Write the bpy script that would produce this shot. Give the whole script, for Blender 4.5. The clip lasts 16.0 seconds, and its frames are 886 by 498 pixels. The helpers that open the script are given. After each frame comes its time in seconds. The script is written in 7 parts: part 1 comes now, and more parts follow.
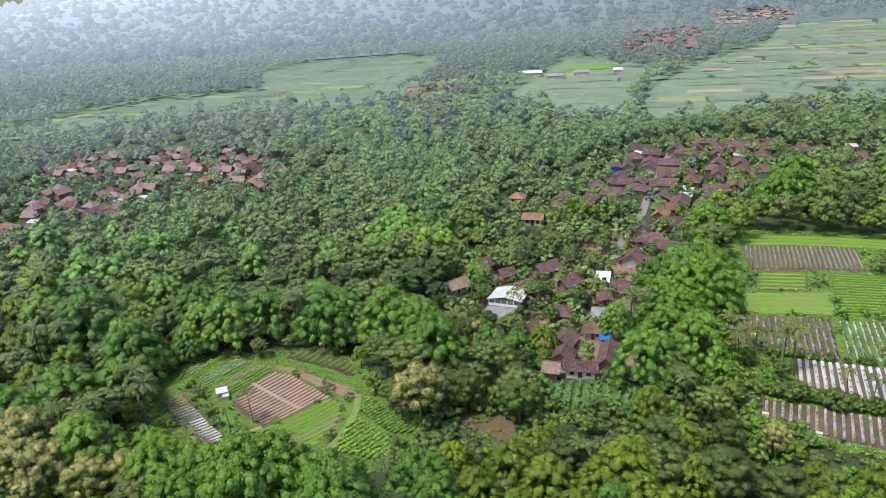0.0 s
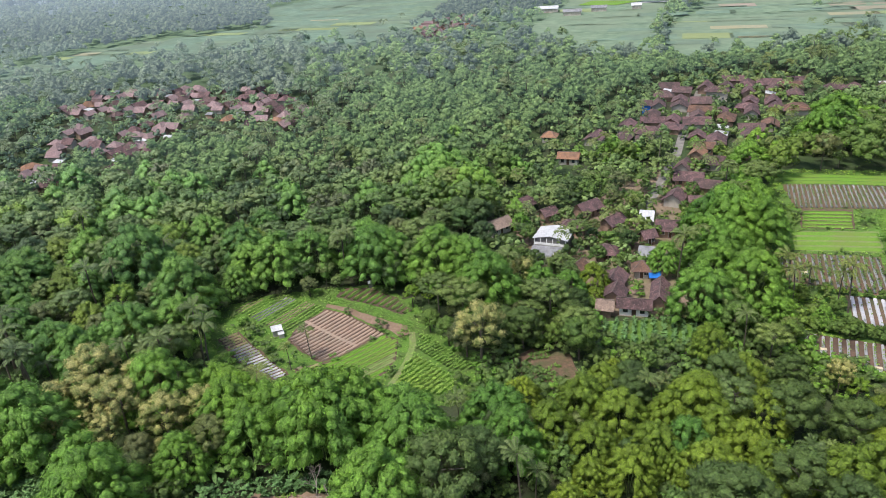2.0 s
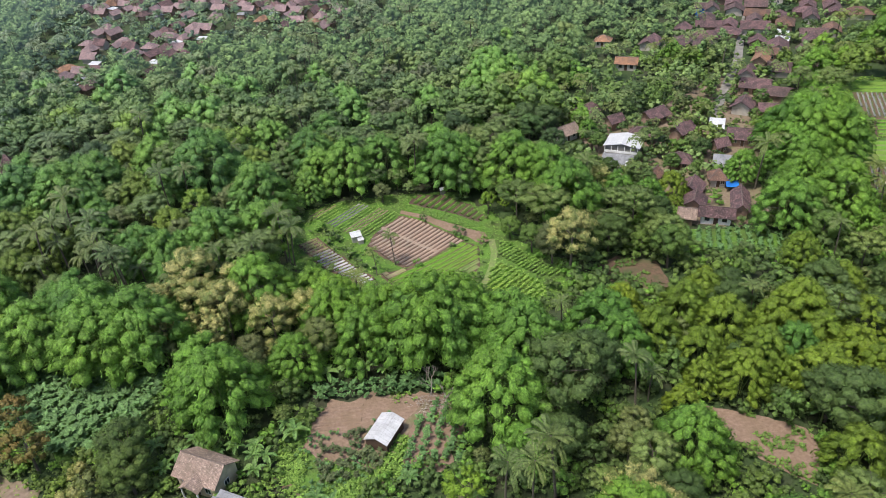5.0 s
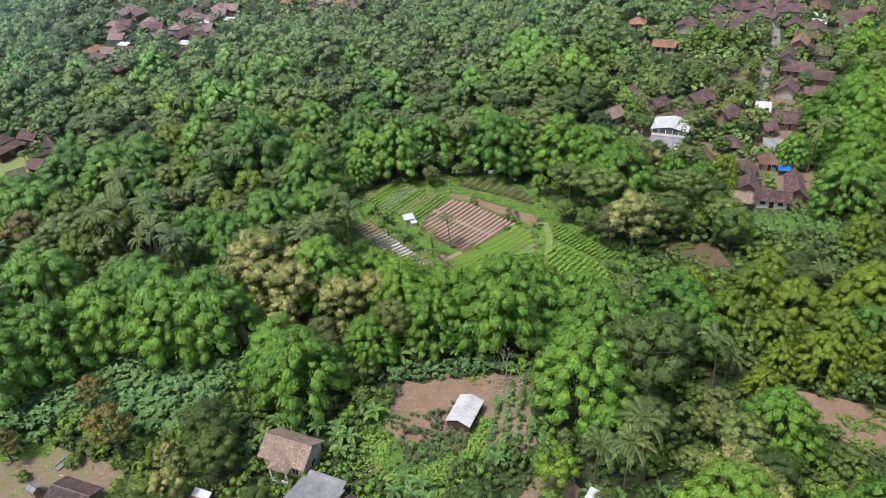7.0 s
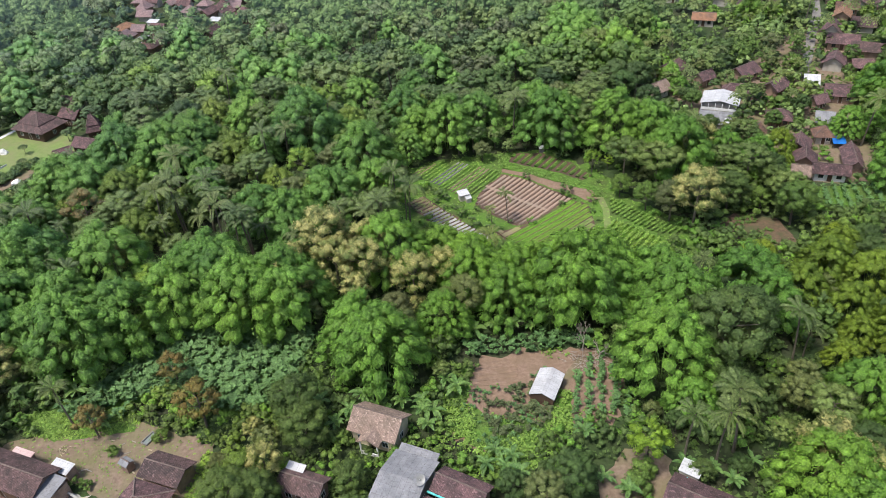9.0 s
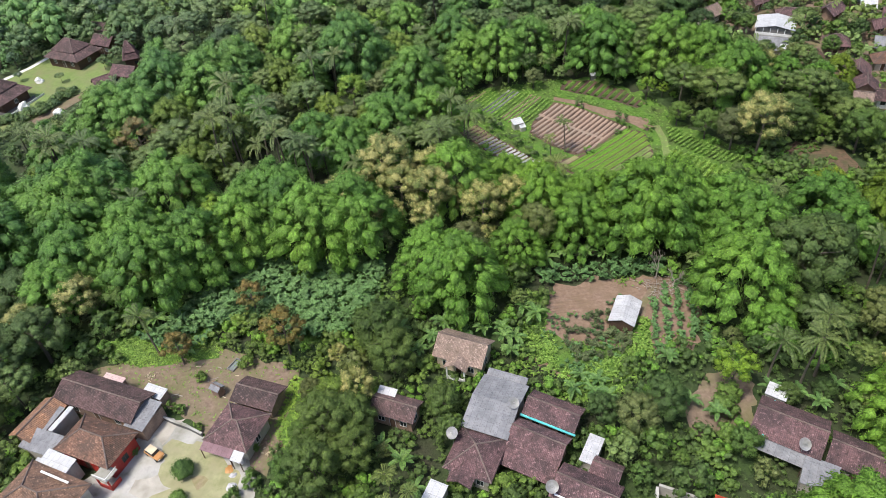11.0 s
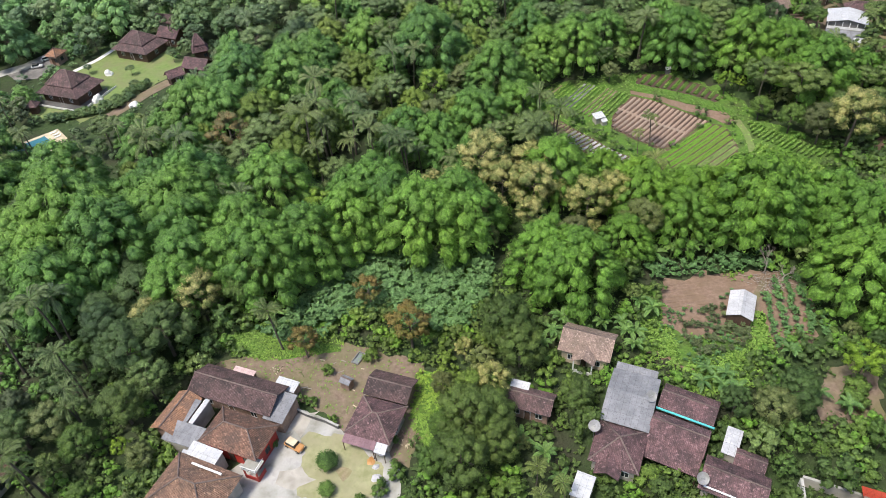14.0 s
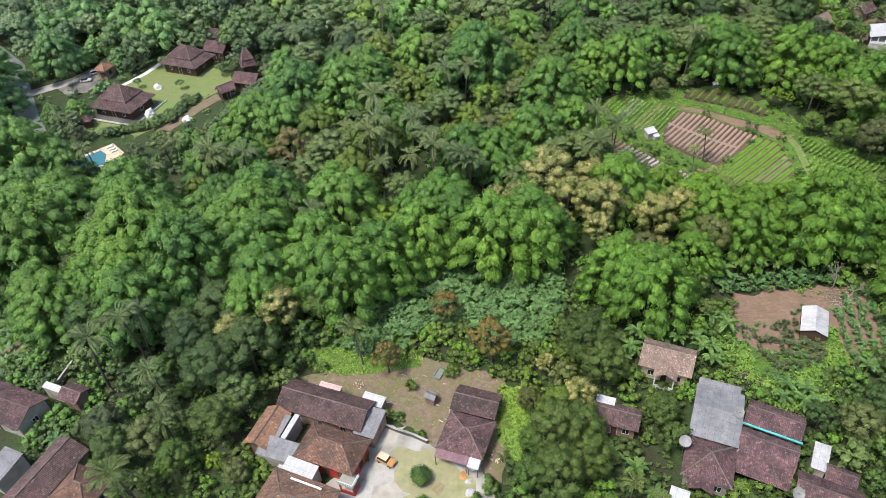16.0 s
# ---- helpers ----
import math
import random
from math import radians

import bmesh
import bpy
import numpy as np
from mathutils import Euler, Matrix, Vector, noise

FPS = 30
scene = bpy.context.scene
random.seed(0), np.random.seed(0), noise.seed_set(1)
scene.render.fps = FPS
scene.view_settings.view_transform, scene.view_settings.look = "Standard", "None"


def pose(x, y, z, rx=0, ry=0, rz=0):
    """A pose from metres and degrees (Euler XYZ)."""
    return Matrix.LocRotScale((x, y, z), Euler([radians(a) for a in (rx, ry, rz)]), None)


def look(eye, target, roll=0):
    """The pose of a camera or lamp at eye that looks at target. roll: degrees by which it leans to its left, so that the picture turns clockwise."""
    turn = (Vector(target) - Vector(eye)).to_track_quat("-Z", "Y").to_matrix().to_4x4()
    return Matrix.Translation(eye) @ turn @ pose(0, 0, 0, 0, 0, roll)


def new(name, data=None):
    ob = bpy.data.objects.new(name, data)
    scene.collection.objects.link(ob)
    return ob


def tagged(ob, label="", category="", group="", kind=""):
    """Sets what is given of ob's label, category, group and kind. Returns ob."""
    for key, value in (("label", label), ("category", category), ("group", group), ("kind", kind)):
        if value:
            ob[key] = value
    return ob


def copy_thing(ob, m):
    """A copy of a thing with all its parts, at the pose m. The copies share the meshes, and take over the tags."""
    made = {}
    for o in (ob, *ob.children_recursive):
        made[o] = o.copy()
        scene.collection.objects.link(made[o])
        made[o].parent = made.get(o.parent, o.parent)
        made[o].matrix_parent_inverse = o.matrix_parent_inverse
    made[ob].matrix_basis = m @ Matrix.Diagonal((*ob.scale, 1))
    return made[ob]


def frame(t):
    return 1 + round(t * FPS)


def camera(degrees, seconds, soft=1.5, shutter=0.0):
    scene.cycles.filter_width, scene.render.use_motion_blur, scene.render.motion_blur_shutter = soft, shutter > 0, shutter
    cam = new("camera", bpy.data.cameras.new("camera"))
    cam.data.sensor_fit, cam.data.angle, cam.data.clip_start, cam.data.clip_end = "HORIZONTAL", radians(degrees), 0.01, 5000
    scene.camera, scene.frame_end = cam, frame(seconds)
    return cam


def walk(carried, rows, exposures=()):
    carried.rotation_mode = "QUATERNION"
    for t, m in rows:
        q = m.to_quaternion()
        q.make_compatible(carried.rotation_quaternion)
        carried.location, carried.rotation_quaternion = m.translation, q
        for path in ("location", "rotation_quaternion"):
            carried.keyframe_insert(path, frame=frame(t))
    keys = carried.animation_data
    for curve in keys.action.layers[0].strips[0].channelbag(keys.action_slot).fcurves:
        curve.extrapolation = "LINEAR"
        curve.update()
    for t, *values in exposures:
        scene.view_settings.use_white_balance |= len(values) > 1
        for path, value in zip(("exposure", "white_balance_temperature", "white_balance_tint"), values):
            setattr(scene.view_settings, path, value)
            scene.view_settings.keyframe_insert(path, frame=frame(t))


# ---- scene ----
cam = camera(64.3, 16.0, soft=0.7)
METRES, EYE, TILT, LEAN, TURN = 110.0, 88.0, -20.0, 4.0, 0.0
ROWS = [
    (0.0, 0.0, 0.0, 0.0, 0.0, 0.0, -0.0),
    (0.5, -0.0303, 0.0005, -0.0016, -0.01, -1.2, 0.04),
    (1.0, -0.0608, 0.0009, -0.004, -0.04, -2.37, 0.06),
    (1.5, -0.0914, 0.0014, -0.0054, -0.07, -3.54, 0.07),
    (2.0, -0.1226, 0.0023, -0.0067, -0.1, -4.73, 0.07),
    (2.5, -0.1534, 0.0028, -0.0084, -0.13, -5.95, 0.07),
    (3.0, -0.1832, 0.0033, -0.0097, -0.14, -7.13, 0.04),
    (3.5, -0.2142, 0.0044, -0.0105, -0.16, -8.38, -0.04),
    (4.0, -0.2452, 0.0046, -0.0122, -0.17, -9.62, -0.12),
    (4.5, -0.2763, 0.0053, -0.013, -0.18, -10.87, -0.22),
    (5.0, -0.3075, 0.0058, -0.0139, -0.19, -12.06, -0.35),
    (7.5, -0.4638, 0.0069, -0.0183, -0.3, -13.42, -0.58),
    (8.0, -0.4944, 0.0068, -0.0202, -0.3, -13.59, -0.49),
    (8.5, -0.5245, 0.0066, -0.0226, -0.28, -14.2, -0.33),
    (9.0, -0.5545, 0.0067, -0.0249, -0.26, -15.09, -0.18),
    (9.5, -0.5848, 0.0069, -0.0282, -0.24, -16.56, -0.05),
    (12.0, -0.7419, 0.0066, -0.0308, -0.44, -21.57, -0.21),
    (12.5, -0.7737, 0.0049, -0.0283, -0.47, -21.58, -0.26),
    (13.0, -0.8051, 0.0028, -0.0247, -0.49, -21.58, -0.27),
    (13.5, -0.8364, 0.0005, -0.0207, -0.48, -21.57, -0.22),
    (14.0, -0.868, -0.0016, -0.0168, -0.49, -21.51, -0.2),
    (14.5, -0.8998, -0.0037, -0.012, -0.52, -21.42, -0.24),
    (15.0, -0.9315, -0.0064, -0.0062, -0.53, -21.3, -0.26),
    (15.5, -0.9632, -0.0096, 0.0007, -0.53, -21.18, -0.24),
    (16.0, -0.9951, -0.0127, 0.0072, -0.56, -21.08, -0.22),
]
walk(cam, [(t, pose(0, 0, EYE, TILT, LEAN, TURN) @ pose(METRES * x, METRES * y, METRES * z, 90 + pitch, roll, yaw)) for t, x, y, z, yaw, pitch, roll in ROWS])

# ---- light ----
sun_elev, sun_turn = radians(66), radians(232)
world = bpy.data.worlds.new("sky")
scene.world = world
world.use_nodes = True
wn = world.node_tree
sky = wn.nodes.new("ShaderNodeTexSky")
sky.sky_type, sky.sun_disc = "NISHITA", False
sky.sun_elevation, sky.sun_rotation = sun_elev, sun_turn
sky.air_density, sky.dust_density, sky.ozone_density = 1.0, 2.6, 1.0
wn.links.new(sky.outputs[0], wn.nodes["Background"].inputs[0])
wn.nodes["Background"].inputs[1].default_value = 0.135
sun = new("sun", bpy.data.lights.new("sun", "SUN"))
sun.data.energy, sun.data.angle, sun.data.color = 2.9, radians(14), (1.0, 0.945, 0.85)
sd = Vector((math.sin(sun_turn) * math.cos(sun_elev), math.cos(sun_turn) * math.cos(sun_elev), math.sin(sun_elev)))
sun.matrix_world = look(sd * 300, (0, 0, 0))
scene.view_settings.exposure = 0.46

# ---- materials ----
def node_mat(name):
    m = bpy.data.materials.new(name)
    m.use_nodes = True
    t = m.node_tree
    b = t.nodes["Principled BSDF"]
    return m, t, b


def nn(t, kind, **values):
    n = t.nodes.new(kind)
    for k, v in values.items():
        n.inputs[k].default_value = v
    return n


def blend(t, fac, a, b, mode="MIX"):
    n = t.nodes.new("ShaderNodeMix")
    n.data_type, n.blend_type = "RGBA", mode
    for sock, v in ((n.inputs[0], fac), (n.inputs[6], a), (n.inputs[7], b)):
        if isinstance(v, bpy.types.NodeSocket):
            t.links.new(v, sock)
        elif isinstance(v, (int, float)):
            sock.default_value = v
        else:
            sock.default_value = (*v, 1)
    return n.outputs[2]


def spot(t, where, scale, detail=4.0, lo=0.35, hi=0.65, rough=0.6):
    n = nn(t, "ShaderNodeTexNoise", Scale=scale, Detail=detail, Roughness=rough)
    t.links.new(where, n.inputs["Vector"])
    r = nn(t, "ShaderNodeMapRange")
    r.inputs[1].default_value, r.inputs[2].default_value = lo, hi
    t.links.new(n.outputs[0], r.inputs[0])
    return r.outputs[0]


def bumped(t, b, height, strength, distance):
    n = nn(t, "ShaderNodeBump", Strength=strength, Distance=distance)
    t.links.new(height, n.inputs["Height"])
    t.links.new(n.outputs[0], b.inputs["Normal"])


def surface(name, c1, c2, rough=0.85, fine=3.0, coarse=0.15, relief=0.05, stain=None, metal=0.0, vary=0.0):
    """Two-scale mottled surface in world metres."""
    m, t, b = node_mat(name)
    at = t.nodes.new("ShaderNodeNewGeometry").outputs["Position"]
    f = spot(t, at, fine, 6.0)
    col = blend(t, f, c1, c2)
    g = spot(t, at, coarse, 3.0, 0.4, 0.7)
    col = blend(t, g, col, stain or tuple(0.6 * v for v in c1))
    if vary:
        info = t.nodes.new("ShaderNodeObjectInfo")
        hsv = nn(t, "ShaderNodeHueSaturation")
        r = nn(t, "ShaderNodeMapRange")
        r.inputs[3].default_value, r.inputs[4].default_value = 1 - vary, 1 + vary
        t.links.new(info.outputs["Random"], r.inputs[0])
        t.links.new(r.outputs[0], hsv.inputs["Value"])
        t.links.new(col, hsv.inputs["Color"])
        col = hsv.outputs[0]
    t.links.new(col, b.inputs["Base Color"])
    b.inputs["Roughness"].default_value, b.inputs["Metallic"].default_value = rough, metal
    if relief:
        bumped(t, b, f, 0.6, relief)
    return m


def foliage(name, c1, c2, tip=None, patch=0.12, shine=0.6, glow=0.12, haze_glow=None, grain=3.2, drift=True):
    """Leaves: the colour drifts from tree to tree, from bough to bough and from leaf to leaf, and is lifted to a pale
    blue with distance to imitate haze.
    """
    m, t, b = node_mat(name)
    c1, c2 = (1.08 * c1[0], *c1[1:]), (1.08 * c2[0], *c2[1:])
    geo = t.nodes.new("ShaderNodeNewGeometry")
    info = t.nodes.new("ShaderNodeObjectInfo")
    at = geo.outputs["Position"]
    col = blend(t, spot(t, at, patch, 2.0, 0.38, 0.62), c1, c2)
    col = blend(t, info.outputs["Random"], blend(t, 0.4, col, tuple(0.42 * v for v in c1)), blend(t, 0.5, col, (1.25 * c2[0] + 0.02, 1.1 * c2[1], c2[2])))
    col = blend(t, spot(t, at, 0.7, 2.0, 0.4, 0.6), blend(t, 0.2, col, tuple(0.5 * v for v in c1)), blend(t, 0.3, col, tuple(1.3 * v for v in c2)))
    if drift and not haze_glow:
        col = blend(t, spot(t, at, 0.022, 3.0, 0.45, 0.65), col, blend(t, 1.0, col, (1.22, 1.1, 0.82), "MULTIPLY"))
    if tip:
        col = blend(t, spot(t, at, 0.5, 3.0, 0.4, 0.6), col, tip)
    # haze painted into the base colour: a bluish lift growing towards the far left
    if not haze_glow:
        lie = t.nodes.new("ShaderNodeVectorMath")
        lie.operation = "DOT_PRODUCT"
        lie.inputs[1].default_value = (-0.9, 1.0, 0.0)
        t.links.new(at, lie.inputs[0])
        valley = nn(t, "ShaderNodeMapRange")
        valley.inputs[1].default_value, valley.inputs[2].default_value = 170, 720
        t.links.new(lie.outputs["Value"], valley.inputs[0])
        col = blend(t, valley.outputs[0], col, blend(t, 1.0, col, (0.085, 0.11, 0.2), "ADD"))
    hsv = nn(t, "ShaderNodeHueSaturation")
    r = nn(t, "ShaderNodeMapRange")
    r.inputs[3].default_value, r.inputs[4].default_value = 0.8, 1.22
    t.links.new(geo.outputs["Random Per Island"], r.inputs[0])
    # far leaves get weaker tone contrast, as haze would give
    col = blend(t, spot(t, at, grain, 3.0, 0.34, 0.66, 0.75), blend(t, 1.0, col, (0.7, 0.72, 0.76) if haze_glow else (0.55, 0.58, 0.6), "MULTIPLY"), blend(t, 1.0, col, (1.2, 1.18, 1.12) if haze_glow else (1.3, 1.28, 1.18), "MULTIPLY"))
    t.links.new(r.outputs[0], hsv.inputs["Value"])
    t.links.new(col, hsv.inputs["Color"])
    t.links.new(hsv.outputs[0], b.inputs["Base Color"])
    b.inputs["Roughness"].default_value = shine
    b.inputs["Specular IOR Level"].default_value = 0.5
    bumped(t, b, spot(t, at, 1.3 * grain, 2.0, 0.3, 0.7), 0.7, 0.5 / grain)
    # a glow that grows with distance, added to imitate haze
    if haze_glow:
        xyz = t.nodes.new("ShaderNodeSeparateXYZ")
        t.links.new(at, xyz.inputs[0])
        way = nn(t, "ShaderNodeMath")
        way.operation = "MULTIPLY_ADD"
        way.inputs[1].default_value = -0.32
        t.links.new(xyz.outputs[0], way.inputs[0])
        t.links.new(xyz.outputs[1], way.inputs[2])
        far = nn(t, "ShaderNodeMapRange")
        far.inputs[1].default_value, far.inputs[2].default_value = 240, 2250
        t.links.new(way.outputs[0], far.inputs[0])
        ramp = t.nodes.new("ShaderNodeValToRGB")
        while len(ramp.color_ramp.elements) < len(haze_glow):
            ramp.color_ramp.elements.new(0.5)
        for e, (at_, c) in zip(ramp.color_ramp.elements, haze_glow):
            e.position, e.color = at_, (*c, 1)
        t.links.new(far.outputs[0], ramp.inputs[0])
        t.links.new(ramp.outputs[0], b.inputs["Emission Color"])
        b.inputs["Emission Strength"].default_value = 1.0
    tr = t.nodes.new("ShaderNodeBsdfTranslucent")
    t.links.new(blend(t, 0.35, hsv.outputs[0], (0.2, 0.3, 0.02)), tr.inputs[0])
    mix = nn(t, "ShaderNodeMixShader", Fac=glow)
    t.links.new(b.outputs[0], mix.inputs[1])
    t.links.new(tr.outputs[0], mix.inputs[2])
    t.links.new(mix.outputs[0], t.nodes["Material Output"].inputs[0])
    return m


def tiled(name, c1, c2, moss, size=(0.24, 0.3), vary=0.2):
    """Clay roof tiles laid in courses, with lichen and darkening; uv in metres."""
    m, t, b = node_mat(name)
    uv = t.nodes.new("ShaderNodeTexCoord").outputs["UV"]
    at = t.nodes.new("ShaderNodeNewGeometry").outputs["Position"]
    br = t.nodes.new("ShaderNodeTexBrick")
    br.offset = 0.0
    t.links.new(uv, br.inputs["Vector"])
    br.inputs["Color1"].default_value, br.inputs["Color2"].default_value = (*c1, 1), (*c2, 1)
    br.inputs["Mortar"].default_value = (*(0.68 * v for v in c1), 1)
    br.inputs["Scale"].default_value = 1.0
    br.inputs["Mortar Size"].default_value, br.inputs["Bias"].default_value = 0.018, 0.0
    br.inputs["Brick Width"].default_value, br.inputs["Row Height"].default_value = size
    col = blend(t, spot(t, at, 0.45, 6.0, 0.42, 0.6), br.outputs[0], moss)
    col = blend(t, spot(t, at, 1.6, 5.0, 0.5, 0.7, 0.7), col, tuple(0.55 * v for v in moss))
    col = blend(t, spot(t, at, 2.6, 4.0, 0.56, 0.7, 0.7), col, tuple(1.6 * v + 0.03 for v in c2))
    info = t.nodes.new("ShaderNodeObjectInfo")
    hsv = nn(t, "ShaderNodeHueSaturation")
    r = nn(t, "ShaderNodeMapRange")
    r.inputs[3].default_value, r.inputs[4].default_value = 1 - vary, 1 + vary
    t.links.new(info.outputs["Random"], r.inputs[0])
    t.links.new(r.outputs[0], hsv.inputs["Value"])
    t.links.new(col, hsv.inputs["Color"])
    t.links.new(hsv.outputs[0], b.inputs["Base Color"])
    b.inputs["Roughness"].default_value = 0.85
    wave = nn(t, "ShaderNodeTexWave", Scale=1.3)
    wave.bands_direction = "X"
    t.links.new(uv, wave.inputs["Vector"])
    bumped(t, b, wave.outputs[1], 0.8, 0.06)
    return m


def sheet(name, c1, c2, rough=0.5, metal=0.0, pitch=2.2):
    """Corrugated roofing; uv in metres."""
    m, t, b = node_mat(name)
    uv = t.nodes.new("ShaderNodeTexCoord").outputs["UV"]
    at = t.nodes.new("ShaderNodeNewGeometry").outputs["Position"]
    col = blend(t, spot(t, at, 0.7, 6.0, 0.35, 0.7), c1, c2)
    col = blend(t, spot(t, at, 3.5, 4.0, 0.55, 0.8), col, tuple(0.45 * v for v in c1))
    br = t.nodes.new("ShaderNodeTexBrick")
    br.offset = 0.0
    t.links.new(uv, br.inputs["Vector"])
    br.inputs["Color1"].default_value, br.inputs["Color2"].default_value = (1, 1, 1, 1), (0.86, 0.86, 0.86, 1)
    br.inputs["Mortar"].default_value = (0.6, 0.6, 0.6, 1)
    br.inputs["Scale"].default_value, br.inputs["Mortar Size"].default_value = 1.0, 0.02
    br.inputs["Brick Width"].default_value, br.inputs["Row Height"].default_value = 0.9, 1.8
    col = blend(t, 1.0, col, br.outputs[0], "MULTIPLY")
    t.links.new(col, b.inputs["Base Color"])
    b.inputs["Roughness"].default_value, b.inputs["Metallic"].default_value = rough, metal
    wave = nn(t, "ShaderNodeTexWave", Scale=pitch)
    wave.bands_direction = "X"
    t.links.new(uv, wave.inputs["Vector"])
    bumped(t, b, wave.outputs[1], 0.7, 0.04)
    return m


# glow colours that stand in for haze, from near to far
HAZE_GLOW = ((0.0, (0.0, 0.0, 0.0)), (0.08, (0.022, 0.03, 0.045)), (0.2, (0.062, 0.083, 0.11)), (0.38, (0.13, 0.165, 0.205)), (0.56, (0.2, 0.25, 0.32)), (0.78, (0.3, 0.365, 0.475)), (1.0, (0.47, 0.55, 0.69)))
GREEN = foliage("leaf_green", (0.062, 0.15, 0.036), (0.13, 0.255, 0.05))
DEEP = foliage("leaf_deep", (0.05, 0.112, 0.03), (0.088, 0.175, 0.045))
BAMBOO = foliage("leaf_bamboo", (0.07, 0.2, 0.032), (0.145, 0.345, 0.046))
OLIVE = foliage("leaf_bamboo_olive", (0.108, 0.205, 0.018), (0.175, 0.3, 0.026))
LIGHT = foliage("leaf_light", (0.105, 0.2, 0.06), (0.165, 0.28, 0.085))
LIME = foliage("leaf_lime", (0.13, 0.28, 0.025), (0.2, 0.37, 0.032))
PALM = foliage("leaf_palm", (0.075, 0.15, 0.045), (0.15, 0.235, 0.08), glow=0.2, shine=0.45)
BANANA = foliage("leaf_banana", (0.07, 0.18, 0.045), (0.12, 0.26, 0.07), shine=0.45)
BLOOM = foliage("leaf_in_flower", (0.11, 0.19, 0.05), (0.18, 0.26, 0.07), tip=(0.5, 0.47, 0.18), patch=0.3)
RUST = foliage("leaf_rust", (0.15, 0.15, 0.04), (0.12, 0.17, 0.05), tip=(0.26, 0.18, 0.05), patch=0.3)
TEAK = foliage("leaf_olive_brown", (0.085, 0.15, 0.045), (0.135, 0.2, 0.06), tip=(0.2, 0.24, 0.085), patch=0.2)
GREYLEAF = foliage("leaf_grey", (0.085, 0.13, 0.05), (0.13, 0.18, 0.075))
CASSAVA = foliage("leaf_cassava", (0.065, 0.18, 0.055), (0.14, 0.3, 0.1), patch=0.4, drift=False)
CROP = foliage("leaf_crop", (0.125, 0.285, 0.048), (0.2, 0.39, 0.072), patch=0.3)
# far leaves: haze put into paler, bluer base colours and a glow
FAR = foliage("leaf_far", (0.13, 0.21, 0.14), (0.22, 0.31, 0.2), patch=0.05, grain=0.8, haze_glow=HAZE_GLOW)
HAZY = foliage("leaf_beyond", (0.12, 0.24, 0.08), (0.215, 0.37, 0.12), patch=0.06, grain=0.9, haze_glow=HAZE_GLOW)
DISTANT = foliage("leaf_distant", (0.04, 0.08, 0.05), (0.115, 0.175, 0.095), patch=0.025, haze_glow=HAZE_GLOW, grain=0.3)
# far rice: green washed out in the base colour to imitate haze
FIELDPALE = surface("hazed_pale_rice", (0.11, 0.175, 0.11), (0.19, 0.26, 0.17), fine=0.12, coarse=0.02, relief=0, stain=(0.16, 0.21, 0.14))
FIELDGREY = surface("hazed_grey_rice", (0.11, 0.18, 0.13), (0.17, 0.25, 0.18), fine=0.12, coarse=0.02, relief=0, stain=(0.12, 0.16, 0.11))
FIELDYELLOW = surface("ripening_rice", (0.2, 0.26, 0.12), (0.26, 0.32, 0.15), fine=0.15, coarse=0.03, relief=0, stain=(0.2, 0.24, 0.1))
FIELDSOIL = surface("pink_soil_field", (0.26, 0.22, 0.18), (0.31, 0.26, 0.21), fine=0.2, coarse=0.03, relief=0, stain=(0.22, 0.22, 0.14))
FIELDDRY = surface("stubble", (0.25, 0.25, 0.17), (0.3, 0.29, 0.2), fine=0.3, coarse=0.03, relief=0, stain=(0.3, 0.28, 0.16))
# hills: dark base colours under the added haze glow
HILLSIDE = foliage("hillside", (0.025, 0.048, 0.032), (0.05, 0.08, 0.052), patch=0.01, glow=0.0, haze_glow=HAZE_GLOW, grain=0.1)
HILLWOOD = foliage("leaf_hill", (0.018, 0.038, 0.03), (0.06, 0.095, 0.06), patch=0.015, haze_glow=HAZE_GLOW, grain=0.2)
BARK = surface("bark", (0.1, 0.085, 0.065), (0.17, 0.145, 0.115), fine=6, relief=0.02)
DRYWOOD = surface("dry_wood", (0.3, 0.26, 0.22), (0.42, 0.38, 0.34), fine=6, relief=0.02)
def woodland_floor(name):
    """Dark undergrowth soil in the woods, open meadow out on the plain."""
    m = surface(name, (0.025, 0.05, 0.012), (0.045, 0.085, 0.018), fine=1.3, coarse=0.1, relief=0.2, stain=(0.035, 0.035, 0.018))
    t, b = m.node_tree, m.node_tree.nodes["Principled BSDF"]
    at = t.nodes.new("ShaderNodeNewGeometry").outputs["Position"]
    xyz = t.nodes.new("ShaderNodeSeparateXYZ")
    t.links.new(at, xyz.inputs[0])
    r = nn(t, "ShaderNodeMapRange")
    r.inputs[1].default_value, r.inputs[2].default_value = 400, 540
    t.links.new(xyz.outputs[1], r.inputs[0])
    old = b.inputs["Base Color"].links[0].from_socket
    meadow = blend(t, spot(t, at, 0.08, 4.0), (0.09, 0.15, 0.085), (0.14, 0.21, 0.12))
    t.links.new(blend(t, r.outputs[0], old, meadow), b.inputs["Base Color"])
    return m


GROUND = woodland_floor("undergrowth_soil")
SOIL = surface("red_soil", (0.19, 0.125, 0.09), (0.28, 0.195, 0.145), fine=1.6, coarse=0.3, relief=0.1, stain=(0.19, 0.13, 0.085))
DARKSOIL = surface("dark_soil", (0.1, 0.062, 0.042), (0.17, 0.105, 0.07), fine=1.6, coarse=0.3, relief=0.1, stain=(0.07, 0.08, 0.03))
BEDSOIL = surface("tilled_soil", (0.28, 0.19, 0.145), (0.4, 0.3, 0.235), fine=3.0, coarse=0.2, relief=0.08, stain=(0.3, 0.24, 0.19))
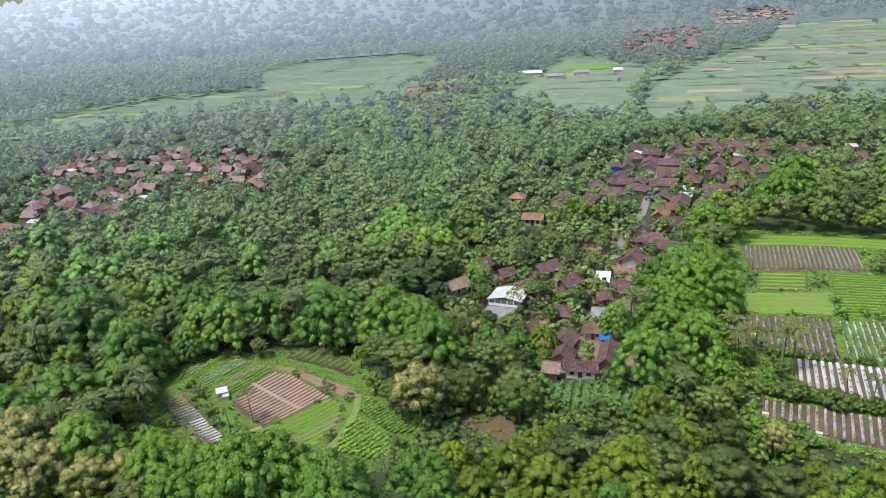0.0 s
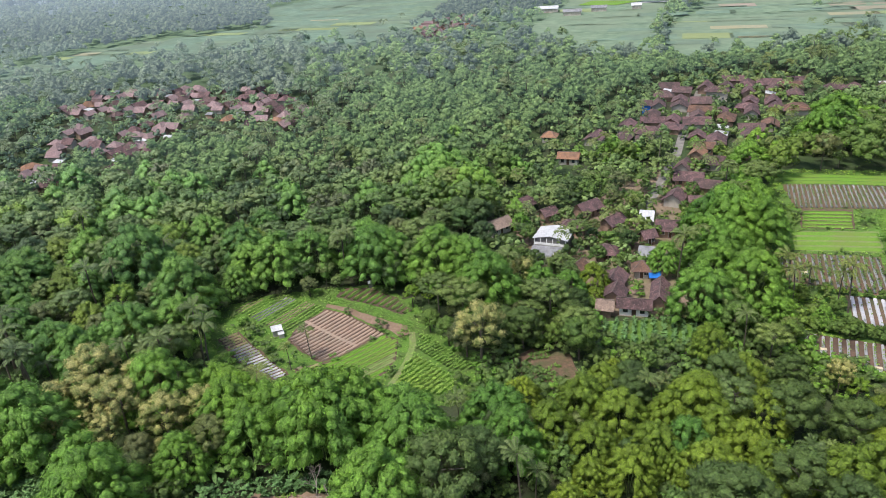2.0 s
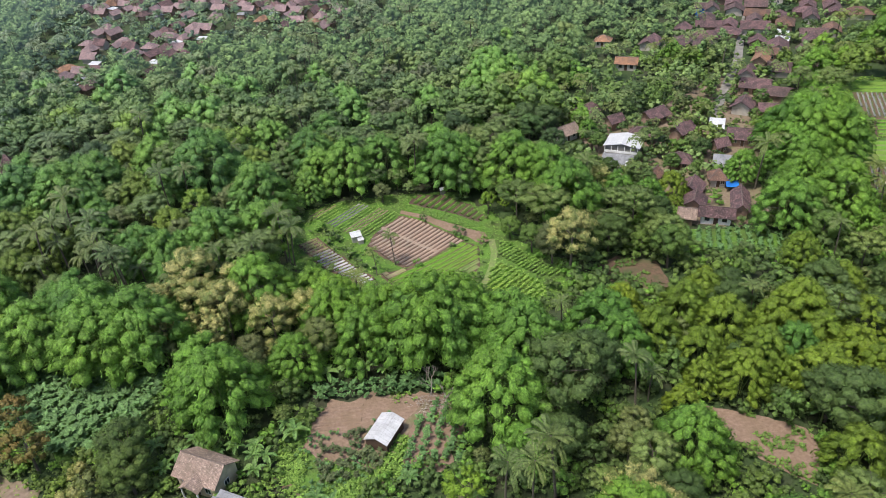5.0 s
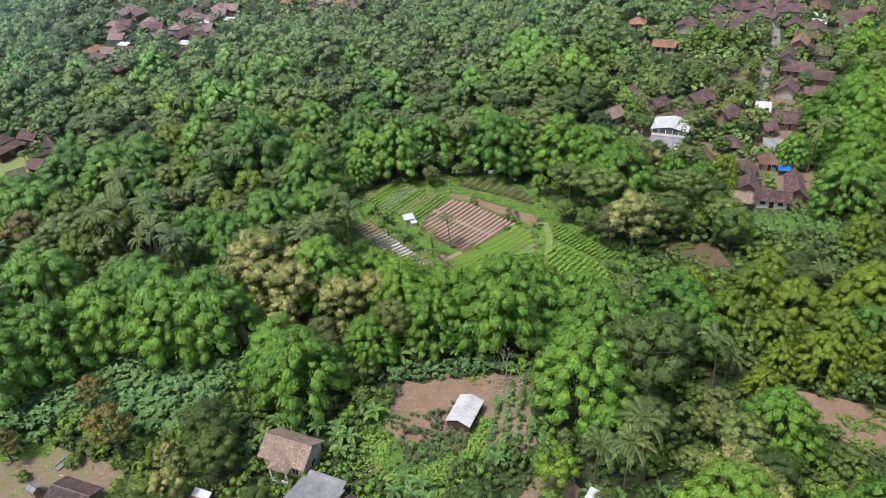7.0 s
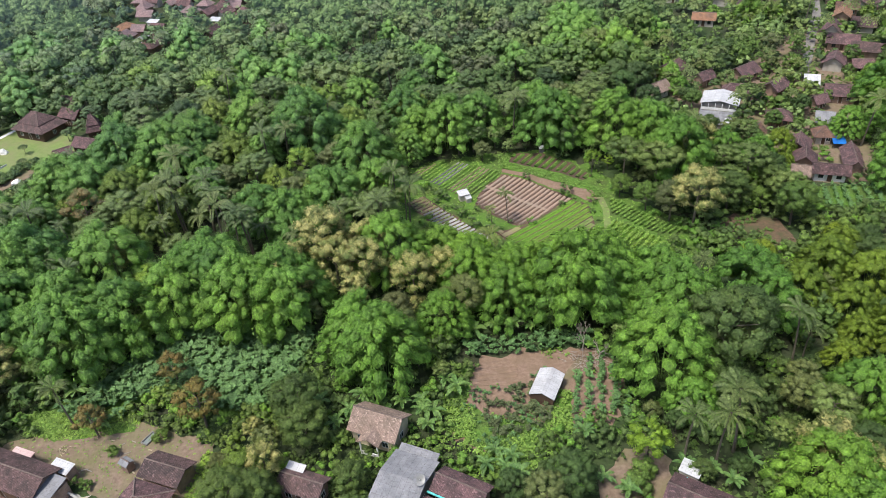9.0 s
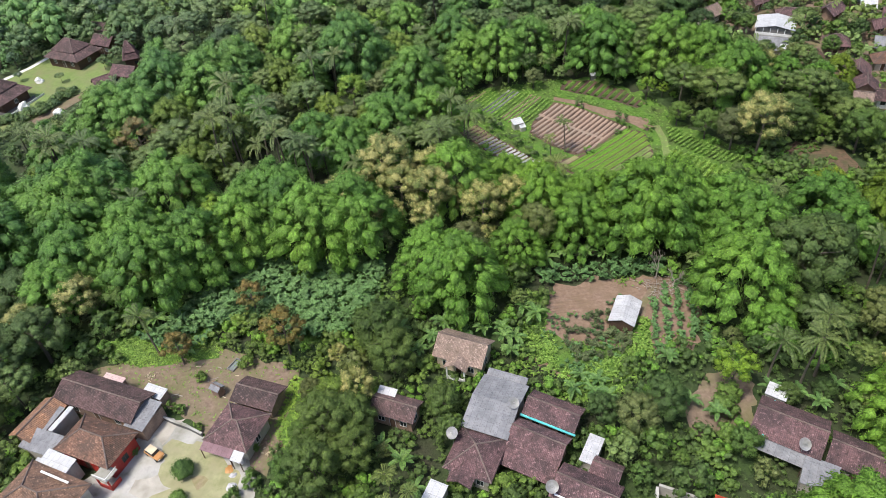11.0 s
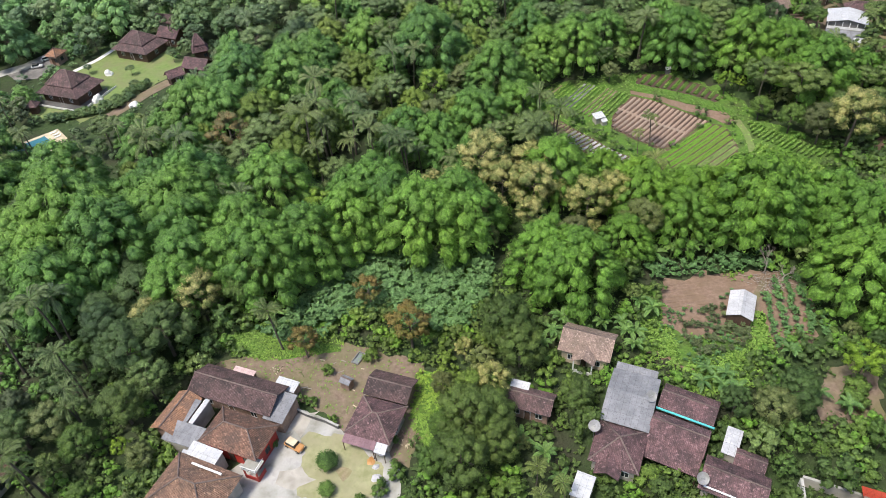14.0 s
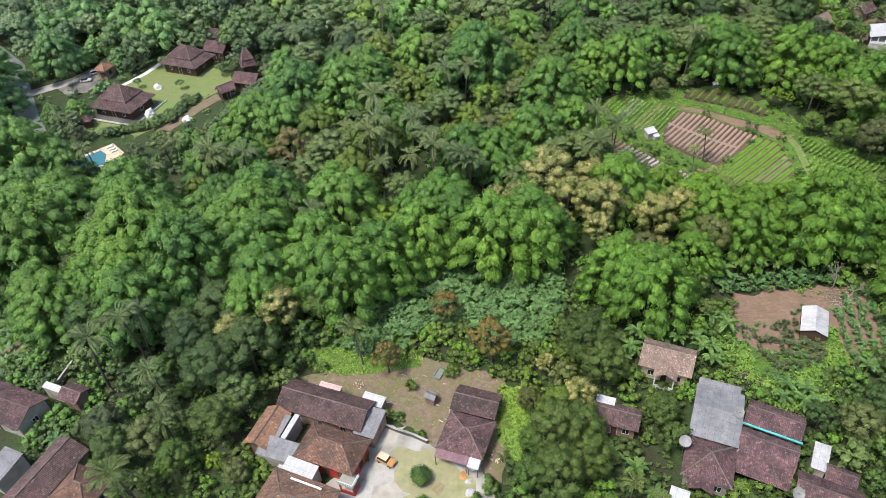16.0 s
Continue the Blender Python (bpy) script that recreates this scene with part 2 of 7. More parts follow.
FURROW = surface("furrow_soil", (0.1, 0.062, 0.045), (0.15, 0.095, 0.066), fine=2.0, relief=0.05)
YARD = surface("swept_earth", (0.165, 0.117, 0.087), (0.255, 0.19, 0.142), fine=1.2, coarse=0.2, relief=0.08, stain=(0.16, 0.15, 0.07))
GRASS = surface("grass", (0.07, 0.17, 0.018), (0.12, 0.235, 0.028), fine=1.8, coarse=0.25, relief=0.2, stain=(0.07, 0.1, 0.025))
LAWN = surface("lawn", (0.13, 0.2, 0.05), (0.19, 0.26, 0.075), fine=1.0, coarse=0.2, relief=0.06, stain=(0.19, 0.2, 0.09))
PADDY = surface("young_rice", (0.1, 0.23, 0.018), (0.15, 0.3, 0.026), fine=2.0, coarse=0.15, relief=0.15, stain=(0.15, 0.22, 0.035))
MULCH = surface("grey_plastic_mulch", (0.24, 0.24, 0.25), (0.36, 0.36, 0.38), rough=0.4, fine=2.0, coarse=0.4, relief=0.03, stain=(0.2, 0.2, 0.18))
MULCHW = surface("pale_plastic_mulch", (0.42, 0.42, 0.46), (0.56, 0.56, 0.61), rough=0.35, fine=2.0, coarse=0.4, relief=0.03, stain=(0.42, 0.42, 0.45))
MULCHB = surface("worn_plastic_mulch", (0.33, 0.32, 0.36), (0.45, 0.44, 0.49), rough=0.4, fine=2.0, coarse=0.4, relief=0.03, stain=(0.3, 0.3, 0.32))
MOSSY = surface("mossy_concrete", (0.24, 0.25, 0.12), (0.36, 0.35, 0.2), fine=0.7, coarse=0.3, relief=0.01, stain=(0.3, 0.28, 0.17))
CONCRETE = surface("worn_concrete", (0.38, 0.37, 0.36), (0.55, 0.54, 0.52), fine=0.6, coarse=0.3, relief=0.01, stain=(0.2, 0.2, 0.16))
ASPHALT = surface("road_surface", (0.2, 0.19, 0.18), (0.28, 0.26, 0.24), fine=2.0, coarse=0.3, relief=0.01)
ROOF = tiled("brown_clay_tile", (0.135, 0.075, 0.078), (0.2, 0.115, 0.12), (0.07, 0.045, 0.048))
ROOFRED = tiled("red_clay_tile", (0.16, 0.085, 0.06), (0.22, 0.12, 0.085), (0.095, 0.06, 0.048))
ROOFORANGE = tiled("orange_clay_tile", (0.3, 0.155, 0.09), (0.37, 0.2, 0.12), (0.2, 0.12, 0.085), vary=0.1)
ROOFPALE = tiled("faded_clay_tile", (0.29, 0.205, 0.17), (0.37, 0.275, 0.23), (0.21, 0.155, 0.125), vary=0.1)
ROOFTAN = tiled("tan_clay_tile", (0.22, 0.125, 0.085), (0.3, 0.18, 0.125), (0.14, 0.09, 0.068), vary=0.1)
ROOFDARK = tiled("dark_clay_tile", (0.118, 0.07, 0.07), (0.17, 0.105, 0.104), (0.066, 0.046, 0.046))
# clay tile for far roofs, haze painted in as a paler, bluer tone
ROOFFAR = tiled("hazed_clay_tile", (0.24, 0.16, 0.165), (0.32, 0.22, 0.225), (0.19, 0.14, 0.145), vary=0.25)
RIDGE = surface("ridge_mortar", (0.15, 0.11, 0.1), (0.23, 0.18, 0.16), fine=3, relief=0.02)
GREYROOF = sheet("grey_fibre_cement", (0.2, 0.205, 0.225), (0.31, 0.315, 0.34), rough=0.8)
TIN = sheet("pale_tin", (0.55, 0.55, 0.58), (0.72, 0.72, 0.75), rough=0.45, metal=0.2)
WHITETIN = sheet("white_tin", (0.52, 0.53, 0.56), (0.64, 0.65, 0.68), rough=0.5)
PINKTIN = sheet("pink_tin", (0.6, 0.42, 0.42), (0.7, 0.52, 0.5), rough=0.5)
PURPLETIN = sheet("purple_tin", (0.2, 0.11, 0.13), (0.27, 0.16, 0.18), rough=0.5)
REDTIN = sheet("red_tin", (0.5, 0.06, 0.03), (0.58, 0.09, 0.05), rough=0.4)
PLASTER = surface("lime_plaster", (0.42, 0.39, 0.35), (0.52, 0.49, 0.44), fine=2, coarse=0.5, relief=0.01, stain=(0.3, 0.28, 0.24))
BRICK = surface("raw_brick_wall", (0.3, 0.2, 0.15), (0.4, 0.28, 0.22), fine=4, coarse=0.5, relief=0.02)
CREAM = surface("cream_paint", (0.62, 0.52, 0.36), (0.7, 0.6, 0.45), fine=2, coarse=0.5, relief=0.01)
GREYWALL = surface("dark_grey_render", (0.19, 0.185, 0.18), (0.27, 0.26, 0.25), fine=2, coarse=0.5, relief=0.01)
WHITE = surface("white_paint", (0.74, 0.74, 0.74), (0.82, 0.82, 0.82), fine=2, coarse=0.4, relief=0.0, stain=(0.6, 0.6, 0.58))
REDPAINT = surface("red_paint", (0.4, 0.03, 0.025), (0.5, 0.05, 0.035), rough=0.5, fine=2, relief=0)
TURQ = surface("turquoise_paint", (0.1, 0.55, 0.55), (0.16, 0.65, 0.64), rough=0.45, fine=2, relief=0)
BLUE = surface("blue_tarpaulin", (0.01, 0.14, 0.5), (0.02, 0.2, 0.6), rough=0.4, fine=1.5, relief=0.05, stain=(0.01, 0.1, 0.4))
DARKWOOD = surface("dark_wood", (0.08, 0.045, 0.03), (0.13, 0.08, 0.05), fine=5, relief=0.01)
ORANGEPAINT = surface("orange_paint", (0.5, 0.25, 0.09), (0.58, 0.32, 0.13), rough=0.35, fine=2, relief=0)
RUBBER = surface("rubber", (0.02, 0.02, 0.02), (0.035, 0.035, 0.035), fine=4, relief=0)
METAL = surface("grey_metal", (0.5, 0.5, 0.5), (0.6, 0.6, 0.6), rough=0.4, fine=4, relief=0, metal=0.7)
STONE = surface("dark_stone", (0.1, 0.1, 0.1), (0.17, 0.165, 0.16), fine=2, relief=0.05)
GLASS, gt, gb = node_mat("window_glass")
gb.inputs["Base Color"].default_value = (0.03, 0.04, 0.045, 1)
gb.inputs["Roughness"].default_value = 0.08
WATER, gt, gb = node_mat("river_water")
gb.inputs["Base Color"].default_value = (0.2, 0.23, 0.22, 1)
gb.inputs["Roughness"].default_value = 0.12
bumped(gt, gb, spot(gt, gt.nodes.new("ShaderNodeNewGeometry").outputs["Position"], 1.2, 3.0), 0.4, 0.1)
POOL, gt, gb = node_mat("pool_water")
gb.inputs["Base Color"].default_value = (0.05, 0.19, 0.24, 1)
gb.inputs["Roughness"].default_value = 0.06
bumped(gt, gb, spot(gt, gt.nodes.new("ShaderNodeNewGeometry").outputs["Position"], 2.0, 3.0), 0.3, 0.05)

# ---- the lie of the land ----
def bell(x, y, cx, cy, sx, sy):
    return math.exp(-((x - cx) / sx) ** 2 - ((y - cy) / sy) ** 2)


def land(x, y):
    """The height of the ground: flat near the houses, a hollow at the terraced plots, a long slope to the hills."""
    z = 0.022 * min(max(y - 130, 0), 370) + 0.012 * min(max(y - 500, 0), 700)
    if -260 < x < 260 and y < 330:
        z += -4.2 * bell(x, y, -42, 148, 42, 30) - 2 * bell(x, y, 20, 172, 40, 32) + 2.5 * bell(x, y, 112, 190, 40, 60)
    if -450 < x < 0 and y < 430:
        z -= 2.5 * bell(x, y, -215, 190, 60, 60)
    far = y + 0.1 * x - 1050 + 90 * math.sin(x * 0.004)
    if far > 0:
        s = min(far / 1500, 1.0)
        z += (s * s * (3 - 2 * s)) * max(326 + 0.14 * x + 20 * math.sin(x * 0.0031 + 1), 108) + 12 * s * math.sin(x * 0.013 + y * 0.004)
    return z


# ---- helpers for building ----
def mesh_of(name, verts, faces, material, smooth=False):
    me = bpy.data.meshes.new(name)
    me.from_pydata([tuple(v) for v in verts], [], [tuple(f) for f in faces])
    me.materials.append(material)
    if smooth:
        me.polygons.foreach_set("use_smooth", [True] * len(me.polygons))
    return me


def part(name, bm, material, parent=None, label=""):
    """Links a bmesh or a mesh as one object under a thing."""
    if isinstance(bm, bmesh.types.BMesh):
        me = bpy.data.meshes.new(name)
        bm.to_mesh(me)
        bm.free()
        me.materials.append(material)
    else:
        me = bm
    ob = new(name, me)
    ob.parent = parent
    if label:
        ob["label"] = label
    return ob


def thing(name, m, label, category, group="", kind=""):
    ob = new(name)
    ob.matrix_world = m
    ob.empty_display_size = 0.3
    return tagged(ob, label, category, group, kind)


def ground_pose(x, y, rz=0.0, dz=0.0, s=1.0):
    return pose(x, y, land(x, y) + dz, 0, 0, rz) @ Matrix.Scale(s, 4)


def box(bm, x0, x1, y0, y1, z0, z1):
    g = bmesh.ops.create_cube(bm, size=1.0)
    bmesh.ops.transform(bm, verts=g["verts"], matrix=Matrix.LocRotScale(((x0 + x1) / 2, (y0 + y1) / 2, (z0 + z1) / 2), None, (x1 - x0, y1 - y0, z1 - z0)))
    return g["verts"]


def boxes(*dims):
    bm = bmesh.new()
    for d in dims:
        box(bm, *d)
    return bm


def tube(points, radii, sides=7):
    """A tapered tube along points."""
    vs, fs = [], []
    for i, (p, r) in enumerate(zip(points, radii)):
        p = Vector(p)
        a = Vector(points[max(i - 1, 0)])
        b = Vector(points[min(i + 1, len(points) - 1)])
        d = (b - a).normalized()
        u = d.cross(Vector((0.3, 1, 0.1))).normalized()
        v = d.cross(u)
        for k in range(sides):
            an = 2 * math.pi * k / sides
            vs.append(p + (u * math.cos(an) + v * math.sin(an)) * r)
        if i:
            o = (i - 1) * sides
            for k in range(sides):
                k2 = (k + 1) % sides
                fs.append((o + k, o + k2, o + sides + k2, o + sides + k))
    fs.append(tuple(range(len(vs) - sides, len(vs))))
    return vs, fs


def inside(poly, x, y):
    hit = False
    j = len(poly) - 1
    for i in range(len(poly)):
        xi, yi = poly[i]
        xj, yj = poly[j]
        if (yi > y) != (yj > y) and x < (xj - xi) * (y - yi) / (yj - yi) + xi:
            hit = not hit
        j = i
    return hit


def ragged(poly, amount):
    """The polygon with a worn, uneven border."""
    out = []
    for i in range(len(poly)):
        a, b = Vector(poly[i]), Vector(poly[(i + 1) % len(poly)])
        k = max(1, int((b - a).length / 0.9))
        for q in range(k):
            p = a.lerp(b, q / k)
            w = Vector((noise.noise(Vector((p.x * 0.45, p.y * 0.45, 1))), noise.noise(Vector((p.x * 0.45, p.y * 0.45, 9)))))
            out.append(tuple(p + w * amount + Vector((random.uniform(-0.15, 0.15), random.uniform(-0.15, 0.15))) * amount))
    return out


def drape(poly, lift, step=2.0):
    """A sheet over the land inside a polygon."""
    from mathutils.geometry import delaunay_2d_cdt
    pts, edges = [], []
    n = len(poly)
    for i in range(n):
        a, b = Vector(poly[i]), Vector(poly[(i + 1) % n])
        k = max(1, int((b - a).length / step))
        for q in range(k):
            pts.append(a.lerp(b, q / k))
    m = len(pts)
    edges = [(i, (i + 1) % m) for i in range(m)]
    xs, ys = [p[0] for p in poly], [p[1] for p in poly]
    for gx in np.arange(min(xs), max(xs), step):
        for gy in np.arange(min(ys), max(ys), step):
            if inside(poly, gx, gy):
                pts.append(Vector((gx, gy)))
    vs, _, fs, _, _, _ = delaunay_2d_cdt(pts, edges, [], 1, 0.01)
    return [(v[0], v[1], land(v[0], v[1]) + lift) for v in vs], fs


def sheet_on(name, poly, material, lift=0.05, parent=None, label="", step=2.0, rough=0.0):
    if rough:
        poly = ragged(poly, rough)
    vs, fs = drape(poly, lift, step)
    return part(name, mesh_of(name, vs, fs, material, True), material, parent, label)


def rows_in(poly, turn, spacing, trim=0.4):
    """Parallel segments across a polygon, in the direction turn (degrees)."""
    c, s = math.cos(radians(turn)), math.sin(radians(turn))
    loc = [(x * c + y * s, -x * s + y * c) for x, y in poly]
    lo, hi = min(p[1] for p in loc), max(p[1] for p in loc)
    out = []
    v = lo + spacing * 0.6
    while v < hi - spacing * 0.3:
        cuts = []
        for i in range(len(loc)):
            (a0, b0), (a1, b1) = loc[i], loc[(i + 1) % len(loc)]
            if (b0 > v) != (b1 > v):
                cuts.append(a0 + (a1 - a0) * (v - b0) / (b1 - b0))
        cuts.sort()
        for a, b in zip(cuts[::2], cuts[1::2]):
            if b - a > 2.5:
                a, b = a + trim + random.uniform(0, 0.3), b - trim - random.uniform(0, 0.3)
                out.append(((a * c - v * s, a * s + v * c), (b * c - v * s, b * s + v * c)))
        v += spacing
    return out


def ridge_bed(a, b, width, height, step=2.5):
    """A rounded planting bed from a to b over the land."""
    a, b = Vector(a), Vector(b)
    d = (b - a).normalized()
    n = Vector((-d.y, d.x))
    k = max(2, int((b - a).length / step) + 1)
    prof = [(-0.5, -0.05), (-0.42, 0.7), (-0.22, 1.0), (0.22, 1.0), (0.42, 0.7), (0.5, -0.05)]
    vs, fs = [], []
    for i in range(k):
        p = a.lerp(b, i / (k - 1))
        wob = random.uniform(-0.04, 0.04)
        for u, h in prof:
            q = p + n * (u * width + wob)
            vs.append((q.x, q.y, land(p.x, p.y) + 0.05 + h * height))
        if i:
            o = (i - 1) * 6
            for j in range(5):
                fs.append((o + j, o + j + 1, o + 7 + j, o + 6 + j))
    fs += [(0, 1, 2, 3, 4, 5), tuple(range(len(vs) - 1, len(vs) - 7, -1))]
    return vs, fs


# ---- leaves ----
# a spray is eight rows: four corners and the direction in which the bough faces at each
rng = np.random.default_rng(7)


def unit(v):
    return v / np.maximum(np.linalg.norm(v, axis=-1, keepdims=True), 1e-6)


def kites(c, normal, along, length, width, fold=0.18, face=None):
    """Folded leaf sprays, from centres, normals and directions."""
    along = unit(along - normal * np.sum(along * normal, -1, keepdims=True))
    side = np.cross(normal, along)
    L, W = np.asarray(length).reshape(-1, 1), np.asarray(width).reshape(-1, 1)
    up = normal * W * fold
    face = normal if face is None else face
    return np.stack([c - along * L * 0.5, c - side * W * 0.5 + up, c + along * L * 0.5, c + side * W * 0.5 + up, face, face, face, face], 1)


def leaf_mesh(name, quads, material):
    quads = np.asarray(quads, dtype=np.float32)
    q = quads[:, :4].reshape(-1, 3)
    n = len(quads)
    me = bpy.data.meshes.new(name)
    me.vertices.add(4 * n)
    me.vertices.foreach_set("co", q.ravel())
    me.loops.add(4 * n)
    me.loops.foreach_set("vertex_index", np.arange(4 * n, dtype=np.int32))
    me.polygons.add(n)
    me.polygons.foreach_set("loop_start", np.arange(0, 4 * n, 4, dtype=np.int32))
    me.polygons.foreach_set("use_smooth", np.ones(n, dtype=bool))
    me.update(calc_edges=True)
    me.normals_split_custom_set(unit(quads[:, 4:].reshape(-1, 3)))
    me.materials.append(material)
    return me


def lobe(rings, sides):
    """The close inner mass of a bough: an uneven dome, open below, facing outwards."""
    th = np.radians(rings)
    an = np.arange(sides) * 2 * math.pi / sides + rng.uniform(0, 1)
    d = np.stack([np.sin(th)[:, None] * np.cos(an), np.sin(th)[:, None] * np.sin(an), np.repeat(np.cos(th)[:, None], sides, 1)], 2)
    p = d * rng.uniform(0.66, 1.22, (len(rings), sides, 1))
    p[0] = d[0] * rng.uniform(0.85, 1.1)
    out = []
    for i in range(len(rings) - 1):
        for k in range(sides):
            j = (k + 1) % sides
            out.append([p[i + 1, k], p[i + 1, j], p[i, j], p[i, k], d[i + 1, k], d[i + 1, j], d[i, j], d[i, k]])
    return np.array(out)


LOBES = {"fine": [lobe((2, 40, 80, 114), 6) for _ in range(6)], "far": [lobe((3, 58, 108), 5) for _ in range(4)]}


def puff_leaves(centres, radii, per, size, flat=0.8, hang=0.35, core=0.74, slim=0.75, droop=0.0, dome="fine"):
    """Leaf sprays on the outer sides of boughs, over a close inner mass."""
    out = []
    mid = np.mean(centres, 0) - np.array([0, 0, 1.5])
    for i, (c, r) in enumerate(zip(centres, radii)):
        k = max(4, int(per * r * r))
        away = unit(c - mid)
        o = unit(away * np.array([1, 1, 0]) + np.array([0, 0, -0.7]))
        d = unit(rng.normal(size=(k, 3)) + away * 0.6 + np.array([0, 0, 0.5]))
        p = d * np.array([1, 1, flat]) * r * rng.uniform(0.62, 1.26, (k, 1)) ** 0.8
        if droop:
            p = p + o * np.sum(p * o, 1, keepdims=True) * droop
        face = unit(d + away * 0.25 + rng.normal(size=(k, 3)) * 0.2)
        nrm = unit(d + np.array([0, 0, 0.2]) + rng.normal(size=(k, 3)) * 0.4)
        al = unit(d * np.array([1, 1, 0.2]) + away * 0.5 + np.array([0, 0, -hang]) + rng.normal(size=(k, 3)) * 0.5)
        s = size * rng.uniform(0.6, 1.35, k)
        out.append(kites(p + c, nrm, al, s, s * slim, face=face))
        q = LOBES[dome][i % len(LOBES[dome])].copy()
        an = rng.uniform(0, 6.28)
        q = q @ np.array([[math.cos(an), math.sin(an), 0], [-math.sin(an), math.cos(an), 0], [0, 0, 1]])
        v = q[:, :4] * np.array([1, 1, flat]) * r * core
        if droop:
            v = v + o * np.sum(v * o, 2, keepdims=True) * droop
        q[:, :4] = v + c
        q[:, 4:] = unit(q[:, 4:] + away * 0.25)
        out.append(q)
    return np.concatenate(out)


def broad_crown(radius, height, base, clumps, per, size, flat=0.75, bough=0.3):
    """A crown of boughs with gaps and an uneven outline."""
    i = np.arange(clumps)
    th = i * 2.4 + rng.uniform(-0.5, 0.5, clumps)
    zz = np.clip(1 - 1.45 * (i + 0.3) / clumps + rng.uniform(-0.15, 0.15, clumps), -0.5, 1.0)
    rr = np.sqrt(np.clip(1 - np.abs(zz) ** 1.8, 0.03, 1)) * rng.uniform(0.55, 1.02, clumps)
    c = np.stack([rr * np.cos(th) * radius, rr * np.sin(th) * radius, base + (zz * 0.5 + 0.45) * height], 1)
    return puff_leaves(c, rng.uniform(bough * 0.65, bough * 1.35, clumps) * radius, per, size, flat=flat, dome="fine" if per > 40 else "far"), c


def bamboo_crown(radius, height, plumes, per, size):
    """Arching culm tips: hanging plumes on a dome, drooping outwards."""
    i = np.arange(plumes)
    a = i * 2.4 + rng.uniform(-0.3, 0.3, plumes)
    u = np.sqrt((i + 0.4) / plumes) * rng.uniform(0.85, 1.12, plumes)
    z = height * (1 - 0.5 * u ** 2.2) * rng.uniform(0.9, 1.06, plumes) - 0.8
    c = np.stack([np.cos(a) * u * radius, np.sin(a) * u * radius, z], 1)
    r = rng.uniform(0.62, 1.4, plumes) * radius * 1.42 / math.sqrt(plumes)
    dome = "fine" if per > 40 else "far"
    upper = puff_leaves(c, r, per, size, flat=0.72, hang=0.9, slim=0.42, droop=0.55, dome=dome)
    c2 = c * np.array([1.06, 1.06, 0.74]) - np.array([0, 0, 0.6])
    low = puff_leaves(c2[plumes // 2:], r[plumes // 2:] * 1.2, per * 0.5, size * 1.15, flat=0.9, hang=1.0, slim=0.42, droop=0.45, dome=dome)
    return np.concatenate([upper, low])


def palm_fronds(n, length, pairs, wide, crown_z=0.0):
    """Feather fronds: leaflets hang in pairs from arched ribs."""
    out = []
    for i in range(n):
        a = 2 * math.pi * i * 0.382 + rng.uniform(-0.2, 0.2)
        lift = rng.uniform(0.0, 1.1)
        u = np.linspace(0.08, 1, pairs)
        L = length * rng.uniform(0.85, 1.1)
        r = L * (u - 0.18 * u ** 3) * math.cos(lift * 0.75)
        z = crown_z + L * (u * math.sin(lift) * 0.85 - (0.42 + 0.14 * (1 - lift)) * u ** 2.6)
        rib = np.stack([np.cos(a) * r, np.sin(a) * r, z], 1)
        t = unit(np.gradient(rib, axis=0))
        side = unit(np.cross(t, np.array([0, 0, 1.0])))
        w = wide * (np.sin(np.clip(u, 0, 1) * 2.6) * 0.75 + 0.25)[:, None]
        for sgn in (-1, 1):
            d = unit(side * sgn + t * 0.55 + np.array([0, 0, -0.55]))
            nrm = unit(np.cross(d, t) * sgn + rng.normal(size=d.shape) * 0.12)
            nrm = np.where(nrm[:, 2:] < 0, -nrm, nrm)
            out.append(kites(rib + d * w * 0.5, nrm, d, w[:, 0] * 1.1, np.full(pairs, L / pairs * 0.9)))
    return np.concatenate(out)


def trunk_mesh(name, height, r0, limbs, reach, material=None):
    """A tapered trunk with limbs that fork into the crown."""
    vs, fs = [], []

    def add(pts, rad, sides):
        v, f = tube(pts, rad, sides)
        o = len(vs)
        vs.extend(v)
        fs.extend(tuple(i + o for i in q) for q in f)

    lean = random.uniform(-0.4, 0.4)
    add([(0, 0, -0.3), (lean * 0.3, 0.1, height * 0.4), (lean, 0.1, height)], [r0 * 1.3, r0, r0 * 0.6], 8)
    for i in range(limbs):
        a = 2 * math.pi * i / limbs + random.uniform(-0.4, 0.4)
        z = height * random.uniform(0.6, 1.0)
        p0 = Vector((lean * z / height, 0.1, z))
        p1 = p0 + Vector((math.cos(a), math.sin(a), 0.7)) * reach * 0.5
        p2 = p1 + Vector((math.cos(a + 0.3), math.sin(a + 0.3), 0.5)) * reach * 0.5
        add([p0, p1, p2], [r0 * 0.5, r0 * 0.3, r0 * 0.1], 5)
    return mesh_of(name, vs, fs, material or BARK, True)

# ---- ground ----
def stretch(a, b, fine, grow, lo, hi):
    """Grid lines: fine between a and b, coarser outwards to lo and hi."""
    mid = list(np.arange(a, b + fine, fine))
    s, x = fine, mid[-1]
    while x < hi:
        s *= grow
        x += s
        mid.append(x)
    s, x = fine, mid[0]
    while x > lo:
        s *= grow
        x -= s
        mid.insert(0, x)
    return mid


gx, gy = stretch(-260, 180, 2.5, 1.07, -3500, 3500), stretch(30, 330, 2.5, 1.06, -600, 4300)
verts = [(x, y, land(x, y) - 22 * min(max((y - 1130) / 60, 0), 1)) for y in gy for x in gx]
w = len(gx)
faces = [(j * w + i, j * w + i + 1, (j + 1) * w + i + 1, (j + 1) * w + i) for j in range(len(gy) - 1) for i in range(w - 1)]
